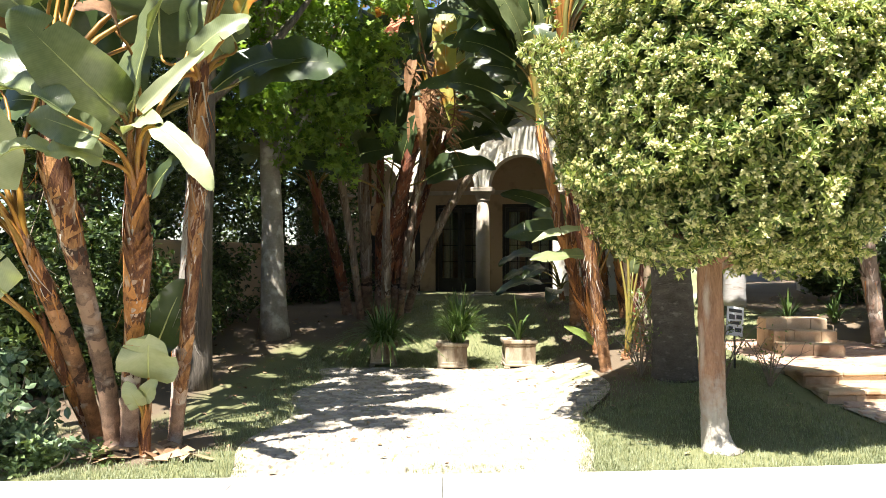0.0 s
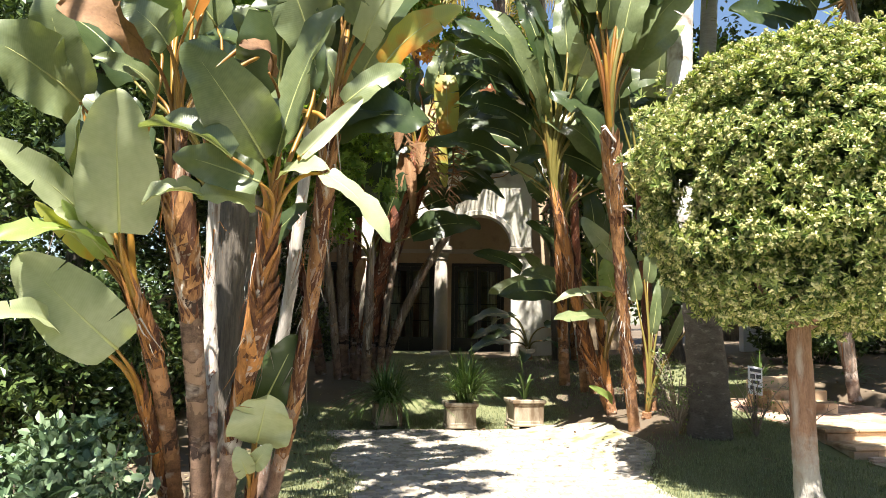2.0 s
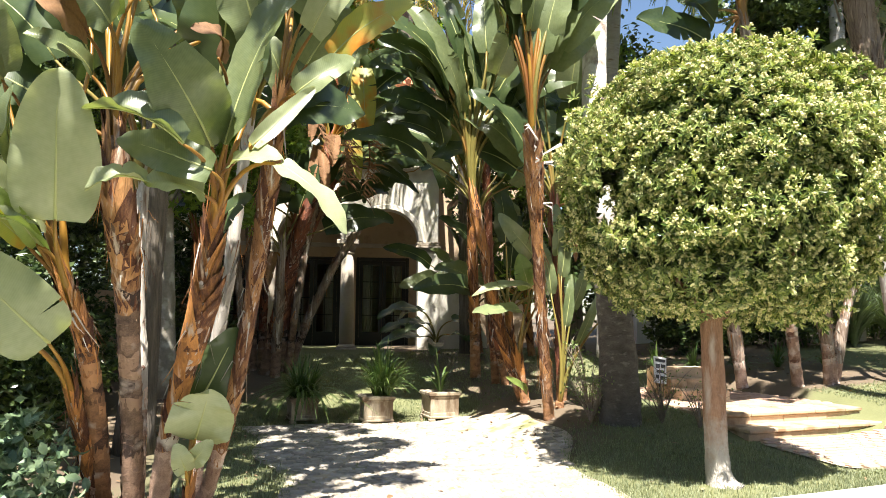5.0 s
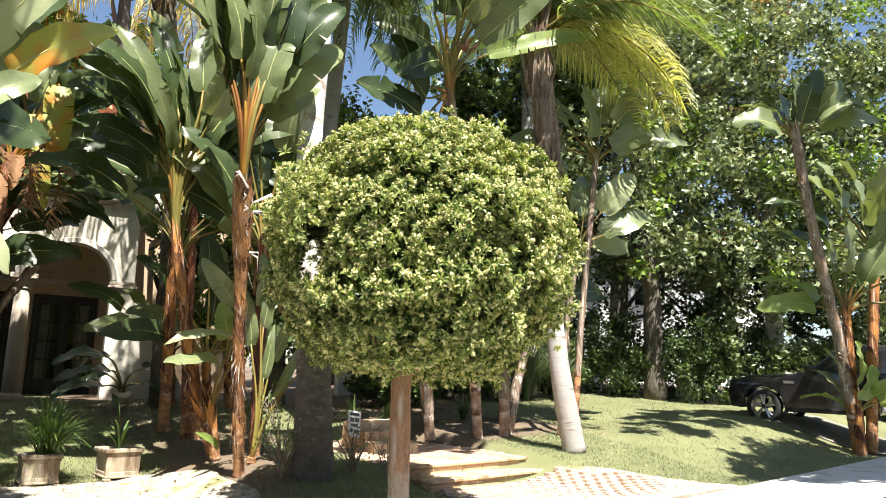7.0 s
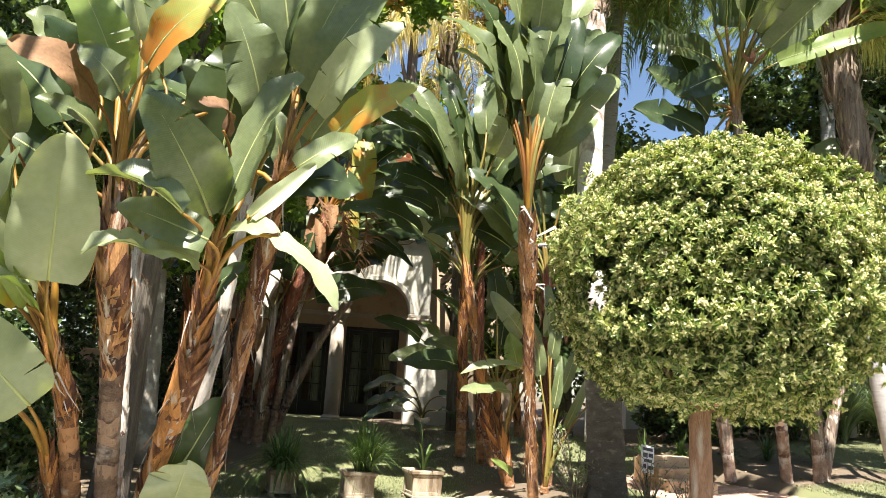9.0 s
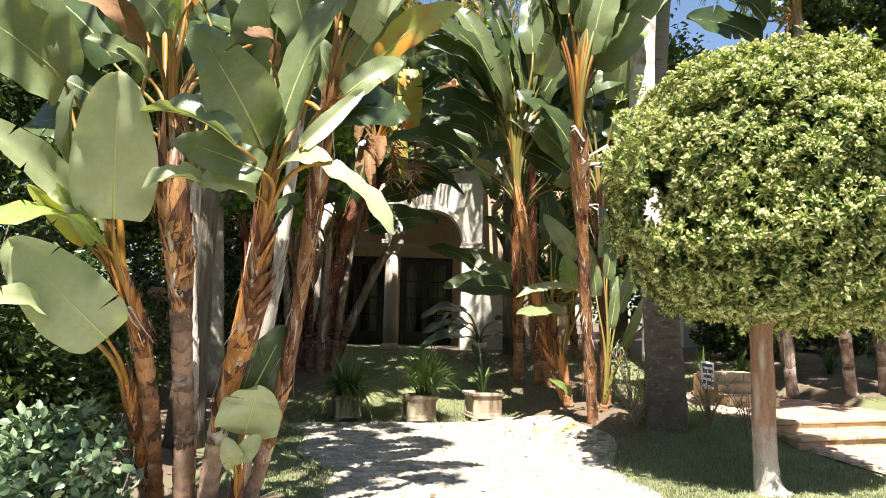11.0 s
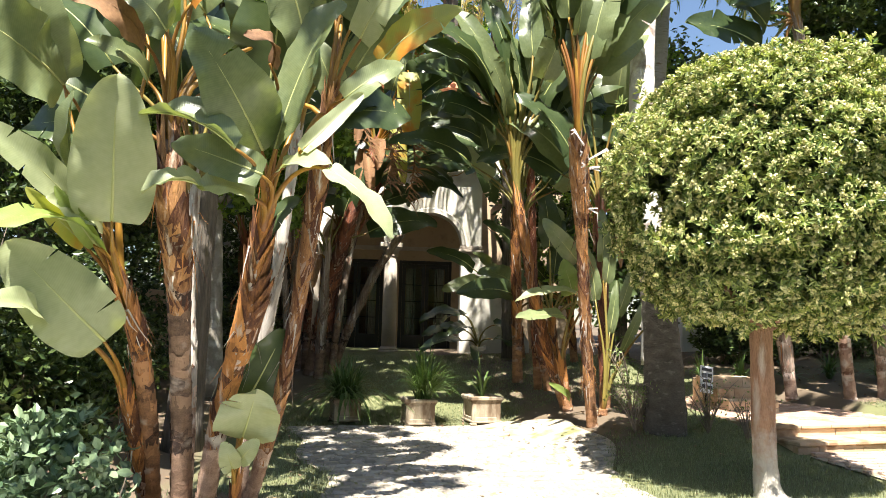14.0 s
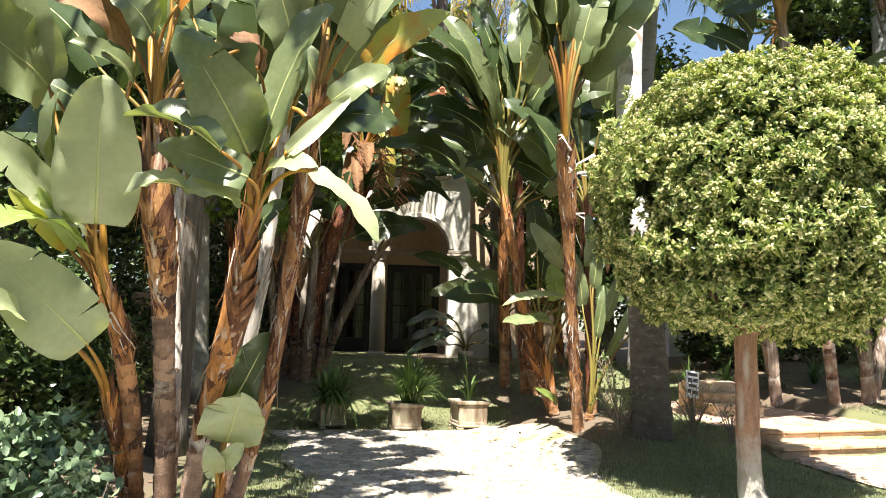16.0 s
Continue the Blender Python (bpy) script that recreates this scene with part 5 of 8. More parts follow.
# fan added behind the front leaves to throw shade on the lawn
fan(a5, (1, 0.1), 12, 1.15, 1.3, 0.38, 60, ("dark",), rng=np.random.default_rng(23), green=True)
VIEW = (0.12, -1.0, -0.02)
leaf(a1, (-3.31, 5.5, 2.14), (-3.27, 5.08, 3.0), 0.52, 0.04, M["pale"], 0.06, VIEW, 0)
leaf(a1, (-3.52, 5.8, 2.25), (-3.6, 5.5, 3.0), 0.26, 0.08, M["leaf"], 0.5, (-0.9, -0.5, 0.1), 0)
leaf(a3, (-2.38, 5.52, 2.69), (-2.81, 4.83, 3.24), 0.5, 0.08, M["leaf"], 0.1, VIEW, 1)
leaf(a3, (-2.3, 5.5, 2.71), (-1.9, 5.4, 3.8), 0.4, 0.05, M["leaf"], 0.3, (-0.75, -0.65, 0.1), 1)
leaf(a3, (-1.97, 5.14, 2.53), (-1.54, 4.99, 2.08), 0.21, 0.1, M["pale"], 0.12, (0.35, -0.7, 0.6), 0)
leaf(a3, (-2.26, 5.4, 2.56), (-1.95, 5.13, 2.56), 0.22, 0.12, M["pale"], 0.25, (0, -0.8, 0.6), 0)
leaf(a4, (-2.13, 5.25, 2.66), (-1.72, 5.35, 3.12), 0.13, 0.02, M["pale"], 0.5, (0.35, -0.7, 0.5), 0)
leaf(a4, (-1.84, 5.45, 3.1), (-1.42, 5.5, 3.42), 0.2, 0.12, M["leaf"], 0.2, (0.2, -0.9, 0.4), 1)
leaf(a3, (-2.42, 5.3, 2.33), (-2.78, 5.2, 2.36), 0.25, 0.16, M["pale"], 0.35, (0.1, -0.8, 0.6), 1)
leaf(a2, (-2.74, 5.2, 2.37), (-3.1, 5.15, 2.28), 0.2, 0.2, M["pale"], 0.5, (-0.2, -0.6, 0.8), 2, stalk=False)
leaf(a3, (-2.55, 5.05, 2.6), (-3.14, 5.15, 2.78), 0.3, 0.14, M["leaf"], 0.6, (0.1, -0.55, 0.85), 0)
leaf(a3, (-2.38, 5.15, 2.46), (-2.95, 5.32, 2.66), 0.27, 0.06, M["leaf"], 0.1, (0, -1.0, 0.15), 0)
leaf(a0, (-3.34, 5.72, 1.36), (-3.88, 5.35, 1.97), 0.5, 0.08, M["pale"], 0.1, (-0.1, -1.0, 0.25), 2)
leaf(a0, (-3.67, 5.5, 1.5), (-4.04, 5.0, 1.54), 0.18, 0.2, M["pale"], 0.4)
leaf(a1, (-3.41, 5.7, 1.99), (-3.96, 5.1, 2.01), 0.3, 0.2, M["lime"], 0.25, (0, -0.6, 0.8), 3)
leaf(a1, (-3.44, 5.7, 2.0), (-3.62, 5.3, 2.32), 0.12, 0.1, M["lime"], 0.5, VIEW, 2)
leaf(a1, (-3.5, 5.7, 2.0), (-3.78, 5.3, 2.3), 0.14, 0.1, M["gold"], 0.5, VIEW, 3)
leaf(a1, (-3.51, 5.8, 2.14), (-4.1, 5.2, 2.69), 0.27, 0.12, M["pale"], 0.3, (-0.2, -0.8, 0.5), 2)
leaf(a1, (-3.4, 5.7, 2.14), (-3.66, 5.3, 2.24), 0.22, 0.1, M["pale"])
leaf(a7, (-2.42, 6.16, 0.64), (-2.33, 5.93, 1.03), 0.48, 0.04, M["pale"], 0.06, VIEW, 2)
leaf(a7, (-2.4, 6.28, 0.9), (-2.14, 6.22, 1.46), 0.36, 0.06, M["dark"], 0.1, VIEW, 2)
leaf(a7, (-2.47, 6.12, 0.42), (-2.55, 6.02, 0.64), 0.16, 0.1, M["pale"], 0.15, VIEW, 2)
leaf(a7, (-2.44, 6.12, 0.48), (-2.3, 6.02, 0.66), 0.15, 0.1, M["pale"], 0.15, (0.3, -0.9, 0.4), 2)
leaf(a1, (-3.82, 6.2, 3.21), (-4.35, 5.6, 3.51), 0.60, 0.1, M["leaf"])
leaf(a1, (-3.83, 6.2, 3.26), (-4.02, 5.9, 3.96), 0.38, 0.1, M["leaf"])
leaf(a2, (-3.2, 5.9, 3.22), (-3.58, 5.6, 3.36), 0.21, 0.2, M["leaf"])
leaf(a2, (-3.2, 5.6, 3.41), (-3.69, 5.2, 3.57), 0.32, 0.2, M["dead"])
leaf(a4, (-2.35, 6.2, 3.31), (-2.28, 6.0, 4.25), 0.68, 0.05, M["dark"])
leaf(a4, (-1.88, 6.1, 4.07), (-2.17, 5.9, 5.3), 0.43, 0.05, M["leaf"])
leaf(a4, (-1.84, 6.2, 4.12), (-1.92, 6.1, 5.49), 0.52, 0.05, M["leaf"])
leaf(a4, (-1.81, 6.0, 4.05), (-1.42, 5.7, 5.0), 0.36, 0.1, M["leaf"])
leaf(a4, (-1.75, 5.9, 3.84), (-1.23, 5.5, 4.73), 0.37, 0.1, M["leaf"])
leaf(a4, (-1.7, 5.8, 3.68), (-1.16, 5.4, 4.35), 0.30, 0.2, M["pale"])
leaf(a2, (-2.92, 5.6, 3.72), (-2.31, 5.3, 4.34), 0.32, 0.15, M["gold"])
leaf(a3, (-2.09, 6.1, 3.69), (-2.42, 5.8, 4.43), 0.54, 0.08, M["leaf"])
leaf(a2, (-2.04, 6.3, 4.26), (-2.58, 6.2, 5.14), 0.43, 0.1, M["leaf"])
leaf(a2, (-2.19, 6.4, 4.55), (-2.71, 6.2, 4.92), 0.34, 0.2, M["leaf"])
leaf(a2, (-3.03, 6.0, 4.01), (-2.66, 5.8, 4.67), 0.31, 0.1, M["leaf"])
leaf(a2, (-2.42, 6.3, 3.7), (-2.7, 6.2, 4.07), 0.35, 0.1, M["leaf"])
leaf(a4, (-1.56, 5.7, 3.47), (-1.01, 5.4, 3.86), 0.27, 0.15, M["gold"])
leaf(a3, (-2.35, 5.4, 3.26), (-2.54, 5.1, 3.35), 0.18, 0.3, M["dead"])
leaf(a4, (-1.78, 6.4, 3.48), (-2.34, 6.3, 4.46), 0.42, 0.1, M["dark"])
leaf(a2, (-2.87, 6.4, 3.96), (-3.39, 6.4, 4.54), 0.49, 0.1, M["leaf"])
leaf(a2, (-2.64, 6.5, 3.62), (-2.66, 6.5, 2.98), 0.29, 0.1, M["dark"])
leaf(a2, (-3.06, 5.5, 3.49), (-3.48, 5.2, 4.21), 0.36, 0.1, M["lime"])
leaf(a2, (-3.04, 5.4, 3.42), (-3.29, 5.2, 3.63), 0.29, 0.12, M["leaf"])
leaf(a2, (-3.28, 6.4, 4.67), (-3.44, 6.3, 5.77), 0.49, 0.08, M["dark"])
leaf(a2, (-3.01, 5.9, 4.01), (-3.26, 5.8, 4.68), 0.14, 0.1, M["pale"])
leaf(a2, (-3.03, 6.2, 4.7), (-3.22, 6.0, 4.86), 0.20, 0.3, M["dead"])
leaf(a1, (-3.47, 6.4, 4.02), (-3.87, 6.2, 4.2), 0.40, 0.1, M["leaf"])
leaf(a4, (-1.95, 6.5, 4.33), (-2.37, 6.4, 4.03), 0.36, 0.1, M["dark"])
leaf(a4, (-1.82, 6.2, 3.31), (-2.06, 6.1, 3.77), 0.28, 0.1, M["leaf"])
leaf(a4, (-1.71, 6.0, 3.49), (-1.4, 5.8, 3.91), 0.32, 0.1, M["leaf"])
leaf(a3, (-2.39, 6.1, 2.13), (-2.09, 6.0, 2.46), 0.18, 0.1, M["dark"])
for s in (a0, a1, a2, a3, a4, a5, a6, a7):
    rebase(s)


# ---------------------------------------------------------------- clipped ball tree
def build_topiary():
    rng = np.random.default_rng(21)
    bx, by = 2.32, 6.4
    bz = ground_at(bx, by) - 0.02
    t = tagged(empty("ball_tree", (bx, by, bz)), "clipped round evergreen tree with yellow-green buds on a single reddish trunk", "tree")
    path = [(0.03, -0.02, -0.03), (0.0, 0, 0.12), (-0.02, 0, 0.5), (-0.03, 0.0, 1.0), (-0.04, 0, 1.5), (0.0, 0.05, 1.9)]
    k = np.linspace(0, 1, 24)
    q = np.stack([np.interp(k, np.linspace(0, 1, 6), [p[i] for p in path]) for i in range(3)], axis=1)
    part("trunk", Geo().tube(q, np.interp(k, [0, 0.04, 0.12, 0.3, 1], [0.2, 0.16, 0.128, 0.108, 0.1]), 16, wobble=0.05), M["topiary_trunk"], t, "reddish peeling bark, pale limewash worn off the foot", smooth=True)
    c, a, h = np.array([0.27, 0.15, 2.89 - bz]), 1.66, 1.44
    for _ in range(13):
        d = unit(rng.normal(size=3) + (0, 0, 0.2))
        e = c + d * np.array([a, a, h]) * 0.8
        s = q[-1] + (0, 0, rng.uniform(-0.35, 0))
        part("limb", Geo().tube(curve3(s, s * 0.6 + e * 0.4 + (0, 0, -0.1), e * 0.8 + s * 0.2, e, 8), np.linspace(0.05, 0.012, 8), 7), M["topiary_trunk"], t, smooth=True)
    # rosettes of leaves on an uneven, slightly squared ball with dark hollows
    n = 9800
    d = rng.normal(size=(n, 3))
    d /= np.linalg.norm(d, axis=1)[:, None]
    p4 = (np.abs(d) ** 2.3).sum(axis=1) ** (-1 / 2.3)
    d2 = d * p4[:, None]
    bump = 0.02 * np.sin(13 * d[:, 2] + 2 * np.sin(3 * d[:, 0] + 2 * d[:, 1])) + 0.02 * np.sin(7 * d[:, 0] + 2) * np.sin(9 * d[:, 2]) + 0.03 * np.sin(17 * d[:, 0] + 11 * d[:, 1]) * np.sin(15 * d[:, 2] + 1) + 0.02 * np.sin(31 * d[:, 0]) * np.sin(29 * d[:, 2] + 23 * d[:, 1])
    depth = rng.uniform(0, 1, n) ** 2.0 * 0.12
    rad = 1.0 + bump * 2.0 - depth
    bottom = c[2] - h * 0.98
    pts = c + d2 * rad[:, None] * np.array([a, a, h]) * 0.905
    pts[:, 2] = np.maximum(pts[:, 2], bottom + rng.uniform(0, 0.16, n))
    stray = rng.uniform(size=n) < 0.03
    pts[stray] += d[stray] * rng.uniform(0.04, 0.14, stray.sum())[:, None]
    left_tuft = rng.normal(size=(90, 3)) * (0.13, 0.1, 0.2) + c + np.array([-1.66, -0.35, 0.35])
    def in_gap(q, wide):
        q = q - c
        return ((q[:, 0] + 1.51 - 0.57 * (q[:, 1] + 0.35)) / wide) ** 2 + ((q[:, 2] + 0.16) / 0.34) ** 2 < 1
    gap = in_gap(pts, 0.14) & (rng.uniform(size=len(pts)) < 0.82)
    pts, d = pts[~gap], d[~gap]
    pts = np.concatenate([pts, left_tuft])
    d = np.concatenate([d, rng.normal(size=(90, 3)) + (-1, -0.3, 0.4)])
    out = d + rng.normal(size=d.shape) * 0.35 + np.array([0, 0, 0.35])
    out /= np.linalg.norm(out, axis=1)[:, None]
    leaf_v = [(0, 0, 0), (0.14, 0.62, 0.07), (0, 1.0, -0.04), (-0.14, 0.62, 0.07)]
    leaf_f = [(0, 1, 2), (0, 2, 3)]
    g = Geo()
    per = 9
    m = len(pts)
    x = np.cross(out, rng.normal(size=out.shape))
    x /= np.linalg.norm(x, axis=1)[:, None]
    y = np.cross(out, x)
    for j in range(per):
        th = 6.283 * j / per + rng.uniform(-0.3, 0.3, m)
        el = rng.uniform(0.15, 0.95, m)
        dirv = (x * np.cos(th)[:, None] + y * np.sin(th)[:, None]) * np.cos(el)[:, None] + out * np.sin(el)[:, None]
        sidev = np.cross(dirv, out)
        sidev /= np.linalg.norm(sidev, axis=1)[:, None]
        nrm = np.cross(sidev, dirv)
        size = 0.08 * rng.uniform(0.65, 1.2, m)
        g.many(leaf_v, leaf_f, np.stack([sidev, dirv, nrm], axis=2) * size[:, None, None], pts)
    part("crown", g, M["topiary_leaf"], t, "glossy green leaf rosettes")
    # inner leaves in the darker hedge colour, painting shade into the crown's gaps
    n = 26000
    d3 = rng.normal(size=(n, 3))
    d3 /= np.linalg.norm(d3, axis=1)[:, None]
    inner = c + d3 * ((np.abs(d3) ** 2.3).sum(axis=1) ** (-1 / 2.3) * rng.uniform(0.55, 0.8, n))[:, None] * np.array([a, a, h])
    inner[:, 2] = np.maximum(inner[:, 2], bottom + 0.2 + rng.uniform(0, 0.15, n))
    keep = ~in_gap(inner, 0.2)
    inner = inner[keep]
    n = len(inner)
    part("inner_leaves", Geo().many(FOLD_V, FOLD_F, spin(n, rng) * (0.1 * rng.uniform(0.7, 1.3, n))[:, None, None], inner), M["hedge_leaf"], t, "inner leaves of the crown, coloured dark for the shade between rosettes")
    # pale flower buds at the ends of half the shoots
    pick = rng.uniform(size=m) < 0.8
    bp, bo = pts[pick], out[pick]
    b = Geo()
    bud_v = [(0, 0, 0), (0.3, 0, 0.9), (-0.15, 0.26, 0.9), (-0.15, -0.26, 0.9)]
    bud_f = [(0, 2, 1), (0, 3, 2), (0, 1, 3), (1, 2, 3)]
    for j in range(9):
        o = bo + rng.normal(size=bo.shape) * 0.6
        o /= np.linalg.norm(o, axis=1)[:, None]
        xx = np.cross(o, rng.normal(size=o.shape))
        xx /= np.linalg.norm(xx, axis=1)[:, None]
        b.many(bud_v, bud_f, np.stack([xx, np.cross(o, xx), o], axis=2) * (0.033 * rng.uniform(0.6, 1.5, len(bp)))[:, None, None], bp + bo * 0.03)
    part("flower_bud", b, M["topiary_bud"], t, "pale yellow-green flower buds")


build_topiary()

# ---------------------------------------------------------------- shrubs at the near clump
_r = np.random.default_rng(5)
bush("shrub", [(-3.62, 5.98, 0.32, 0.42, 0.34, 0.36), (-3.25, 6.05, 0.22, 0.28, 0.24, 0.26), (-4.05, 6.1, 0.3, 0.4, 0.35, 0.34), (-3.62, 6.2, 0.58, 0.3, 0.25, 0.25)], 3400, 0.088,
     "low rounded shrub with blue-green oval leaves under the clump", M["shrub_leaf"], _r, twigs=26, up=0.35)
bush("ground_cover", [(-3.0, 5.82, 0.08, 0.2, 0.13, 0.12), (-3.25, 5.86, 0.1, 0.16, 0.12, 0.12), (-2.75, 5.95, 0.05, 0.16, 0.1, 0.08), (-3.5, 5.72, 0.1, 0.2, 0.12, 0.12), (-3.15, 5.7, 0.06, 0.2, 0.1, 0.08)], 900, 0.05, "small pale green creeping plants at the foot of the clump", M["cover_leaf"], _r, "plant", 8)

# ---------------------------------------------------------------- middle clump beside the drive
C = dict(group="clump of giant bird of paradise beside the drive")
c1 = stem([(2.08, 9.55, 0.2), (1.94, 9.4, 1.0), (1.79, 9.22, 1.9), (1.64, 9.0, 2.85), (1.45, 8.69, 3.7)], 0.07, "tall slender bird of paradise stem beside the drive, ragged brown sheaths", loose=150, ringed=0.15, skin="sheath_tan", swell=0.8, swell_at=0.9, **C)
g = Geo()
for x, y, z, dx, dz, w in ((-0.62, -0.98, 3.55, -0.22, 0.14, 0.035), (-0.64, -0.98, 3.45, -0.1, -0.3, 0.04), (-0.6, -0.97, 3.3, -0.12, -0.26, 0.03), (-0.55, -0.93, 3.0, -0.08, -0.35, 0.035), (-0.5, -0.86, 3.4, 0.24, 0.1, 0.03), (-0.48, -0.86, 3.3, 0.2, -0.22, 0.05), (-0.46, -0.8, 2.8, 0.08, -0.3, 0.025)):
    for k in range(2):
        a, b = np.array([x, y - 0.02 * k, z]), np.array([x + dx, y - 0.1, z + dz * (1 - 0.4 * k)])
        c = (a + b) / 2 + np.array([0.3 * dx, -0.06, 0.08])
        sd = np.array([0.25, 0.3, 0.8]) * w * (0.55 - 0.2 * k)
        g.add([a - sd, a + sd, c - sd * 1.2, c + sd * 1.2, b - sd * 0.3, b + sd * 0.1], [(0, 1, 3, 2), (2, 3, 5, 4)])
part("torn_sheath", g, M["sheath_pale"], c1, "torn whitish sheath flaps curling outwards", smooth=True)
fan(c1, (1, -0.15), 30, 1.4, 2.1, 0.36, 29, ("leaf", "dark", "leaf"), rng=np.random.default_rng(31), thick=0.029, tears=7, gather=0.5, upright=0.3, green="mixed")
c2 = stem([(2.3, 10.9, 0.3), (1.98, 10.85, 1.1), (1.7, 10.8, 2.1), (1.45, 10.8, 3.3)], 0.078, "leaning bird of paradise stem with an orange peeling top", loose=40, ringed=0.2, **C)
fan(c2, (1, 0.1), 24, 1.35, 1.9, 0.36, 40, ("leaf", "dark", "dark"), rng=np.random.default_rng(32), thick=0.032, tears=7, gather=0.5)
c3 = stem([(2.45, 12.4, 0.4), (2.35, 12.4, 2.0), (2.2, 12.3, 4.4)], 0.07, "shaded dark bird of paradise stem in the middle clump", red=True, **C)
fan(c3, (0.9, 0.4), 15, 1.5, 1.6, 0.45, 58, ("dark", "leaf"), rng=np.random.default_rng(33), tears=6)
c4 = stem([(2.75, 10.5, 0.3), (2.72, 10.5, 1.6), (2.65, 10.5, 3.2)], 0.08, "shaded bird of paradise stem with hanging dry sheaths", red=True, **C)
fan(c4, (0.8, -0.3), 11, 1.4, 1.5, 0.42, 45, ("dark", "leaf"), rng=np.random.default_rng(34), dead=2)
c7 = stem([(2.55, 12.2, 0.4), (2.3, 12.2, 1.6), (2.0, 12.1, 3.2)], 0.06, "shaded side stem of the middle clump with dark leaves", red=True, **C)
# pale and dark blades mixed as sunlit and shaded ones, by colour
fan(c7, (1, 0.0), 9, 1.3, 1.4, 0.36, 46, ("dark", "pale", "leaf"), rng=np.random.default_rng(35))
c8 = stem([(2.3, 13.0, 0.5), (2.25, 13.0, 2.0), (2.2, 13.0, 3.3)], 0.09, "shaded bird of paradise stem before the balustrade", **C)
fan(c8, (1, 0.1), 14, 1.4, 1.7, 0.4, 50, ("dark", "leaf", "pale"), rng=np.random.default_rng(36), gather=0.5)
c5 = stem([(2.42, 9.95, 0.25), (2.43, 9.93, 0.4)], 0.07, "young bird of paradise shoot with bare yellow-green stalks", flaps=False, loose=0, **C)
for dx, dz, w in ((-0.12, 1.5, 0.2), (0.04, 1.75, 0.22), (0.22, 1.3, 0.18), (0.1, 1.05, 0.16), (-0.02, 2.05, 0.22), (0.3, 0.8, 0.14)):
    leaf(c5, (2.42 + dx, 9.93, 0.4 + dz), (2.42 + dx * 2.2, 9.95, 0.4 + dz + 0.75), w, 0.08, M["leaf"], green=True)
leaf(c5, (3.05, 9.6, 1.55), (3.05, 9.45, 0.95), 0.36, 0.1, M["pale"], green=True)
c6 = stem([(2.2, 10.6, 0.3), (2.1, 10.6, 0.9)], 0.07, "small side shoot with two level sunlit leaves", loose=0, **C)
leaf(c6, (2.3, 10.4, 1.97), (1.2, 10.2, 1.85), 0.22, 0.14, M["pale"], face=(0, -0.5, 0.9), green=True)
leaf(c6, (1.98, 10.3, 1.68), (1.18, 10.1, 1.62), 0.25, 0.05, M["leaf"], face=(0, -0.6, 0.8), green=True)
leaf(c6, (2.34, 10.6, 2.5), (1.72, 10.5, 3.1), 0.3, 0.15, M["leaf"], face=(-0.7, -0.6, 0.4), green=True)
leaf(c6, (2.25, 10.6, 2.0), (2.0, 10.4, 2.5), 0.34, 0.15, M["lime"], face=(-0.4, -0.8, 0.4), green=True)
leaf(c6, (2.05, 10.2, 0.5), (1.6, 9.9, 0.75), 0.12, 0.1, M["lime"], stalk=False)
for s in (c1, c2, c3, c4, c5, c6, c7, c8):
    rebase(s)

# far side of the drive, in front of the loggia: old clump with dead leaves
B = dict(group="old clump of giant bird of paradise before the loggia")
_r = np.random.default_rng(41)
bstems = []
for i, (x, y, tx, ty, tz, r) in enumerate(((-1.25, 14.6, -0.3, 14.0, 4.6, 0.12), (-1.5, 14.9, -1.6, 14.8, 3.6, 0.11), (-0.95, 14.8, -0.75, 14.9, 3.2, 0.1), (-0.75, 15.1, 0.5, 15.0, 3.3, 0.08), (-1.9, 15.0, -2.5, 14.9, 2.9, 0.1), (-1.1, 14.4, -1.05, 14.2, 2.6, 0.09), (-1.3, 15.0, -1.25, 15.1, 4.4, 0.075), (-0.85, 14.6, -0.35, 14.8, 3.9, 0.07), (-1.15, 14.9, -0.1, 15.2, 4.2, 0.065), (-1.6, 14.6, -2.1, 14.3, 3.9, 0.07), (-1.0, 15.6, 0.15, 16.0, 4.4, 0.07))):
    z = ground_at(x, y) - 0.05
    s = stem([(x, y, z), (x * 0.75 + tx * 0.25, (y + ty) / 2, z + (tz - z) * 0.35), (x * 0.4 + tx * 0.6, ty, z + (tz - z) * 0.7), (tx, ty, tz)], r,
             "old bird of paradise stem before the loggia, brown and grey", skin="sheath_shaded" if i % 2 == 0 else "sheath_grey", low_skin="stem_grey", loose=16, **B)
    if i != 3:
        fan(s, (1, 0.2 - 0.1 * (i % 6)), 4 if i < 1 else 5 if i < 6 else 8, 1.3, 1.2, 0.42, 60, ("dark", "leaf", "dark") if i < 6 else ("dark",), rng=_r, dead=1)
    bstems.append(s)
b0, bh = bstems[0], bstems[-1]
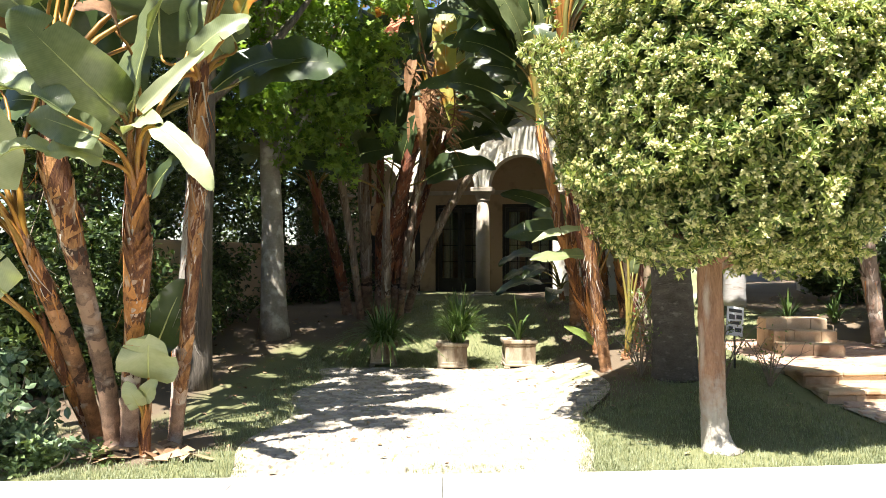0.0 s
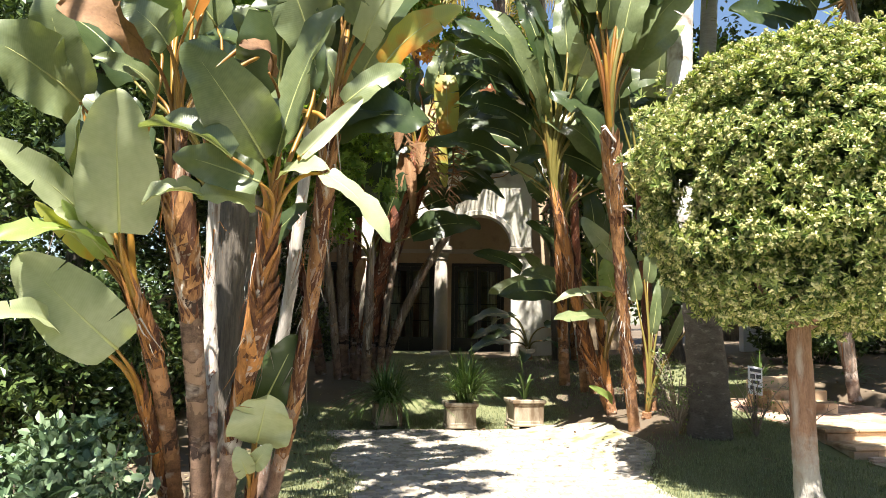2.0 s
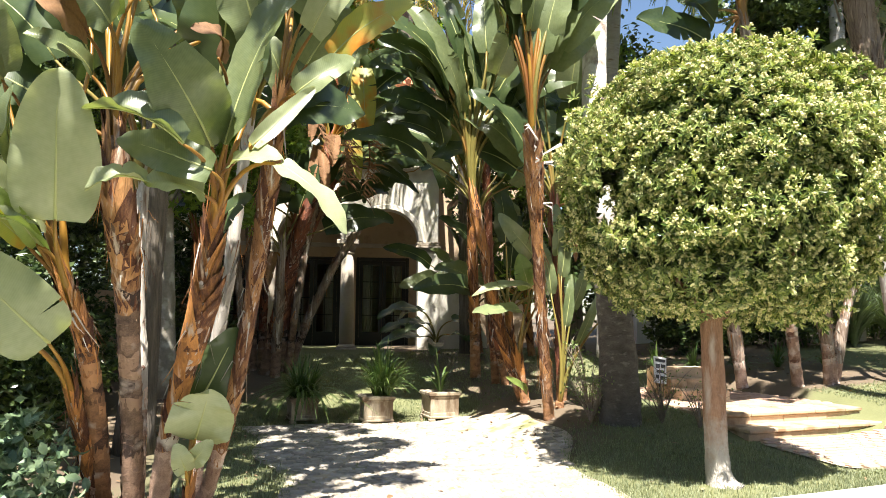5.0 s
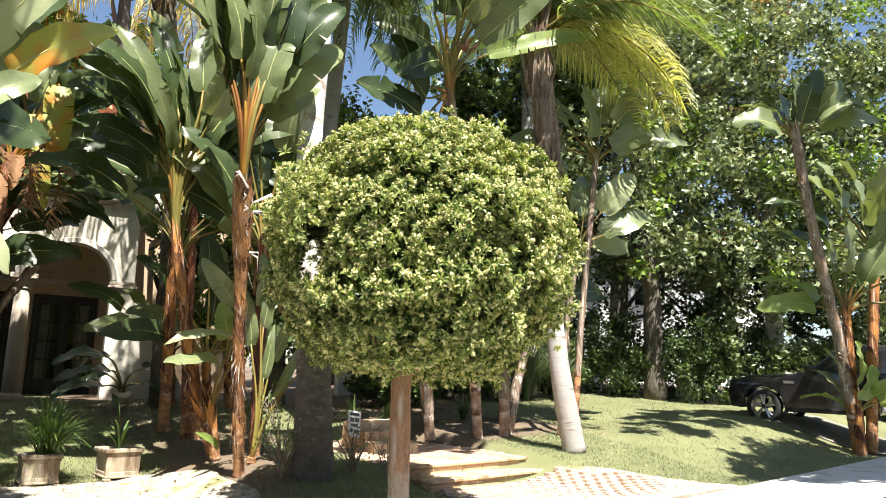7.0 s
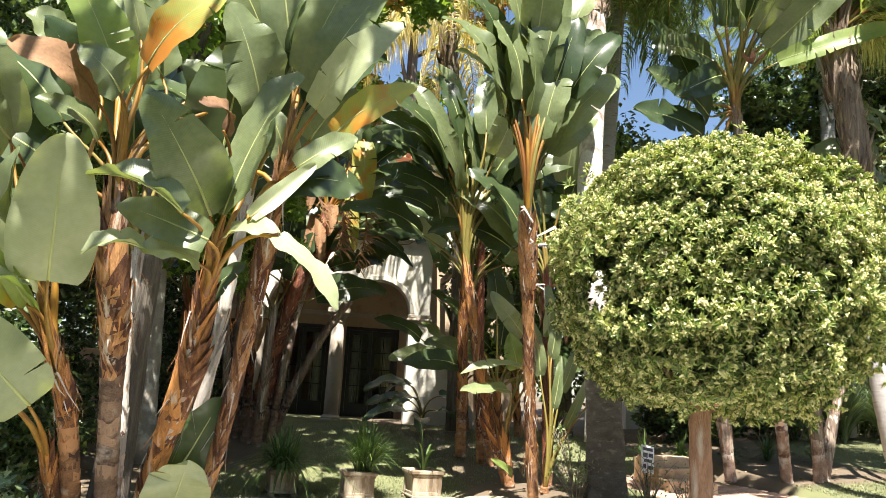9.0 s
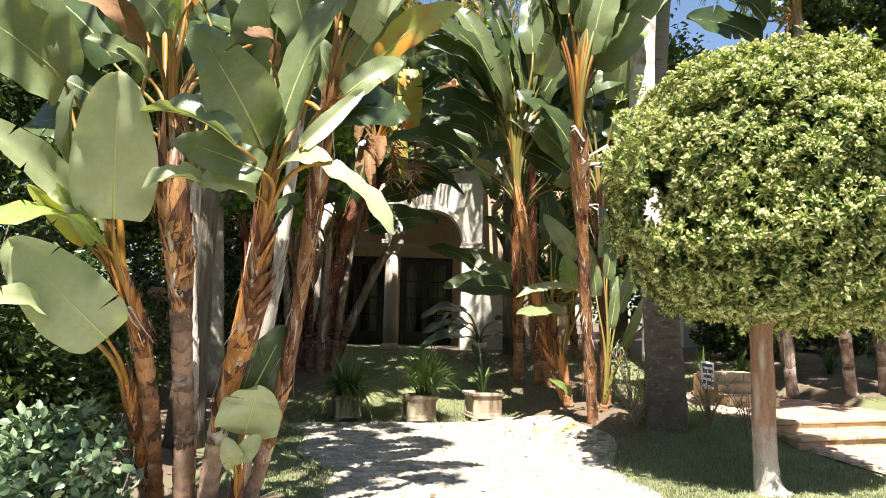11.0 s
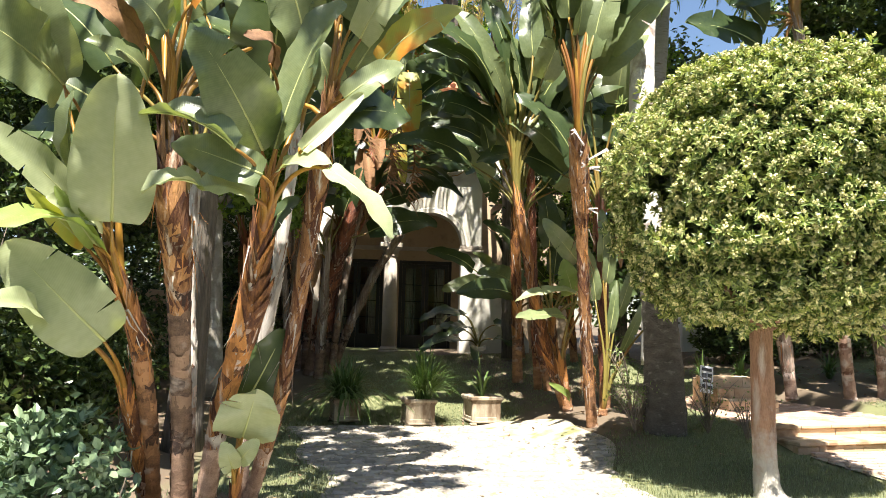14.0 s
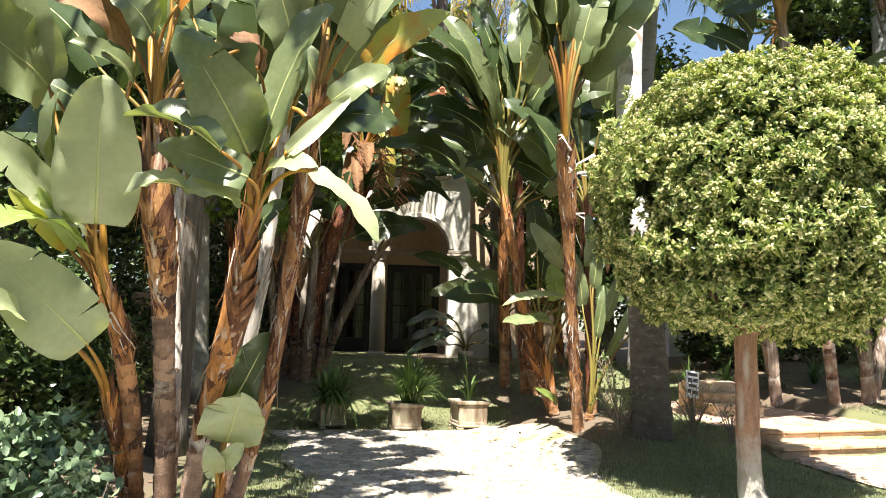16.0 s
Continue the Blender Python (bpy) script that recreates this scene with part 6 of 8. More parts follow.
# the first five leaves are added in the sun's path to shade the loggia column
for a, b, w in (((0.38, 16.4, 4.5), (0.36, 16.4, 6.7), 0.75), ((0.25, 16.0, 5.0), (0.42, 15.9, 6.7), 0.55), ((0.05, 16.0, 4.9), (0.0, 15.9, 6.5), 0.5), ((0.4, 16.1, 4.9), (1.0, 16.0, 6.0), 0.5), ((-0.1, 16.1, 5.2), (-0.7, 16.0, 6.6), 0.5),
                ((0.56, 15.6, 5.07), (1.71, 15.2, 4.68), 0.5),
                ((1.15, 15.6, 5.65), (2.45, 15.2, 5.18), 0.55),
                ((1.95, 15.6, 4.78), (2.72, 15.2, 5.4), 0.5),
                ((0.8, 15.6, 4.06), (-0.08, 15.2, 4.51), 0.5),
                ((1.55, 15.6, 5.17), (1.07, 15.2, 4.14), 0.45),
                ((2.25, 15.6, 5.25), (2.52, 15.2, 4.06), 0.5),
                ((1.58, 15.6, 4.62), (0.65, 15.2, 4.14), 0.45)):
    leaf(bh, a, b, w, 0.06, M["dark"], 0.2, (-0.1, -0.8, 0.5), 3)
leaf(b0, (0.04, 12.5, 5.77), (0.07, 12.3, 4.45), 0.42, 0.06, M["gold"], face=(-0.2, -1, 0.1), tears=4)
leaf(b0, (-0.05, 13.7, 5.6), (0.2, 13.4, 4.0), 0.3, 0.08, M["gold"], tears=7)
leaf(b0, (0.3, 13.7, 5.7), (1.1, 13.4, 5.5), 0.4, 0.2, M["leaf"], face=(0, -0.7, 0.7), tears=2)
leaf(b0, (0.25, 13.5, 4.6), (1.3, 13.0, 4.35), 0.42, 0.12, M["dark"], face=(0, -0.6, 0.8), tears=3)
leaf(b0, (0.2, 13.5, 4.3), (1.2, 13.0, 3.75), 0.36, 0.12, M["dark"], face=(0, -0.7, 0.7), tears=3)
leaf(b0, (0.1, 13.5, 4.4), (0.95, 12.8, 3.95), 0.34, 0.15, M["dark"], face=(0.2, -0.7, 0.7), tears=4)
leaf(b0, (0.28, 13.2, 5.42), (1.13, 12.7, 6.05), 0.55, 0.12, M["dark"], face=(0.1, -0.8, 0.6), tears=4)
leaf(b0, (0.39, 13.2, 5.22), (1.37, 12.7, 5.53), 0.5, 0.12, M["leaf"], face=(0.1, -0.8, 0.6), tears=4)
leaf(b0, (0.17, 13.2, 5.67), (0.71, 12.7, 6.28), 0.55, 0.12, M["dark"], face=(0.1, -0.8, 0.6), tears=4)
for dx, dz in ((-0.55, 5.35), (-0.2, 4.9), (-0.45, 4.6)):
    leaf(b0, (dx, 13.85, dz), (dx + _r.uniform(-0.3, 0.35), 13.7, dz - _r.uniform(0.6, 1.1)), 0.2, 0.1, M["dead"], 0.8, tears=9)
for s in bstems:
    rebase(s)


def dead_fringe():
    """The comb-like skeletons of dead leaves hanging in the old clump."""
    rng = np.random.default_rng(43)
    for a, b in (((-0.75, 13.7, 5.3), (-0.35, 13.6, 4.5)), ((0.05, 13.6, 5.5), (-0.2, 13.5, 3.7)), ((-0.4, 12.6, 5.48), (-0.22, 12.5, 3.72)), ((-0.1, 12.6, 5.61), (-0.28, 12.5, 4.0)), ((0.16, 12.6, 4.74), (0.07, 12.5, 3.59))):
        a, b = np.array(a), np.array(b)
        t = tagged(empty("dead_leaf", a), "hanging dead leaf skeleton, brown and shredded into a comb", "leaf", "dead leaves in the old clump")
        k = np.linspace(0, 1, 10)
        axis = [(b - a) * u + np.array([0.08 * math.sin(3 * u), 0, 0]) for u in k]
        part("rib", Geo().tube(axis, np.linspace(0.02, 0.006, 10), 5), M["dead"], t)
        g = Geo()
        for i in range(46):
            u = rng.uniform(0.05, 1) ** 0.8
            c = np.array([np.interp(u, k, [p[j] for p in axis]) for j in range(3)])
            s = rng.choice([-1, 1], p=(0.25, 0.75))
            L = rng.uniform(0.08, 0.4) * (0.5 if s < 0 else 1.0)
            d = unit((s, rng.normal(0, 0.5), -0.75 + rng.normal(0, 0.6)))
            w = np.array([0, 0, 0.014])
            g.add([c - w, c + w, c + d * L * 0.6 + w, c + d * L * 0.6 - w, c + d * L + np.array([0, 0, -0.08])], [(0, 1, 2, 3), (3, 2, 4)])
        part("leaf_shred", g, M["dead"], t)


dead_fringe()

# low plant with broad leaves before the loggia
ph = stem([(2.6, 16.2, 0.7), (2.55, 16.2, 1.0)], 0.06, "low broad-leaved plant before the loggia wall", flaps=False, loose=0, group="low broad-leaved plants")
for ang, L, z in ((180, 1.0, 1.75), (200, 1.2, 1.15), (165, 0.9, 1.4), (20, 0.9, 1.5), (250, 0.9, 1.0), (120, 0.8, 1.7), (300, 0.8, 1.2), (220, 0.8, 1.45)):
    o = np.array([math.cos(radians(ang)), math.sin(radians(ang)), 0])
    r0 = np.array([2.55, 16.2, z]) + o * 0.45
    leaf(ph, r0, r0 + o * L * 0.9 + np.array([0, 0, -0.22]), 0.36, 0.14, M["dark"], face=(0, -0.5, 0.9), green=True)
rebase(ph)
_r = np.random.default_rng(44)
for i, (x, y) in enumerate(((3.5, 16.0), (4.4, 15.2), (3.3, 13.6))):
    z = ground_at(x, y)
    s = stem([(x, y, z - 0.03), (x - 0.1, y, z + 0.9)], 0.08, "shaded young bird of paradise with arching stalks", loose=2, group="low broad-leaved plants")
    if i < 3:
        fan(s, (1, 0.3), 10, 1.1, 1.5, 0.32, 70, ("dark", "leaf", "dark"), rng=_r)
    else:
        fan(s, (1, 0.1), 5, 0.5, 0.35, 0.2, 80, ("leaf", "dark"), rng=_r)
    rebase(s)

# ---------------------------------------------------------------- clumps behind the ball tree
D = dict(group="clump of giant bird of paradise behind the ball tree")
_r = np.random.default_rng(51)
dst = []
for i, (x, y, tx, ty, tz, r) in enumerate(((7.2, 10.6, 6.2, 10.5, 6.7, 0.09), (7.75, 10.5, 7.9, 10.6, 3.2, 0.078), (8.2, 10.8, 8.9, 10.9, 2.6, 0.078), (6.4, 11.0, 6.2, 11.2, 3.0, 0.09), (7.95, 10.6, 7.7, 10.8, 3.6, 0.09))):
    z = ground_at(x, y) - 0.05
    s = stem([(x, y, z), (x * 0.7 + tx * 0.3, (y + ty) / 2, z + (tz - z) * 0.4), (tx, ty, tz)], r, "thick bird of paradise stem on the lawn with ragged pale sheaths", loose=40, ringed=0.3, skin="sheath_grey", low_skin="stem_pale", swell=0.3, swell_at=0.4, **D)
    if i == 0:
        head = np.array(s["head"])
        for a, b, w, kind in (((5.36, 10.0, 7.92), (3.59, 9.0, 8.18), 0.5, "dark"),
                              ((5.88, 10.0, 8.06), (4.18, 9.0, 8.89), 0.55, "leaf"),
                              ((6.09, 10.0, 8.24), (5.52, 9.0, 8.93), 0.5, "pale"),
                              ((6.21, 10.0, 8.04), (6.42, 9.0, 9.71), 0.42, "leaf"),
                              ((6.35, 10.0, 8.07), (7.82, 9.0, 10.07), 0.4, "leaf"),
                              ((6.47, 10.0, 7.75), (7.92, 9.0, 9.6), 0.52, "leaf"),
                              ((6.0, 10.5, 8.3), (5.7, 10.6, 10.2), 0.6, "dark"), ((6.5, 10.6, 8.5), (7.0, 10.7, 10.4), 0.6, "dark"),
                              ((5.7, 10.5, 7.6), (4.5, 10.6, 7.7), 0.5, "dark"), ((5.8, 10.4, 7.3), (4.8, 10.3, 6.7), 0.46, "dark"), ((6.8, 10.5, 8.2), (8.0, 10.7, 9.6), 0.55, "dark")):
            leaf(s, a, b, w * 1.2, 0.1, M[kind], 0.2, (0, -1, 0.2), 3, 0.0, True, 0.05, True)
        for a, b in (((5.6, 10.6, 6.2), (4.1, 10.5, 6.4)), ((5.7, 10.6, 6.6), (4.4, 10.6, 7.2)), ((5.8, 10.6, 6.0), (4.6, 10.7, 5.6)), ((5.5, 10.7, 6.9), (4.6, 10.8, 8.3))):
            leaf(s, a, b, 0.62, 0.1, M["dark"], 0.2, (0, -1, 0.3), 3, 0.0, True, 0.03, True)
        leaf(s, (6.58, 9.9, 7.51), (8.26, 8.8, 8.05), 0.38, 0.06, M["lime"], face=(0, -1.0, 0.25), tears=4, green=True)
    else:
        fan(s, (1, 0.2), 7, 1.5, 1.4, 0.46, 65, ("dark", "leaf"), rng=_r, dead=1)
    dst.append(s)
for s in dst:
    rebase(s)
g = Geo()
for i in range(7):
    d = unit((_r.normal(0, 1), -0.6 + _r.normal(0, 0.4), 0.4))
    sd = unit(np.cross(d, (0, 0, 1))) * 0.05
    L = _r.uniform(0.2, 0.4)
    g.add([np.zeros(3), d * L * 0.5 - sd, d * L * 0.5 + sd, d * L + np.array([0, 0, 0.05])], [(0, 1, 2), (1, 3, 2)])
fl = tagged(part("flower_bract", g, M["bract"]), "red-brown pointed flower bracts in the leaf axils", "flower")
fl.matrix_basis = Matrix.Translation((6.35, 10.25, 7.55))

Fc = dict(group="slender bird of paradise on the lawn")
f1 = stem([(8.7, 9.6, ground_at(8.7, 9.6)), (8.95, 9.65, 2.6), (9.45, 9.7, 5.9)], 0.06, "slender bird of paradise stem with grey-green leaves", skin="sheath_grey", **Fc)
fan(f1, (1, -0.4), 8, 1.15, 1.0, 0.42, 70, ("leaf", "leaf"), rng=np.random.default_rng(61), thick=0.026)
f2 = stem([(8.55, 9.8, ground_at(8.55, 9.8)), (8.7, 9.8, 2.6), (9.0, 9.8, 4.0)], 0.055, "lower bird of paradise stem with arching grey-green leaves", skin="sheath_grey", **Fc)
fan(f2, (1, -0.4), 8, 1.2, 1.0, 0.45, 75, ("leaf", "leaf", "pale"), rng=np.random.default_rng(62), thick=0.026)
Gc = dict(group="bird of paradise beside the far driveway")
g1 = stem([(14.55, 6.95, ground_at(14.55, 6.95)), (14.0, 7.0, 2.6), (13.1, 7.1, 5.3), (12.85, 7.15, 6.6)], 0.105, "tall leaning bird of paradise stem beside the far driveway", skin="sheath_grey", **Gc)
fan(g1, (0.5, -0.9), 9, 1.1, 0.75, 0.42, 60, ("leaf", "leaf", "dark"), rng=np.random.default_rng(63), thick=0.03)
g2 = stem([(14.6, 6.9, ground_at(14.6, 6.9)), (14.3, 6.9, 2.0), (14.2, 6.9, 3.0)], 0.09, "shorter bird of paradise stem beside the far driveway", **Gc)
fan(g2, (0.5, -0.9), 9, 1.3, 1.3, 0.48, 70, ("leaf", "leaf", "lime"), rng=np.random.default_rng(64), thick=0.03)
g3 = stem([(14.95, 6.85, ground_at(14.95, 6.85)), (15.1, 6.8, 2.0), (15.3, 6.7, 4.2)], 0.11, "bird of paradise stem with a wide leaf fan", **Gc)
fan(g3, (0.5, -0.9), 10, 1.6, 1.7, 0.55, 62, ("leaf", "leaf", "dark"), rng=np.random.default_rng(65), thick=0.034)
g4 = stem([(14.4, 6.85, ground_at(14.4, 6.85)), (14.4, 6.85, 1.0)], 0.1, "young bird of paradise shoots with yellow stalks", loose=2, **Gc)
fan(g4, (0.5, -0.9), 7, 0.9, 0.6, 0.3, 60, ("leaf", "lime"), rng=np.random.default_rng(66))
for s in (f1, f2, g1, g2, g3, g4):
    rebase(s)

# ---------------------------------------------------------------- palms
_r = np.random.default_rng(71)
palm("feather_palm", [(2.74, 8.85, 0.15), (2.72, 8.85, 1.2), (2.62, 8.88, 2.2), (2.5, 8.88, 3.2), (2.64, 9.3, 4.52), (3.06, 9.9, 6.93), (3.14, 10.4, 8.97), (3.31, 11.0, 11.38)], [0.25, 0.22, 0.2, 0.17, 0.17, 0.17, 0.19, 0.16],
     None, 0, "tall feather palm with a pale smooth trunk, grey at its foot", M["palm_white"], _r, 3.8, dry=0, gold=2, hang=0.85, collar=1.9, leaflet=1.05, leaflets=105, foot=1.9, thatch=(7.4, 9.5),
     aimed=((182, 6, 5.0, 0.42, "frond_dry_and_lit"), (170, 2, 4.6, 0.42, "frond_gold_lit"), (194, 3, 4.8, 0.44, "frond_gold_lit"), (205, -2, 4.8, 0.46, "frond_dry_and_lit"), (216, -7, 4.6, 0.48, "frond_dry_and_lit"), (228, -12, 4.4, 0.5, "frond_gold_lit"), (240, -16, 4.0, 0.55, "frond_dry_and_lit"),
            (-6, 4, 5.4, 0.5, "frond_gold_lit"), (-15, 0, 5.4, 0.52, "frond_gold_lit"), (-24, -5, 5.4, 0.54, "frond_gold_lit"), (-34, -9, 5.2, 0.55, "frond_gold_lit"), (-46, -14, 4.8, 0.58, "frond_gold_lit"), (-58, -18, 4.2, 0.6, "frond_gold_lit"), (-20, -18, 4.8, 0.6, "frond_gold_lit"), (8, 2, 5.0, 0.5, "frond"),
            (30, -15, 4.0, 0.9, "frond"), (60, -20, 3.6, 0.9, "frond"), (130, -5, 3.6, 0.6, "frond"), (15, -22, 4.0, 0.8, "frond"), (150, -20, 3.6, 0.8, "frond"), (-10, -30, 4.0, 0.7, "frond"), (190, -26, 3.8, 0.7, "frond")))
palm("feather_palm", [(7.55, 8.6, ground_at(7.55, 8.6) - 0.05), (7.3, 8.7, 1.6), (7.25, 8.85, 2.8), (7.42, 9.0, 4.4), (7.56, 9.3, 6.0), (7.46, 9.5, 8.0)], [0.2, 0.17, 0.15, 0.15, 0.18, 0.17],
     None, 0, "leaning feather palm with a ringed grey trunk and yellowing fronds", M["palm_grey"], _r, 3.4, dry=0, gold=0, hang=0.45, collar=1.6, leaflet=0.85, leaflets=100, thatch=(5.0, 7.9),
     aimed=((-18, 4, 3.6, 0.78, "frond_gold_lit"), (-30, 8, 3.4, 0.8, "frond_gold_lit"), (-5, 2, 3.4, 0.85, "frond_gold_lit"), (-12, 22, 3.9, 0.75, "frond_gold_lit"), (-20, 42, 4.4, 0.55, "frond"), (-40, 34, 4.2, 0.6, "frond"), (-8, 52, 4.2, 0.5, "frond"), (20, 60, 4.2, 0.5, "frond"),
            (-30, 70, 4.2, 0.4, "frond"), (-60, 20, 3.4, 0.9, "frond"), (10, 30, 4.2, 0.6, "frond"), (60, 75, 4.0, 0.3, "frond"), (-28, 28, 4.4, 0.6, "frond"), (0, 40, 4.4, 0.55, "frond"), (60, 40, 3.6, 0.7, "frond")))
palm("feather_palm", [(12.6, 14.5, 1.1), (12.5, 14.5, 6.0), (12.3, 14.5, 11.0)], [0.22, 0.18, 0.16], None, 18, "distant tall feather palm above the garden", M["palm_grey"], _r, 3.6, gold=2, hang=0.55, leaflet=0.8, leaflets=90)
palm("feather_palm", [(3.1, 15.6, 0.8), (3.0, 15.6, 5.0), (2.4, 15.6, 10.2)], [0.2, 0.17, 0.15], None, 10, "tall feather palm with a dry thatch of hanging fronds", M["grey_bark"], _r, 3.2, dry=8, gold=0, hang=0.8, collar=1.4, leaflet=0.8, leaflets=85)
palm("feather_palm", [(5.3, 13.6, 0.8), (5.35, 13.6, 5.0), (5.7, 13.6, 10.6)], [0.2, 0.17, 0.15], None, 26, "shaded dark green feather palm behind the middle clump", M["palm_grey"], _r, 3.6, hang=0.75, collar=0.8, leaflet=0.85, leaflets=85,
     aimed=((-90, -35, 3.4, 0.8, "frond"), (-60, -30, 3.4, 0.9, "frond"), (-120, -30, 3.4, 0.9, "frond"), (180, -30, 3.6, 0.8, "frond"), (0, -30, 3.6, 0.8, "frond"), (-150, -20, 3.8, 0.8, "frond")))

# ---------------------------------------------------------------- broad-leaved trees and hedges
_r = np.random.default_rng(81)
tree("sycamore", (-3.0, 13.3, 0.4), [(-3.0, 13.3, 0.35), (-3.05, 13.35, 2.2), (-3.15, 13.4, 4.5), (-3.0, 13.4, 7.5)], [0.24, 0.19, 0.16, 0.07],
     [(-2.6, 12.9, 4.6, 1.0, 0.9, 1.0), (-1.8, 13.0, 3.9, 0.8, 0.7, 0.8), (-1.7, 12.8, 5.6, 0.9, 0.8, 0.9), (-3.0, 13.2, 6.6, 1.6, 1.2, 1.4), (-1.6, 13.4, 7.6, 1.3, 1.0, 1.1), (-3.6, 12.9, 4.6, 0.9, 0.9, 0.8), (-1.4, 12.7, 4.6, 0.5, 0.5, 0.5), (-2.4, 13.2, 8.8, 1.5, 1.0, 1.1), (-0.6, 13.6, 9.4, 1.4, 1.0, 1.0), (-3.8, 13.2, 9.0, 1.3, 1.0, 1.1), (-1.6, 13.6, 10.8, 1.6, 1.1, 1.0), (-4.4, 13.4, 11.0, 1.5, 1.1, 1.1)],
     21000, 0.17, "sycamore with mottled pale bark and fresh green lobed leaves", M["mottled_bark"], M["maple"], _r, star="near", shell=0.2)
# fourth blob onward: foliage added, hidden or out of view, to shade lawn and mound
tree("tall_tree", (-3.05, 9.2, 0.05), [(-3.05, 9.2, 0.0), (-3.0, 9.2, 2.5), (-2.95, 9.25, 5.0), (-3.2, 9.8, 9.5)], [0.19, 0.17, 0.15, 0.1],
     [(-4.0, 11.2, 11.5, 1.6, 1.4, 1.1), (-5.4, 10.6, 10.0, 1.5, 1.3, 1.2), (-2.6, 11.8, 12.2, 1.5, 1.3, 1.0), (-0.9, 10.6, 7.6, 1.0, 0.9, 0.7), (0.2, 10.9, 7.9, 0.8, 0.8, 0.6), (-1.9, 10.4, 7.4, 1.0, 0.9, 0.8), (-2.8, 10.2, 6.6, 1.0, 0.8, 0.9), (-1.2, 10.6, 6.4, 0.8, 0.7, 0.6), (-2.6, 8.6, 5.6, 0.8, 0.6, 0.6), (-3.4, 8.4, 5.2, 0.7, 0.6, 0.6), (-1.9, 8.6, 6.2, 0.7, 0.6, 0.5), (-2.2, 7.8, 8.0, 0.8, 0.7, 0.5), (-1.4, 7.6, 8.3, 0.7, 0.6, 0.5), (-2.9, 8.8, 8.4, 0.9, 0.8, 0.6)],
     28000, 0.14, "straight tree with furrowed grey bark behind the clump", M["grey_bark"], M["maple"], _r, star=True, second=M["autumn_leaf"], second_share=0.1)
tree("garden_tree", (-7.5, 13.5, 0.2), [(-7.5, 13.5, 0.1), (-7.4, 13.5, 3.0), (-7.2, 13.5, 6.5)], [0.24, 0.2, 0.1],
     [(-7.2, 13.0, 4.6, 1.9, 1.6, 1.5), (-5.6, 13.2, 5.6, 1.6, 1.5, 1.5), (-8.6, 13.0, 6.0, 2.0, 1.6, 1.6), (-6.6, 13.4, 7.6, 1.9, 1.6, 1.3), (-5.2, 14.2, 3.6, 1.4, 1.2, 1.3)],
     30000, 0.14, "dense dark evergreen tree beside the garden", M["grey_bark"], M["hedge_leaf"], _r)
tree("garden_tree", (-10.5, 16.5, 0.2), [(-10.5, 16.5, 0.1), (-10.4, 16.5, 4.0), (-10.2, 16.5, 8.5)], [0.28, 0.24, 0.12],
     [(-10.2, 16, 6.6, 2.6, 2.2, 2.2), (-8.0, 17, 8.6, 2.4, 2.0, 2.0), (-12.5, 16, 8.6, 2.6, 2.2, 2.4), (-9.8, 17, 11.0, 2.6, 2.2, 1.8)],
     26000, 0.19, "tall tree with mixed green foliage and grey bark", M["grey_bark"], M["hedge_leaf"], _r, second=M["maple"], second_share=0.3)
for x, y, h in ((-5.6, 7.9, 1.6), (-6.6, 8.2, 2.2), (-5.3, 8.8, 2.6), (-4.6, 9.2, 1.3), (-4.7, 10.3, 2.5), (-5.6, 9.6, 1.9), (-6.6, 9.2, 2.3), (-4.5, 12.0, 1.6), (-5.4, 11.2, 2.6), (-7.8, 9.6, 2.8), (-4.4, 14.2, 2.2), (-3.6, 16.6, 2.6), (-2.4, 17.4, 2.2), (-9.2, 10.2, 3.0)):
    bush("evergreen_shrub", [(x, y, h * 0.5, 0.75, 0.7, h * 0.5), (x + 0.4, y - 0.15, h * 0.42, 0.6, 0.55, h * 0.4), (x - 0.4, y + 0.1, h * 0.66, 0.6, 0.5, h * 0.34)], 4200, 0.1,
         "tall dark green shrub along the side boundary", M["hedge_leaf"], _r, group="boundary shrubs", twigs=14)
tree("garden_tree", (-5.3, 11.0, 0.2), [(-5.3, 11.0, 0.1), (-5.2, 11.0, 2.5), (-5.0, 11.0, 5.5)], [0.2, 0.16, 0.08],
     [(-5.2, 10.6, 3.6, 1.1, 1.0, 1.0), (-4.4, 10.8, 4.8, 1.1, 1.0, 1.0), (-6.2, 10.6, 4.8, 1.2, 1.0, 1.1), (-5.0, 10.8, 6.2, 1.3, 1.1, 1.0), (-7.0, 10.4, 3.4, 1.2, 1.0, 1.1)],
     24000, 0.11, "dense evergreen tree with small glossy leaves", M["grey_bark"], M["hedge_leaf"], _r)
tree("garden_tree", (5.6, 15.6, 0.8), [(5.6, 15.6, 0.7), (5.6, 15.6, 3.0), (5.5, 15.6, 6.0)], [0.24, 0.2, 0.1],
     [(5.2, 15.0, 3.2, 1.4, 1.0, 1.4), (3.9, 15.8, 4.4, 1.1, 0.9, 1.3), (6.6, 15.0, 3.4, 1.4, 1.0, 1.5), (5.4, 15.2, 5.6, 1.7, 1.2, 1.3), (7.8, 15.4, 4.8, 1.5, 1.2, 1.5), (4.6, 15.4, 7.0, 1.5, 1.2, 1.1), (6.8, 15.6, 7.0, 1.6, 1.2, 1.2)],
     26000, 0.16, "dark broad-leaved tree beside the loggia", M["grey_bark"], M["hedge_leaf"], _r, second=M["maple"], second_share=0.2)
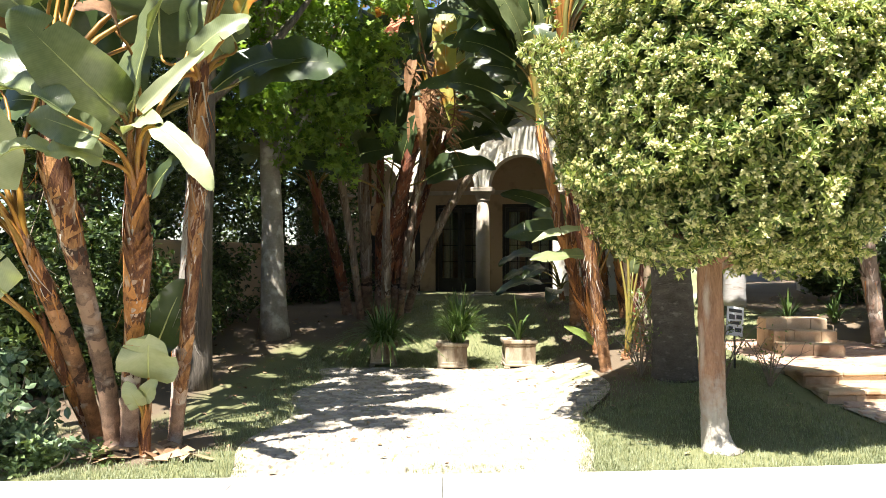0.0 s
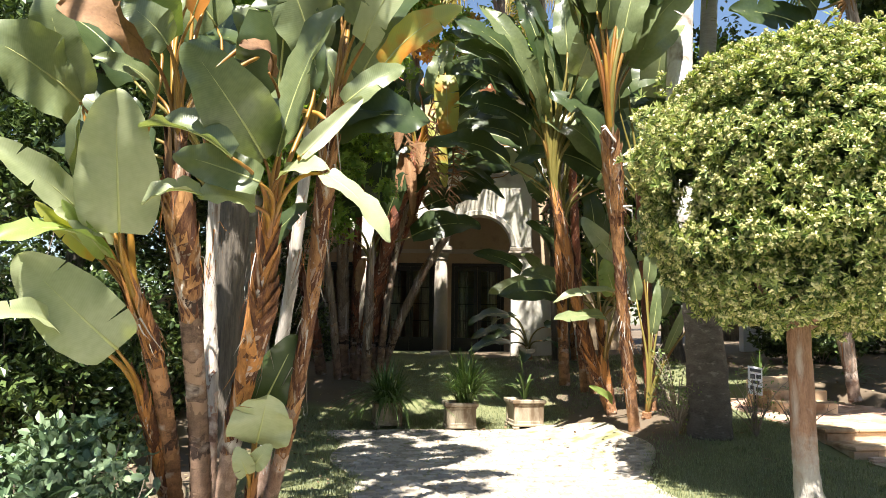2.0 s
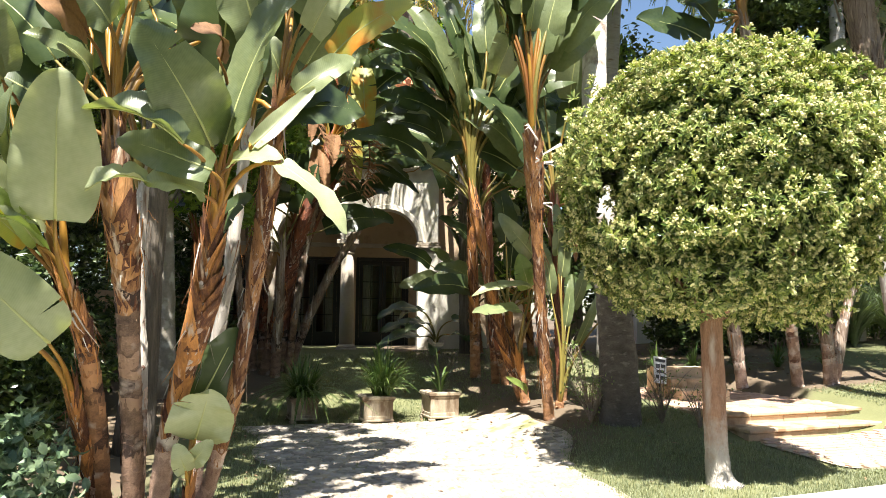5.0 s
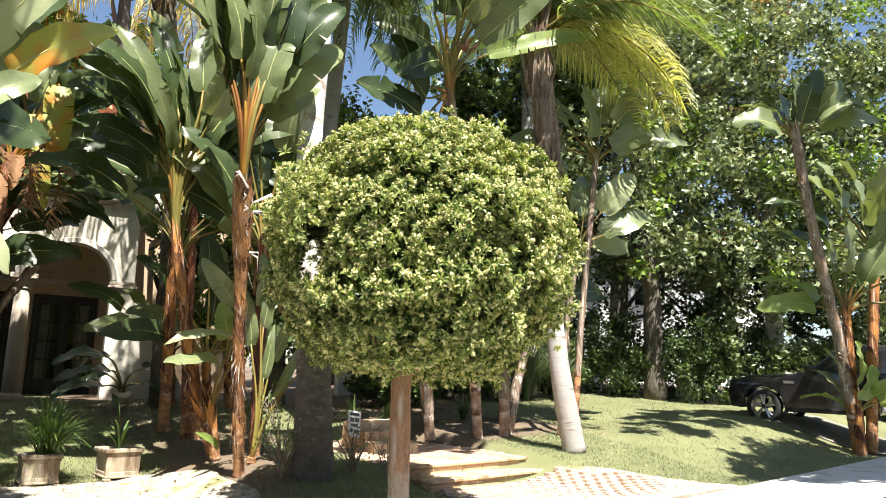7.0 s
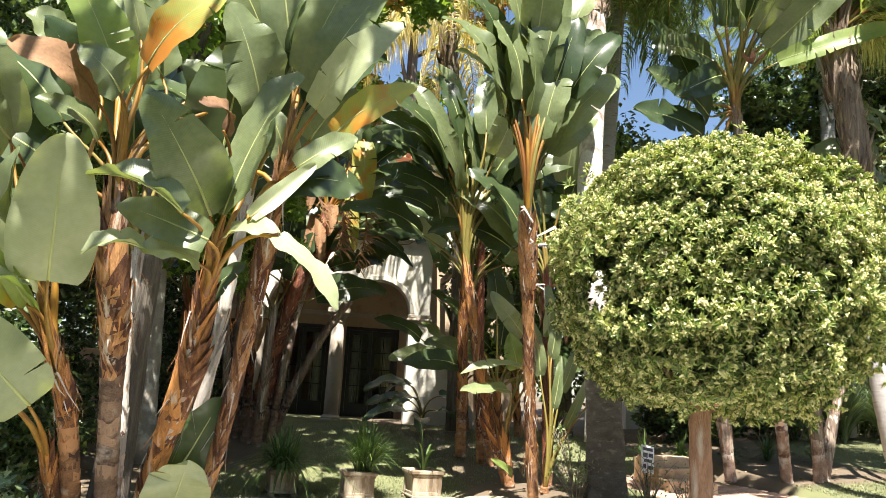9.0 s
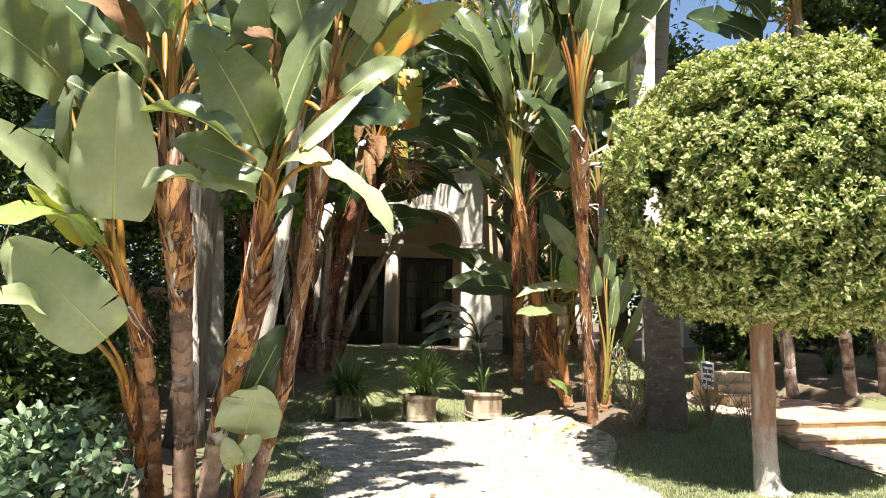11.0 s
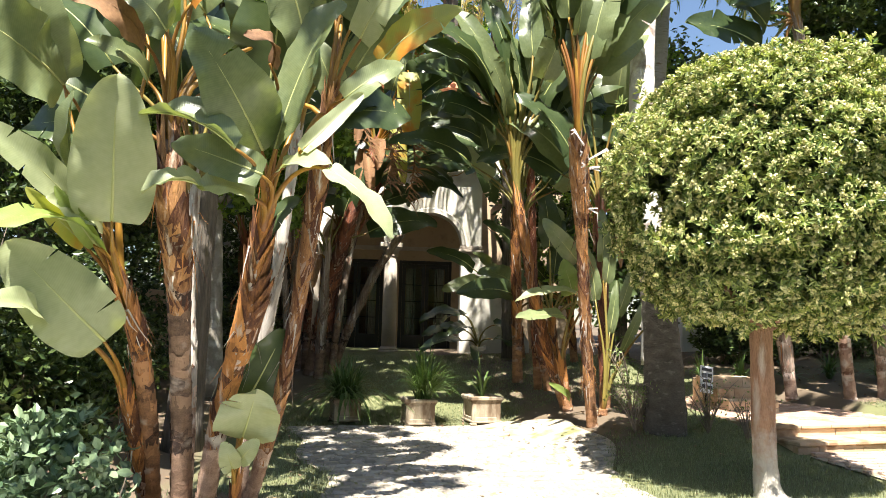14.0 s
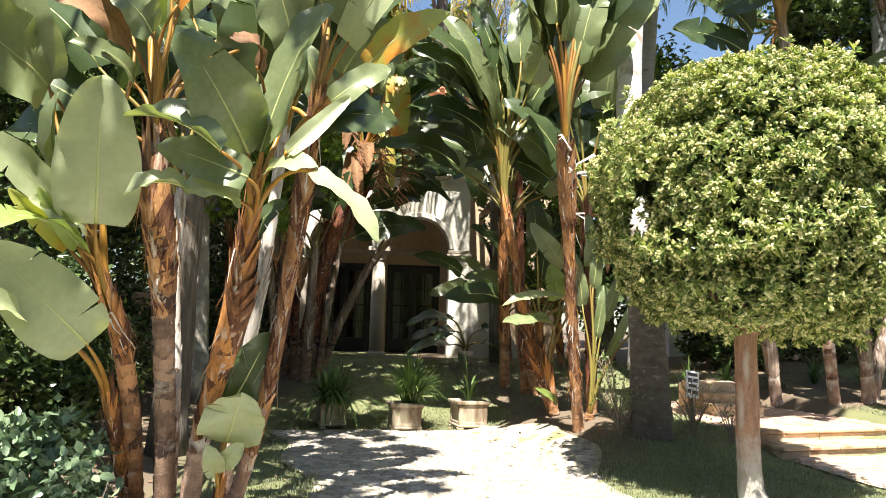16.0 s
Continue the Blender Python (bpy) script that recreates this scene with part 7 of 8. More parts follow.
tree("garden_tree", (-4.2, 19.0, 0.8), [(-4.2, 19.0, 0.7), (-4.2, 19.0, 3.0), (-4.0, 19.0, 6.0)], [0.22, 0.18, 0.1],
     [(-4.0, 18.2, 2.6, 1.6, 0.9, 1.5), (-5.8, 18.0, 3.0, 1.6, 1.0, 1.7), (-3.0, 18.4, 4.4, 1.3, 0.9, 1.3), (-4.8, 18.2, 5.2, 1.7, 1.0, 1.4), (-7.4, 17.6, 3.6, 1.7, 1.2, 2.0), (-3.6, 18.6, 6.8, 1.6, 1.1, 1.2), (-6.4, 17.8, 6.6, 1.8, 1.2, 1.5)],
     30000, 0.15, "dense dark tree at the corner of the house", M["grey_bark"], M["hedge_leaf"], _r)
# out of view: crown blobs added along the sun's path to dapple drive and hedge
tree("street_tree", (-6.4, 0.9, 0.0), [(-6.4, 0.9, -0.1), (-6.2, 1.0, 3.0), (-5.0, 1.6, 6.5), (-3.2, 2.4, 8.4)], [0.2, 0.16, 0.12, 0.05],
     [(-2.25, 2.85, 9.0, 0.7, 0.6, 0.4), (-2.9, 4.5, 10.0, 0.7, 0.6, 0.4), (-2.0, 4.3, 9.8, 0.6, 0.5, 0.4), (-9.0, -0.6, 8.4, 1.3, 1.2, 0.9), (-3.6, 4.6, 9.6, 0.8, 0.6, 0.4), (-3.4, 5.8, 9.8, 0.9, 0.6, 0.4), (-2.4, 5.5, 10.0, 0.7, 0.6, 0.4), (-6.2, 4.4, 9.3, 0.9, 0.8, 0.5), (-7.6, 4.0, 9.0, 0.9, 0.8, 0.5), (-5.1, 5.2, 9.8, 0.9, 0.7, 0.5), (-4.4, 6.6, 10.0, 0.8, 0.7, 0.5)],
     7600, 0.2, "unseen street tree added over the pavement, its thin foliage shading drive and hedge", M["mottled_bark"], M["plane_leaf"], _r, star=True)
# blobs from (3.5, 5.7, 9.5) on hang free, added to shade steps and bed
tree("street_tree", (9.9, 1.6, 0.1), [(9.9, 1.6, 0.0), (9.9, 1.7, 3.0), (9.8, 2.2, 6.5)], [0.2, 0.14, 0.02],
     [(9.4, 2.4, 7.6, 1.3, 1.0, 0.8), (11.0, 2.2, 8.4, 1.6, 1.3, 0.9), (12.4, 2.6, 7.6, 1.4, 1.1, 0.8), (10.4, 1.2, 9.6, 1.6, 1.3, 0.9), (9.4, 3.6, 11.3, 0.9, 0.7, 0.5), (11.4, 3.7, 11.6, 1.0, 0.6, 0.5), (13.2, 3.3, 11.4, 1.0, 0.7, 0.5), (10.6, 4.6, 11.8, 0.8, 0.6, 0.4), (12.6, 4.7, 12.0, 0.8, 0.6, 0.4), (3.5, 5.7, 9.5, 0.8, 0.6, 0.4), (4.7, 5.4, 9.8, 0.9, 0.7, 0.4), (4.2, 6.6, 9.9, 0.8, 0.6, 0.4), (5.6, 6.0, 10.2, 0.8, 0.6, 0.4), (6.8, 6.3, 10.3, 0.8, 0.7, 0.4), (6.2, 7.1, 10.5, 0.8, 0.6, 0.4), (7.6, 7.0, 10.8, 0.8, 0.6, 0.4)],
     20500, 0.2, "unseen street tree on the grass verge, with foliage added to shade lawn and steps", M["mottled_bark"], M["plane_leaf"], _r, star=True, limbs=False)
# woods on the far side
tree("sycamore", (16.5, 13.2, 1.2), [(16.5, 13.2, 1.1), (16.4, 13.2, 4.0), (16.0, 13.4, 7.5), (15.8, 13.6, 12.0)], [0.3, 0.26, 0.22, 0.1],
     [(16.0, 12.8, 6.0, 1.9, 1.6, 1.2), (14.6, 13.4, 8.2, 1.8, 1.6, 1.6), (17.4, 12.6, 8.0, 2.0, 1.8, 1.7), (16.0, 13.0, 10.6, 2.3, 2.0, 1.8), (18.8, 12.4, 10.2, 2.2, 2.0, 1.9), (18.6, 15.5, 15.6, 1.8, 1.5, 1.3), (21.2, 15.2, 16.4, 1.9, 1.5, 1.4), (16.4, 15.5, 14.6, 1.7, 1.5, 1.2), (17.8, 12.8, 13.0, 2.6, 2.2, 1.8), (14.2, 13.8, 11.8, 2.0, 1.8, 1.6)],
     34000, 0.18, "large sycamore with dark trunk and bright lobed leaves over the lawn", M["grey_bark"], M["plane_leaf"], _r, star=True, second=M["maple"], second_share=0.12)
tree("sycamore", (19.6, 11.2, 1.1), [(19.6, 11.2, 1.0), (19.7, 11.2, 4.0), (19.8, 11.4, 9.0)], [0.28, 0.24, 0.12],
     [(18.2, 11.2, 5.0, 1.7, 1.4, 1.3), (20.4, 10.2, 5.6, 1.9, 1.7, 1.6), (19.6, 10.6, 8.0, 2.1, 1.9, 1.8), (21.6, 9.8, 8.6, 2.2, 2.0, 2.0), (20.6, 10.2, 11.6, 2.6, 2.2, 1.9), (22.6, 8.6, 5.0, 1.9, 1.7, 1.8), (23.6, 8.8, 11.0, 2.6, 2.4, 2.2)],
     36000, 0.18, "large sycamore with bright lobed leaves behind the parked car", M["mottled_bark"], M["plane_leaf"], _r, star=True, second=M["maple"], second_share=0.1)
tree("sycamore", (20.8, 11.9, 1.2), [(20.8, 11.9, 1.1), (20.8, 11.9, 3.0), (21.4, 12.0, 7.0)], [0.2, 0.17, 0.08],
     [(17.6, 11.9, 2.9, 1.1, 0.8, 0.9), (18.9, 11.4, 2.4, 1.2, 0.9, 1.1), (20.6, 11.2, 2.8, 1.3, 1.0, 1.3), (22.4, 10.8, 2.9, 1.4, 1.0, 1.4), (24.4, 10.4, 3.0, 1.5, 1.1, 1.5), (18.6, 12.4, 4.9, 1.2, 1.0, 1.1), (20.8, 12.0, 5.4, 1.5, 1.2, 1.4), (23.2, 11.4, 5.6, 1.6, 1.3, 1.5), (25.8, 10.6, 6.0, 1.7, 1.3, 1.6),
      (27.6, 10.0, 3.4, 1.6, 1.2, 1.6), (22.0, 12.2, 8.0, 1.7, 1.4, 1.4), (25.0, 11.6, 8.8, 1.9, 1.5, 1.5)],
     25000, 0.16, "dense dark sycamore behind the parked car", M["mottled_bark"], M["hedge_leaf"], _r, star=True, second=M["plane_leaf"], second_share=0.3)
tree("garden_tree", (17.4, 15.0, 1.2), [(17.4, 15.0, 1.1), (17.4, 15.0, 3.0), (17.6, 15.0, 6.0)], [0.18, 0.15, 0.08],
     [(16.0, 15.0, 5.4, 1.2, 1.0, 1.1), (18.2, 14.8, 5.8, 1.3, 1.1, 1.2), (20.4, 14.4, 4.8, 1.5, 1.2, 1.6), (22.2, 14.0, 3.2, 1.5, 1.1, 1.6), (20.2, 14.6, 7.4, 1.4, 1.2, 1.1)],
     15000, 0.15, "shaded garden tree before the white house", M["grey_bark"], M["hedge_leaf"], _r, star=True, second=M["plane_leaf"], second_share=0.2)
tree("garden_tree", (13.4, 15.5, 1.2), [(13.4, 15.5, 1.1), (13.3, 15.4, 3.5), (13.5, 15.4, 7.5)], [0.26, 0.22, 0.1],
     [(13.6, 15.0, 6.4, 1.5, 1.3, 1.2), (12.2, 15.6, 9.4, 1.7, 1.5, 1.3), (14.8, 15.4, 9.2, 1.7, 1.5, 1.4)],
     16000, 0.2, "leaning tree with a bare pale mottled trunk", M["mottled_bark"], M["hedge_leaf"], _r, star=True)
tree("tall_tree", (24.5, 20.5, 1.2), [(24.5, 20.5, 1.1), (24.3, 20.5, 7.0), (24.0, 20.5, 15)], [0.35, 0.3, 0.12],
     [(24, 20, 14.0, 3.2, 2.8, 2.4), (21.2, 20.5, 15.5, 2.6, 2.4, 2.2), (27.0, 19, 13.5, 3.4, 3.0, 2.8), (24.5, 20, 18.0, 3.4, 3.0, 2.2), (28.5, 18, 17.5, 3.4, 3.0, 2.4), (21.5, 20, 20.0, 2.6, 2.2, 1.8), (25.2, 20, 20.8, 2.6, 2.2, 1.8), (28.8, 18.5, 21.2, 2.8, 2.4, 1.9), (18.0, 20.5, 18.0, 2.2, 2.0, 1.7), (31.5, 17.5, 20.5, 2.6, 2.2, 2.0)],
     40000, 0.27, "tall tree with olive and browning foliage far behind", M["grey_bark"], M["plane_leaf"], _r, star=True, second=M["autumn_leaf"], second_share=0.35)
tree("tall_tree", (1.5, 29, 1.0), [(1.5, 29, 0.9), (1.6, 29, 7.0), (1.5, 29, 13)], [0.35, 0.3, 0.12],
     [(-3.5, 28, 11.0, 2.8, 2.4, 2.2), (-6.5, 28, 12.5, 3.0, 2.6, 2.4), (0.5, 29, 13.5, 2.8, 2.4, 2.0), (-3.0, 28, 15.5, 3.0, 2.6, 2.0), (5.0, 29, 12.0, 2.6, 2.4, 1.8)],
     26000, 0.27, "tall tree with yellowing leaves behind the house", M["grey_bark"], M["maple"], _r, star=True, second=M["autumn_leaf"], second_share=0.3)
tree("autumn_tree", (4.5, 26.5, 1.0), [(4.5, 26.5, 0.9), (4.5, 26.5, 9.0), (4.4, 26.5, 18)], [0.35, 0.3, 0.12],
     [(4.3, 26, 19.4, 2.3, 1.8, 1.5), (1.8, 26, 18.0, 2.0, 1.6, 1.4), (7.0, 26, 20.2, 2.0, 1.6, 1.4), (3.4, 26, 16.4, 1.8, 1.5, 1.2), (9.6, 26.5, 19.0, 1.8, 1.5, 1.3), (6.4, 26.5, 17.0, 1.7, 1.4, 1.2)],
     12000, 0.27, "tall tree with orange autumn leaves behind the house", M["grey_bark"], M["autumn_leaf"], _r, star=True, second=M["maple"], second_share=0.25)
tree("autumn_tree", (29.0, 21.5, 1.0), [(29.0, 21.5, 0.9), (29.0, 21.5, 10.0), (29.0, 21.0, 24)], [0.4, 0.34, 0.14],
     [(29.4, 20, 27.0, 2.2, 1.8, 1.4), (26.4, 20, 25.2, 1.4, 1.2, 0.9), (33.0, 20, 28.0, 2.6, 2.0, 1.7), (31.4, 20.5, 24.6, 2.2, 1.8, 1.5), (34.5, 20.5, 24.0, 2.4, 2.0, 1.8)],
     10000, 0.27, "very tall tree with orange-brown autumn leaves", M["grey_bark"], M["autumn_leaf"], _r, star=True, second=M["plane_leaf"], second_share=0.2)
tree("garden_tree", (10.5, 21.5, 1.1), [(10.5, 21.5, 1.0), (10.5, 21.5, 4), (10.4, 21.5, 8)], [0.3, 0.26, 0.1],
     [(10.2, 21, 4.6, 2.2, 1.8, 2.0), (7.8, 21.5, 5.6, 2.0, 1.8, 2.0), (12.8, 21, 5.0, 2.2, 1.9, 2.2), (10.2, 21, 8.0, 2.6, 2.2, 1.8), (15.0, 21.4, 6.4, 2.2, 2.0, 2.0)],
     30000, 0.22, "dense leafy tree growing beside the house", M["grey_bark"], M["hedge_leaf"], _r, second=M["maple"], second_share=0.25)
for x, y, h in ((11.5, 15.2, 2.2), (10.6, 14.6, 1.6), (13.4, 14.7, 2.0), (14.8, 15.0, 2.8), (15.8, 14.0, 1.8), (16.4, 14.6, 3.0), (18.0, 13.4, 2.2), (17.2, 12.2, 2.0), (19.4, 12.0, 2.4), (20.6, 10.2, 2.0), (9.8, 15.6, 1.6), (8.0, 14.6, 1.2), (21.6, 8.4, 2.4)):
    z = ground_at(x, y)
    bush("evergreen_shrub", [(x, y, z + h * 0.5, 0.85, 0.75, h * 0.5), (x + 0.5, y - 0.2, z + h * 0.4, 0.65, 0.6, h * 0.42), (x - 0.5, y + 0.1, z + h * 0.6, 0.6, 0.5, h * 0.36)], 4200, 0.12,
         "shaded dark shrub at the back of the lawn", M["hedge_leaf"], _r, group="shrubs behind the lawn", twigs=14)
for x, y in ((11.9, 13.9), (12.9, 13.7), (12.4, 14.3)):
    g = strap_clump(Geo(), (0, 0, 0), 420, 1.7, _r, 0.016, 0.55)
    tagged(part("fountain_grass", g, M["pampas"]), "tall arching clump of grey-green grass at the lawn's edge", "grass clump", "arching grass clumps").matrix_basis = Matrix.Translation((x, y, ground_at(x, y)))
for x, y, n, L in ((7.3, 12.2, 60, 0.6), (8.4, 12.4, 60, 0.6), (9.2, 12.0, 50, 0.55), (6.6, 12.6, 60, 0.6), (3.1, 9.9, 30, 0.35), (5.9, 12.8, 50, 0.6)):
    g = strap_clump(Geo(), (0, 0, 0), n, L, _r, 0.014, 0.9)
    tagged(part("strap_plant", g, M["strap_leaf"]), "small arching strap-leaved plant in the shaded bed", "plant", "strap-leaved plants in the bed").matrix_basis = Matrix.Translation((x, y, ground_at(x, y)))


def thin_bush(x, y, n, h, label, leafy):
    """A half-bare bush of thin pale twigs."""
    rng = np.random.default_rng(int(100 * x))
    t = tagged(empty("bare_bush", (x, y, ground_at(x, y) - 0.02)), label, "shrub", "half-bare twiggy bushes")
    g, lv = Geo(), Geo()
    for _ in range(n):
        a, r = rng.uniform(0, 6.28), rng.uniform(0.1, 0.45)
        tip = np.array([math.cos(a) * r, math.sin(a) * r, h * rng.uniform(0.5, 1.0)])
        c = curve3((0, 0, 0), tip * (0.2, 0.2, 0.4), tip * (0.5, 0.5, 0.8), tip, 7)
        g.tube(c, np.linspace(0.011, 0.003, 7), 5)
        for k in (3, 4, 5):
            e = c[k] + rng.normal(0, 0.09, 3) + (0, 0, 0.08)
            g.tube([c[k], (c[k] + e) / 2 + (0, 0, 0.02), e], [0.005, 0.004, 0.002], 4)
            m = leafy
            lv.many(OVAL_V, OVAL_F, spin(m, rng) * 0.04, e + rng.normal(0, 0.04, (m, 3)))
    tagged(part("twig", g, M["twig"], t), kind="stuff")
    tagged(part("small_leaf", lv, M["cover_leaf"], t), kind="stuff")


thin_bush(3.3, 8.75, 14, 0.75, "half-bare bush of thin twigs beside the palm's foot", 3)
thin_bush(2.35, 8.9, 14, 0.8, "thin leafy bush beside the palm's foot", 7)
thin_bush(3.75, 8.6, 10, 0.6, "small twiggy bush beside the steps", 2)
thin_bush(2.75, 9.7, 12, 0.9, "thin leafy bush under the middle clump", 8)


def yard_sign():
    t = tagged(empty("yard_sign", (3.6, 9.25, ground_at(3.6, 9.25)), 8), "small tilted white sign with black lettering on a stake", "sign")
    part("stake", Geo().box((-0.012, -0.006, -0.1), (0.012, 0.006, 0.5), 0.002), M["iron"], t)
    m = pose(0, -0.012, 0.56, -8, 8, 0)
    part("board", Geo().box((-0.11, -0.006, -0.18), (0.11, 0.006, 0.18), 0.003, m=m), M["sign_white"], t)
    g = Geo()
    for x0, x1, z0, z1 in ((-0.09, 0.08, 0.11, 0.15), (-0.085, -0.01, 0.02, 0.08), (0.01, 0.085, 0.03, 0.08), (-0.07, 0.06, -0.04, 0.0), (-0.085, -0.03, -0.12, -0.07), (0.0, 0.085, -0.13, -0.08)):
        g.box((x0, -0.012, z0), (x1, -0.0095, z1), m=m)
    part("lettering_bars", g, M["sign_ink"], t, "dark unreadable lettering")


yard_sign()


# ---------------------------------------------------------------- parked car
def build_car():
    x, y = 15.85, 9.28
    z = ground_at(15.5, 8.6) + 0.0
    t = tagged(empty("car", (x, y, z), 90 + 8), "dark grey sport utility car parked on the far driveway", "car")
    # own x is forward (front wheel at 0), y is left
    rear, over_f, over_r, half = -2.92, 0.86, 1.05, 0.98
    side = [(over_f - 0.02, 0.42), (over_f, 0.72), (over_f - 0.06, 0.98), (0.3, 1.1), (-0.62, 1.16), (-0.95, 1.22), (-1.62, 1.74), (-2.2, 1.83), (-3.2, 1.81), (rear - 0.75, 1.72), (rear - over_r + 0.1, 1.3), (rear - over_r, 0.9), (rear - over_r + 0.04, 0.45)]
    low = [(rear - over_r + 0.15, 0.34), (rear - 0.47, 0.32)] + [(rear + 0.47 * math.cos(a), 0.39 + 0.47 * math.sin(a)) for a in np.linspace(math.pi, 0, 9)] + [(rear + 0.5, 0.32), (-0.5, 0.32)] + \
        [(0.47 * math.cos(a), 0.39 + 0.47 * math.sin(a)) for a in np.linspace(math.pi, 0, 9)] + [(0.5, 0.34), (over_f - 0.1, 0.36)]
    loop = side + low
    n = len(loop)

    def inset(px, pz):
        w = half - 0.02 * max(0, 0.8 - pz) - (0.34 * max(0, pz - 1.16))
        w -= 0.10 * max(0, px - 0.3) / 0.56 + 0.06 * max(0, rear - 0.6 - px)
        return w
    g = Geo()
    v = [(px, s * inset(px, pz), pz) for s in (1, -1) for px, pz in loop]
    f = [(i, (i + 1) % n, n + (i + 1) % n, n + i) for i in range(n)]
    f += [tuple(range(n))[::-1], tuple(range(n, 2 * n))]
    body = part("body", g.add(v, f), M["car_paint"], t)
    be = body.modifiers.new("edge", "BEVEL")
    be.width, be.segments, be.limit_method, be.angle_limit = 0.05, 3, "ANGLE", radians(40)
    for s in (1, -1):
        win = []
        for q in ([(-1.12, 1.2), (-1.68, 1.64), (-2.08, 1.7), (-2.08, 1.2)], [(-2.14, 1.2), (-2.14, 1.7), (-3.0, 1.7), (-3.0, 1.22)], [(-3.06, 1.22), (-3.06, 1.69), (rear - 0.7, 1.62), (rear - 0.85, 1.3)]):
            gg = Geo()
            a = [(px, s * (inset(px, pz) + 0.012), pz) for px, pz in q]
            b = [(px, s * (inset(px, pz) - 0.02), pz) for px, pz in q]
            gg.add(a + b, [(0, 1, 2, 3), (7, 6, 5, 4)] + [(i, (i + 1) % 4, 4 + (i + 1) % 4, 4 + i) for i in range(4)])
            part("side_window", gg, M["lamp_dark"], t)
        part("sill_trim", Geo().box((rear + 0.5, s * (half + 0.005) - 0.02, 0.3), (-0.5, s * (half + 0.005) + 0.02, 0.4), 0.01), M["car_trim"], t)
        part("door_seam", Geo().box((-2.115, s * (half - 0.0) - 0.008, 0.45), (-2.105, s * half + 0.004, 1.18)).box((-1.02, s * half - 0.008, 0.55), (-1.01, s * half + 0.004, 1.16)), M["car_trim"], t)
        part("side_vent", Geo().box((-0.72, s * (half - 0.01) - 0.012, 0.93), (-0.48, s * (half - 0.01) + 0.018, 1.0), 0.008), M["alloy"], t)
        part("door_handle", Geo().box((-1.98, s * half - 0.005, 1.0), (-1.8, s * half + 0.03, 1.035), 0.008), M["car_paint"], t)
        part("mirror", Geo().box((-1.2, s * (half + 0.04) - 0.04, 1.17), (-1.02, s * (half + 0.22) - 0.04 * (s > 0), 1.36), 0.05) if s > 0 else Geo().box((-1.2, -half - 0.22, 1.17), (-1.02, -half + 0.02, 1.36), 0.05), M["car_trim"], t)
        part("headlight", Geo().box((over_f - 0.22, s * 0.72 - 0.16, 0.84), (over_f - 0.02, s * 0.72 + 0.16, 0.96), 0.02), M["lamp_glass"], t)
        part("tail_light", Geo().box((rear - over_r - 0.005, s * 0.78 - 0.12, 0.95), (rear - over_r + 0.12, s * 0.78 + 0.12, 1.15), 0.02), M["tail"], t)
        for wx in (0.0, rear):
            wy = s * (half - 0.13)
            w = part("wheel", Geo().box((wx - 0.05, wy - 0.08, 0.34), (wx + 0.05, wy + 0.08, 0.44), 0.01), M["car_trim"], t)
            tg = Geo()
            prof = [(0.28, -0.12), (0.36, -0.125), (0.39, -0.09), (0.395, 0.0), (0.39, 0.09), (0.36, 0.125), (0.28, 0.12)]
            m = 28
            vv = [(wx + r * math.cos(6.2832 * k / m), wy + yy, 0.39 + r * math.sin(6.2832 * k / m)) for r, yy in prof for k in range(m)]
            tg.add(vv, [(i * m + k, i * m + (k + 1) % m, (i + 1) * m + (k + 1) % m, (i + 1) * m + k) for i in range(6) for k in range(m)])
            part("tyre", tg, M["tyre"], w, smooth=True)
            rg = Geo()
            prof = [(0.285, -0.11), (0.27, 0.0), (0.285, 0.11)]
            vv = [(wx + r * math.cos(6.2832 * k / m), wy + yy, 0.39 + r * math.sin(6.2832 * k / m)) for r, yy in prof for k in range(m)]
            rg.add(vv, [(i * m + k, i * m + (k + 1) % m, (i + 1) * m + (k + 1) % m, (i + 1) * m + k) for i in range(2) for k in range(m)])
            for k in range(5):
                a = 6.2832 * k / 5 + 0.3
                for da in (-0.14, 0.14):
                    d = np.array([math.cos(a + da), 0, math.sin(a + da)])
                    d0 = np.array([math.cos(a), 0, math.sin(a)])
                    rg.tube([np.array([wx, wy + s * 0.09, 0.39]) + d0 * 0.05, np.array([wx, wy + s * 0.1, 0.39]) + d * 0.275], [0.03, 0.024], 6)
            part("rim", rg, M["alloy"], w)
    part("grille", Geo().box((over_f - 0.03, -0.55, 0.7), (over_f + 0.012, 0.55, 0.86), 0.012), M["car_trim"], t)
    part("windscreen", Geo().add([(-0.98, -0.8, 1.245), (-0.98, 0.8, 1.245), (-1.58, 0.68, 1.715), (-1.58, -0.68, 1.715), (-1.0, -0.8, 1.22), (-1.0, 0.8, 1.22), (-1.6, 0.68, 1.69), (-1.6, -0.68, 1.69)],
         [(0, 1, 2, 3), (7, 6, 5, 4), (0, 4, 5, 1), (1, 5, 6, 2), (2, 6, 7, 3), (3, 7, 4, 0)]), M["lamp_dark"], t)


M["lamp_dark"] = mat("tinted_glass", (0.012, 0.014, 0.015), (0.02, 0.022, 0.024), 0.04, 2, 30, 0.0, gloss=0.8)
M["tail"] = mat("tail_lamp", (0.25, 0.01, 0.01), (0.35, 0.02, 0.02), 0.15, 4, 40, 0.0)
build_car()


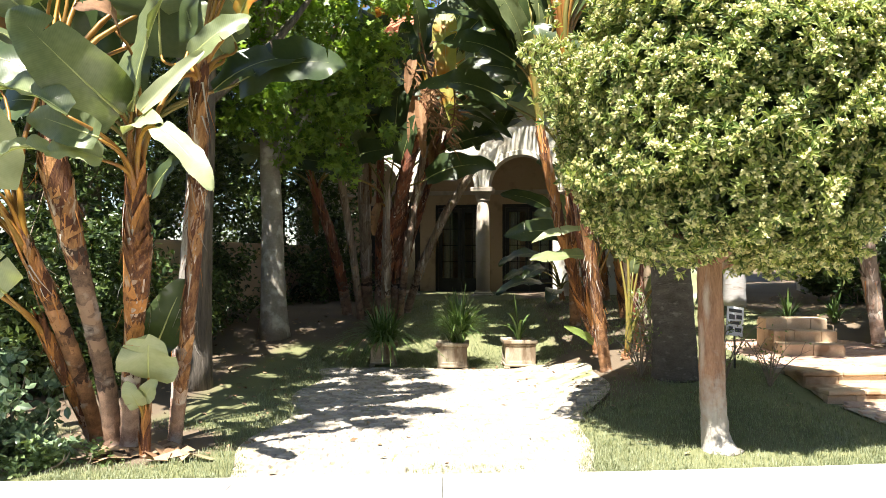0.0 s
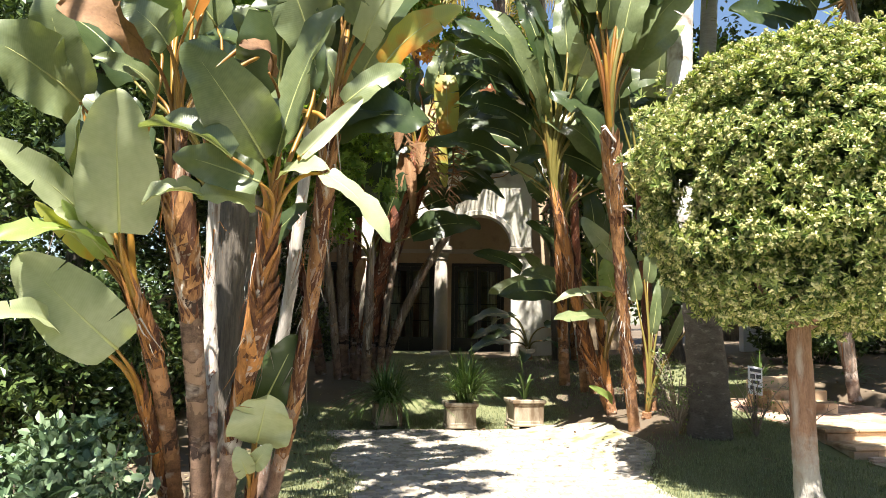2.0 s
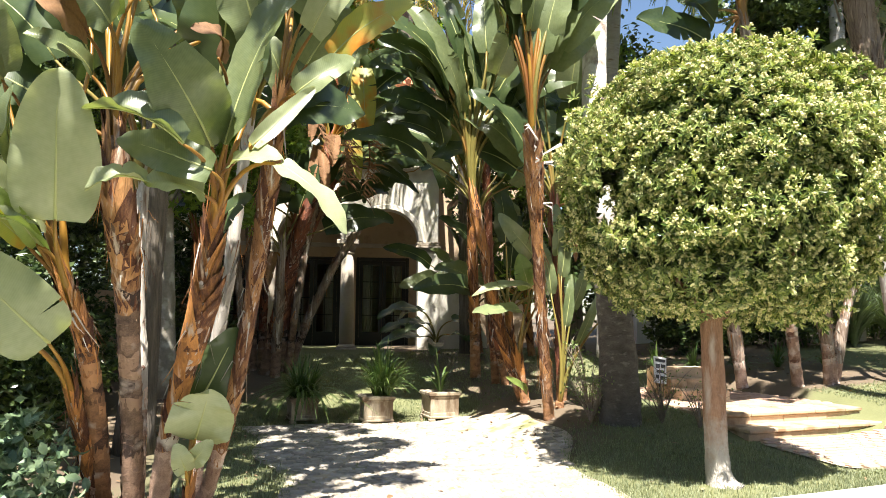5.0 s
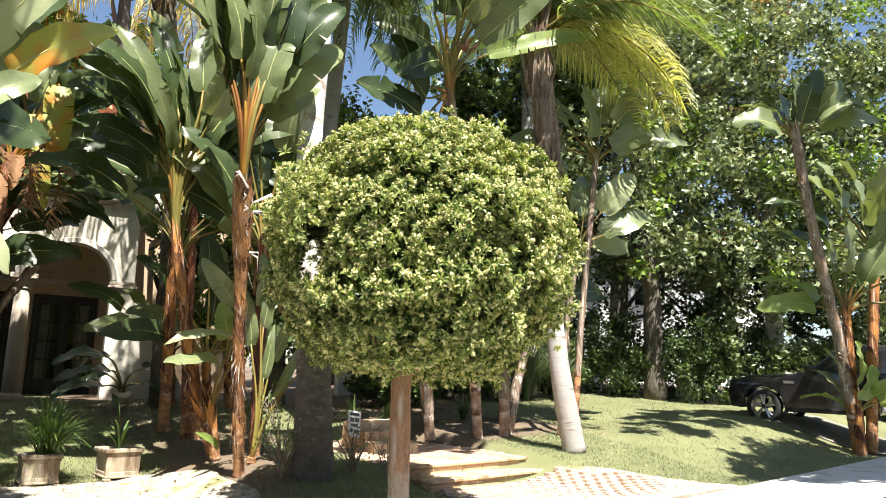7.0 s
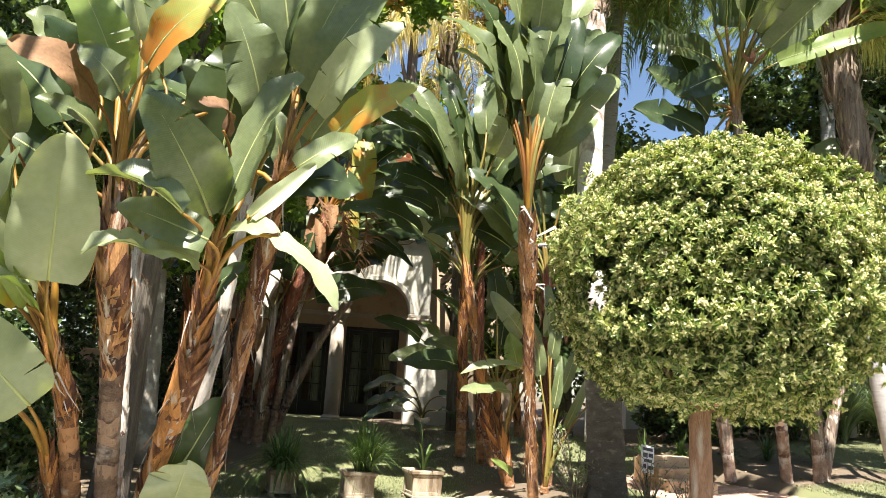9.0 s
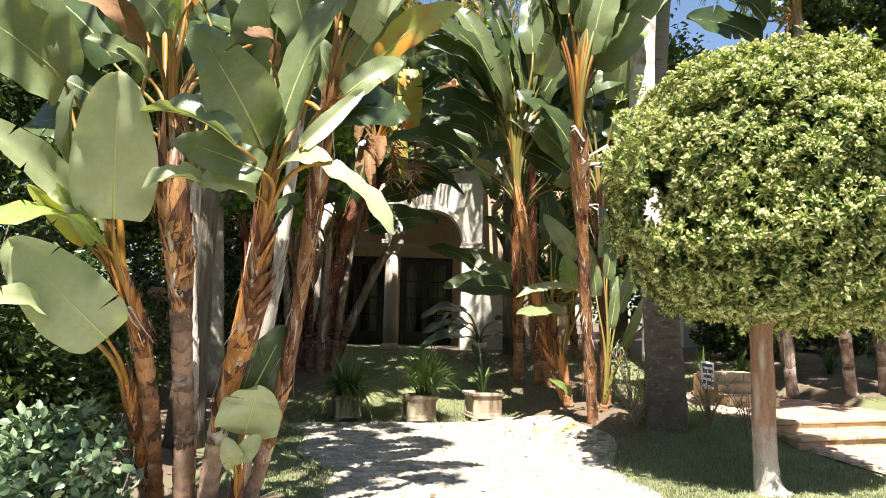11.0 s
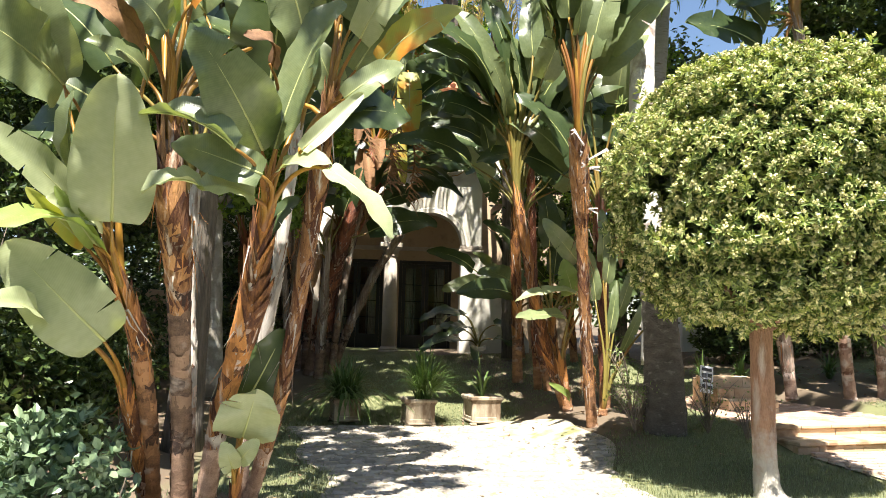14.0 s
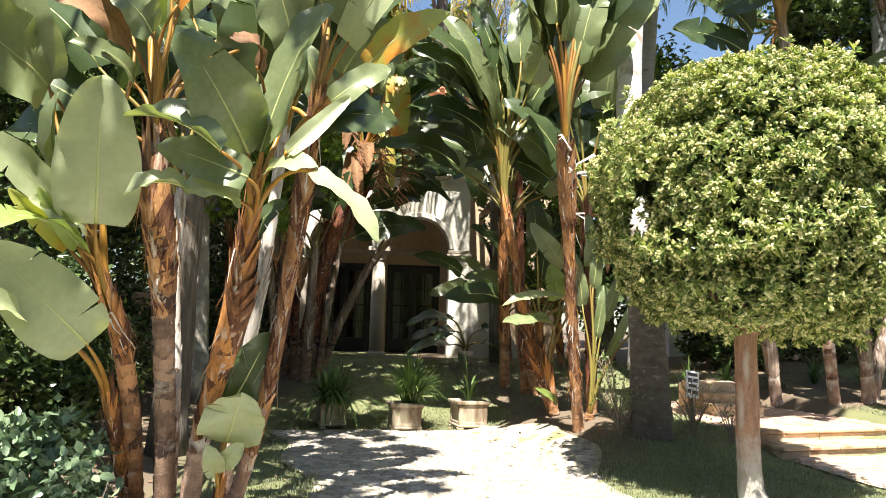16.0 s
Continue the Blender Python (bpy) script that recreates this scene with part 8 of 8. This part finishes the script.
def far_driveway():
    g = Geo()
    v, n = [], 8
    for i in range(n):
        y = pavement_edge(15.5) + 0.02 + i * 0.5
        for x in (14.95, 17.6):
            v.append((x, y, ground_at(x, y) + 0.012))
    g.add(v, [(2 * i, 2 * i + 1, 2 * i + 3, 2 * i + 2) for i in range(n - 1)])
    tagged(part("far_driveway", g, M["far_drive"]), "worn grey-brown driveway of the neighbouring plot", "driveway", kind="structure")


far_driveway()


def neighbour():
    t = tagged(empty("neighbour_house", (27.5, 20.5, 0.8), -32), "white two-storey house with a red tiled roof behind trees", "house", "")
    w = Geo()
    xs = [-6, -4.6, -3.6, -1.2, -0.2, 2.2, 3.2, 6]
    for a, b in zip(xs[::2], xs[1::2]):
        w.box((a, 0, -0.5), (b, 0.3, 7.0))
    for a, b in zip(xs[1:-1:2], xs[2::2]):
        w.box((a, 0, -0.5), (b, 0.3, 1.0)).box((a, 0, 2.3), (b, 0.3, 4.2)).box((a, 0, 5.6), (b, 0.3, 7.0))
        for z0, z1 in ((1.0, 2.3), (4.2, 5.6)):
            win = part("window_frame", Geo().box((a, 0.1, z0), (a + 0.07, 0.18, z1)).box((b - 0.07, 0.1, z0), (b, 0.18, z1)).box((a + 0.07, 0.1, z0), (b - 0.07, 0.18, z0 + 0.07)).box((a + 0.07, 0.1, z1 - 0.07), (b - 0.07, 0.18, z1))
                       .box(((a + b) / 2 - 0.02, 0.11, z0 + 0.07), ((a + b) / 2 + 0.02, 0.17, z1 - 0.07)), M["dark_wood"], t)
            part("pane", Geo().box((a + 0.07, 0.13, z0 + 0.07), (b - 0.07, 0.14, z1 - 0.07)), M["lamp_dark"], win)
    w.box((-6, 0.3, -0.5), (-5.7, 7, 7.0)).box((5.7, 0.3, -0.5), (6, 7, 7.0)).box((-5.7, 6.7, -0.5), (5.7, 7, 7.0))
    part("wall", w, M["white_wall"], t)
    rf = part("roof", Geo().add([(-6.5, -0.5, 7.0), (6.5, -0.5, 7.0), (6.5, 7.5, 7.0), (-6.5, 7.5, 7.0), (-3.0, 3.5, 9.0), (3.0, 3.5, 9.0)], [(0, 1, 5, 4), (1, 2, 5), (2, 3, 4, 5), (3, 0, 4), (3, 2, 1, 0)]), M["roof_tile"], t)
    g = Geo()
    for i in range(52):
        x = -6.4 + i * 0.25
        run = min(1.0, (x + 6.5) / 3.5, (6.5 - x) / 3.5)
        g.tube([(x, -0.55 + 4.05 * run * u, 7.05 + 2.0 * run * u) for u in np.linspace(0, 1, 5)], 0.08, 6)
    tagged(part("roof_tile", g, M["roof_tile"], rf), kind="stuff")


neighbour()


def sky_screen():
    """An unseen tree-high sheet across the street, added to block low sky and its reflections."""
    g = Geo()
    nx, nz = 90, 12
    v = []
    for j in range(nz):
        for i in range(nx):
            x = -58 + 120 * i / (nx - 1)
            top = 11.0 + 1.6 * math.sin(0.31 * x) + 1.1 * math.sin(0.83 * x + 1) + 0.6 * math.sin(2.1 * x)
            z = -0.2 + (top + 0.2) * j / (nz - 1)
            v.append((x, -17.0 - 0.02 * x * x * 0.2 + 0.9 * math.sin(1.1 * x + 0.8 * z) * math.sin(0.9 * z) - 0.12 * z + 0.5 * math.sin(2.7 * x - z), z))
    front = len(v)
    v += [(x, y - 2.5, z) for x, y, z in v]
    f = []
    for j in range(nz - 1):
        for i in range(nx - 1):
            a = j * nx + i
            f += [(a, a + 1, a + nx + 1, a + nx), (front + a + nx, front + a + nx + 1, front + a + 1, front + a)]
    for i in range(nx - 1):
        a = (nz - 1) * nx + i
        f.append((a, a + 1, front + a + 1, front + a))
    tagged(part("backdrop", g.add(v, f), M["hedge_leaf"], smooth=True), "unseen dark green sheet added across the street to block low sky light", "trees", kind="structure")


sky_screen()

# garden wall behind the shrubs of the lawn
gw = tagged(empty("garden_wall", (11.0, 16.4, 1.0), -8), "low bluish-white rendered garden wall behind the shrubs", "wall", kind="structure")
part("wall_body", Geo().box((-3, 0, -0.6), (5.0, 0.25, 2.3), 0.01), M["white_wall"], gw)
part("coping", Geo().box((-3.05, -0.05, 2.3), (5.05, 0.3, 2.4), 0.02), M["cast_stone"], gw)
side_wall = tagged(empty("boundary_wall", (-5.2, 12.5, 0), 70), "old rendered boundary wall behind dark shrubs", "wall", kind="structure")
part("wall_body", Geo().box((-5, 0, -0.3), (7, 0.25, 2.0), 0.01), M["warm_stucco"], side_wall)


# ---------------------------------------------------------------- small pieces on the ground
def on_drive(x, y, pad=0.0):
    lo, hi = drive_half(y)
    return (x > lo - pad) & (x < hi + pad) & (y > pavement_edge(x)) & (y < 11.35)


def on_walk(x, y):
    u = (y - 6.1) / 2.2
    return ((x > 4.88 - 0.6 * u) & (x < 7.9 - 1.1 * u + 0.5 * (1 - u) ** 2) & (y < 8.3)) | ((x > 4.0) & (x < 7.0) & (y > 8.25) & (y < 12.4))


def build_grass():
    rng = np.random.default_rng(91)
    g = Geo()
    n = 115000
    x = np.where(rng.uniform(size=n) < 0.7, rng.uniform(-3, 9, n), rng.uniform(-5, 17, n))
    y = pavement_edge(x) + rng.uniform(0, 1, n) ** 1.5 * 11.5
    verge = rng.uniform(size=n) < 0.1
    y = np.where(verge, pavement_edge(x) - 1.53 - rng.uniform(0, 2.6, n), y)
    bare = (np.hypot((x + 2.85) / 1.0, (y - 6.55) / 0.75) < 0.85) | ((x < -2.2) & (y > 7.6)) | ((np.hypot(x - 2.2, y - 10.2) < 1.1)) | ((x < -1.0) & (y > 12.8)) | ((x > 5.6) & (x < 10.2) & (y > 10.3)) | (y > 17.8)
    thin = 0.5 + 0.5 * np.sin(1.7 * x + 0.6) * np.sin(2.1 * y + 1.1)
    keep = ~on_drive(x, y, -0.08) & ~on_walk(x, y) & ~bare & (rng.uniform(size=n) < 0.35 + 0.65 * thin)
    tuft_spots = on_drive(x, y) & (np.hypot((x - 0.15) / 0.5, (y - 5.8) / 0.14) < 1) & (rng.uniform(size=n) < 0.5)
    keep |= tuft_spots
    x, y = x[keep], y[keep]
    z = ground_z(x, y) - 0.014
    p = np.stack([x, y, z], axis=1)
    m = len(p)
    blade_v = [(-0.06, 0, 0), (0.06, 0, 0), (0.045, 0.12, 0.55), (-0.045, 0.12, 0.55), (0, 0.42, 1.0)]
    blade_f = [(0, 1, 2, 3), (3, 2, 4)]
    for k in range(4):
        a = rng.uniform(0, 6.28, m)
        s = rng.uniform(0.02, 0.054, m)
        tilt = rng.uniform(0.6, 1.6, m)
        T = np.zeros((m, 3, 3))
        T[:, 0, 0], T[:, 0, 1], T[:, 1, 0], T[:, 1, 1], T[:, 2, 2] = np.cos(a), -np.sin(a) * tilt, np.sin(a), np.cos(a) * tilt, 1
        g.many(blade_v, blade_f, T * s[:, None, None], p + rng.normal(0, 0.02, (m, 3)) * (1, 1, 0))
    tagged(part("grass", g, M["grass"]), "short dry green lawn grass", "grass", kind="stuff")


build_grass()


def build_litter():
    rng = np.random.default_rng(92)
    g = Geo()
    n = 2600
    x, y = rng.uniform(-5, 11, n), 0.0
    y = pavement_edge(x) + rng.uniform(0.05, 10, n)
    dense = (x < -1.7) & (y > 6) | (np.hypot(x - 2.3, y - 10) < 1.3) | ((x > 5.5) & (y > 9.5))
    keep = (dense | (rng.uniform(size=n) < 0.1)) & ~on_walk(x, y)
    x, y = x[keep], y[keep]
    z = ground_z(x, y) + 0.012
    T = spin(len(x), rng, 2.0, 0.5) * rng.uniform(0.03, 0.09, len(x))[:, None, None]
    g.many(OVAL_V, OVAL_F, T, np.stack([x, y, z], axis=1))
    tagged(part("leaf_litter", g, M["litter"]), "scattered dry brown fallen leaves", "leaf litter", kind="stuff")
    f = Geo()
    for i in range(30):
        a = rng.uniform(0, 6.28)
        x, y = -2.45 + rng.normal(0, 0.22), 6.15 + rng.normal(0, 0.1)
        d = np.array([math.cos(a), math.sin(a), 0]) * rng.uniform(0.06, 0.22)
        sd = np.array([-d[1], d[0], 0]) * 0.35
        c = np.array([x, y, ground_at(x, y) + 0.01])
        f.add([c - sd * 0.5, c + sd * 0.5, c + d + sd + (0, 0, 0.05), c + d - sd + (0, 0, 0.02), c + d * 1.5 + (0, 0, 0.01)], [(0, 1, 2, 3), (3, 2, 4)])
    tagged(part("fallen_sheaths", f, M["litter"]), "curled dry fallen sheaths at the clump's foot", "leaf litter", kind="stuff")


build_litter()


def build_drive():
    """Square-cut cobbles in uneven rows with sandy joints."""
    rng = np.random.default_rng(93)
    drive = tagged(empty("drive"), "worn cobbled drive with sandy joints and patches of grass", "driveway", kind="structure")
    v, ys = [], np.arange(5.5, 11.45, 0.15)
    for y in ys:
        lo, hi = drive_half(y)
        for u in np.linspace(0, 1, 12):
            x = lo - 0.02 + (hi - lo + 0.04) * u
            yy = max(y, pavement_edge(x))
            v.append((x, yy, ground_at(x, yy) - 0.006))
    f = [(r * 12 + c, r * 12 + c + 1, (r + 1) * 12 + c + 1, (r + 1) * 12 + c) for r in range(len(ys) - 1) for c in range(11)]
    part("joint_sand", Geo().add(v, f), M["sand_joint"], drive, smooth=True)
    meshes = []
    for k in range(6):
        w, d = rng.uniform(0.118, 0.132), rng.uniform(0.1, 0.112)
        meshes.append(Geo().box((-w / 2, -d / 2, -0.04), (w / 2, d / 2, 0.006), 0.014).mesh("cobble", M["cobble"]))
    rest = Geo()
    count = 0
    row = 0
    y = 5.62
    while y < 11.3:
        lo, hi = drive_half(y)
        x = lo + 0.04 + (0.065 if row % 2 else 0) + rng.uniform(0, 0.03)
        while x < hi - 0.03:
            px, py = x + rng.normal(0, 0.005), y + rng.normal(0, 0.005)
            if py > pavement_edge(px) + 0.06 and rng.uniform() > 0.03 and not (px > 1.2 - 0.25 * (py - 9.4) and py > 9.4):
                m = Matrix.Translation((px, py, ground_at(px, py) + rng.normal(0, 0.003))) @ pose(0, 0, 0, rng.normal(0, 1.2), rng.normal(0, 1.2), rng.normal(0, 2.5))
                if y < 7.4 and count < 300 and x > -1.1 - 0.1 * (y - 5.6):
                    part("cobble", meshes[rng.integers(6)], None, drive).matrix_basis = m
                    count += 1
                else:
                    w, d = rng.uniform(0.118, 0.132), rng.uniform(0.1, 0.112)
                    rest.box((-w / 2, -d / 2, -0.04), (w / 2, d / 2, 0.006), 0.014, m=m)
            x += 0.14
        y += 0.119
        row += 1
    tagged(part("cobbles", rest, M["cobble_rest"], drive), kind="stuff")


build_drive()
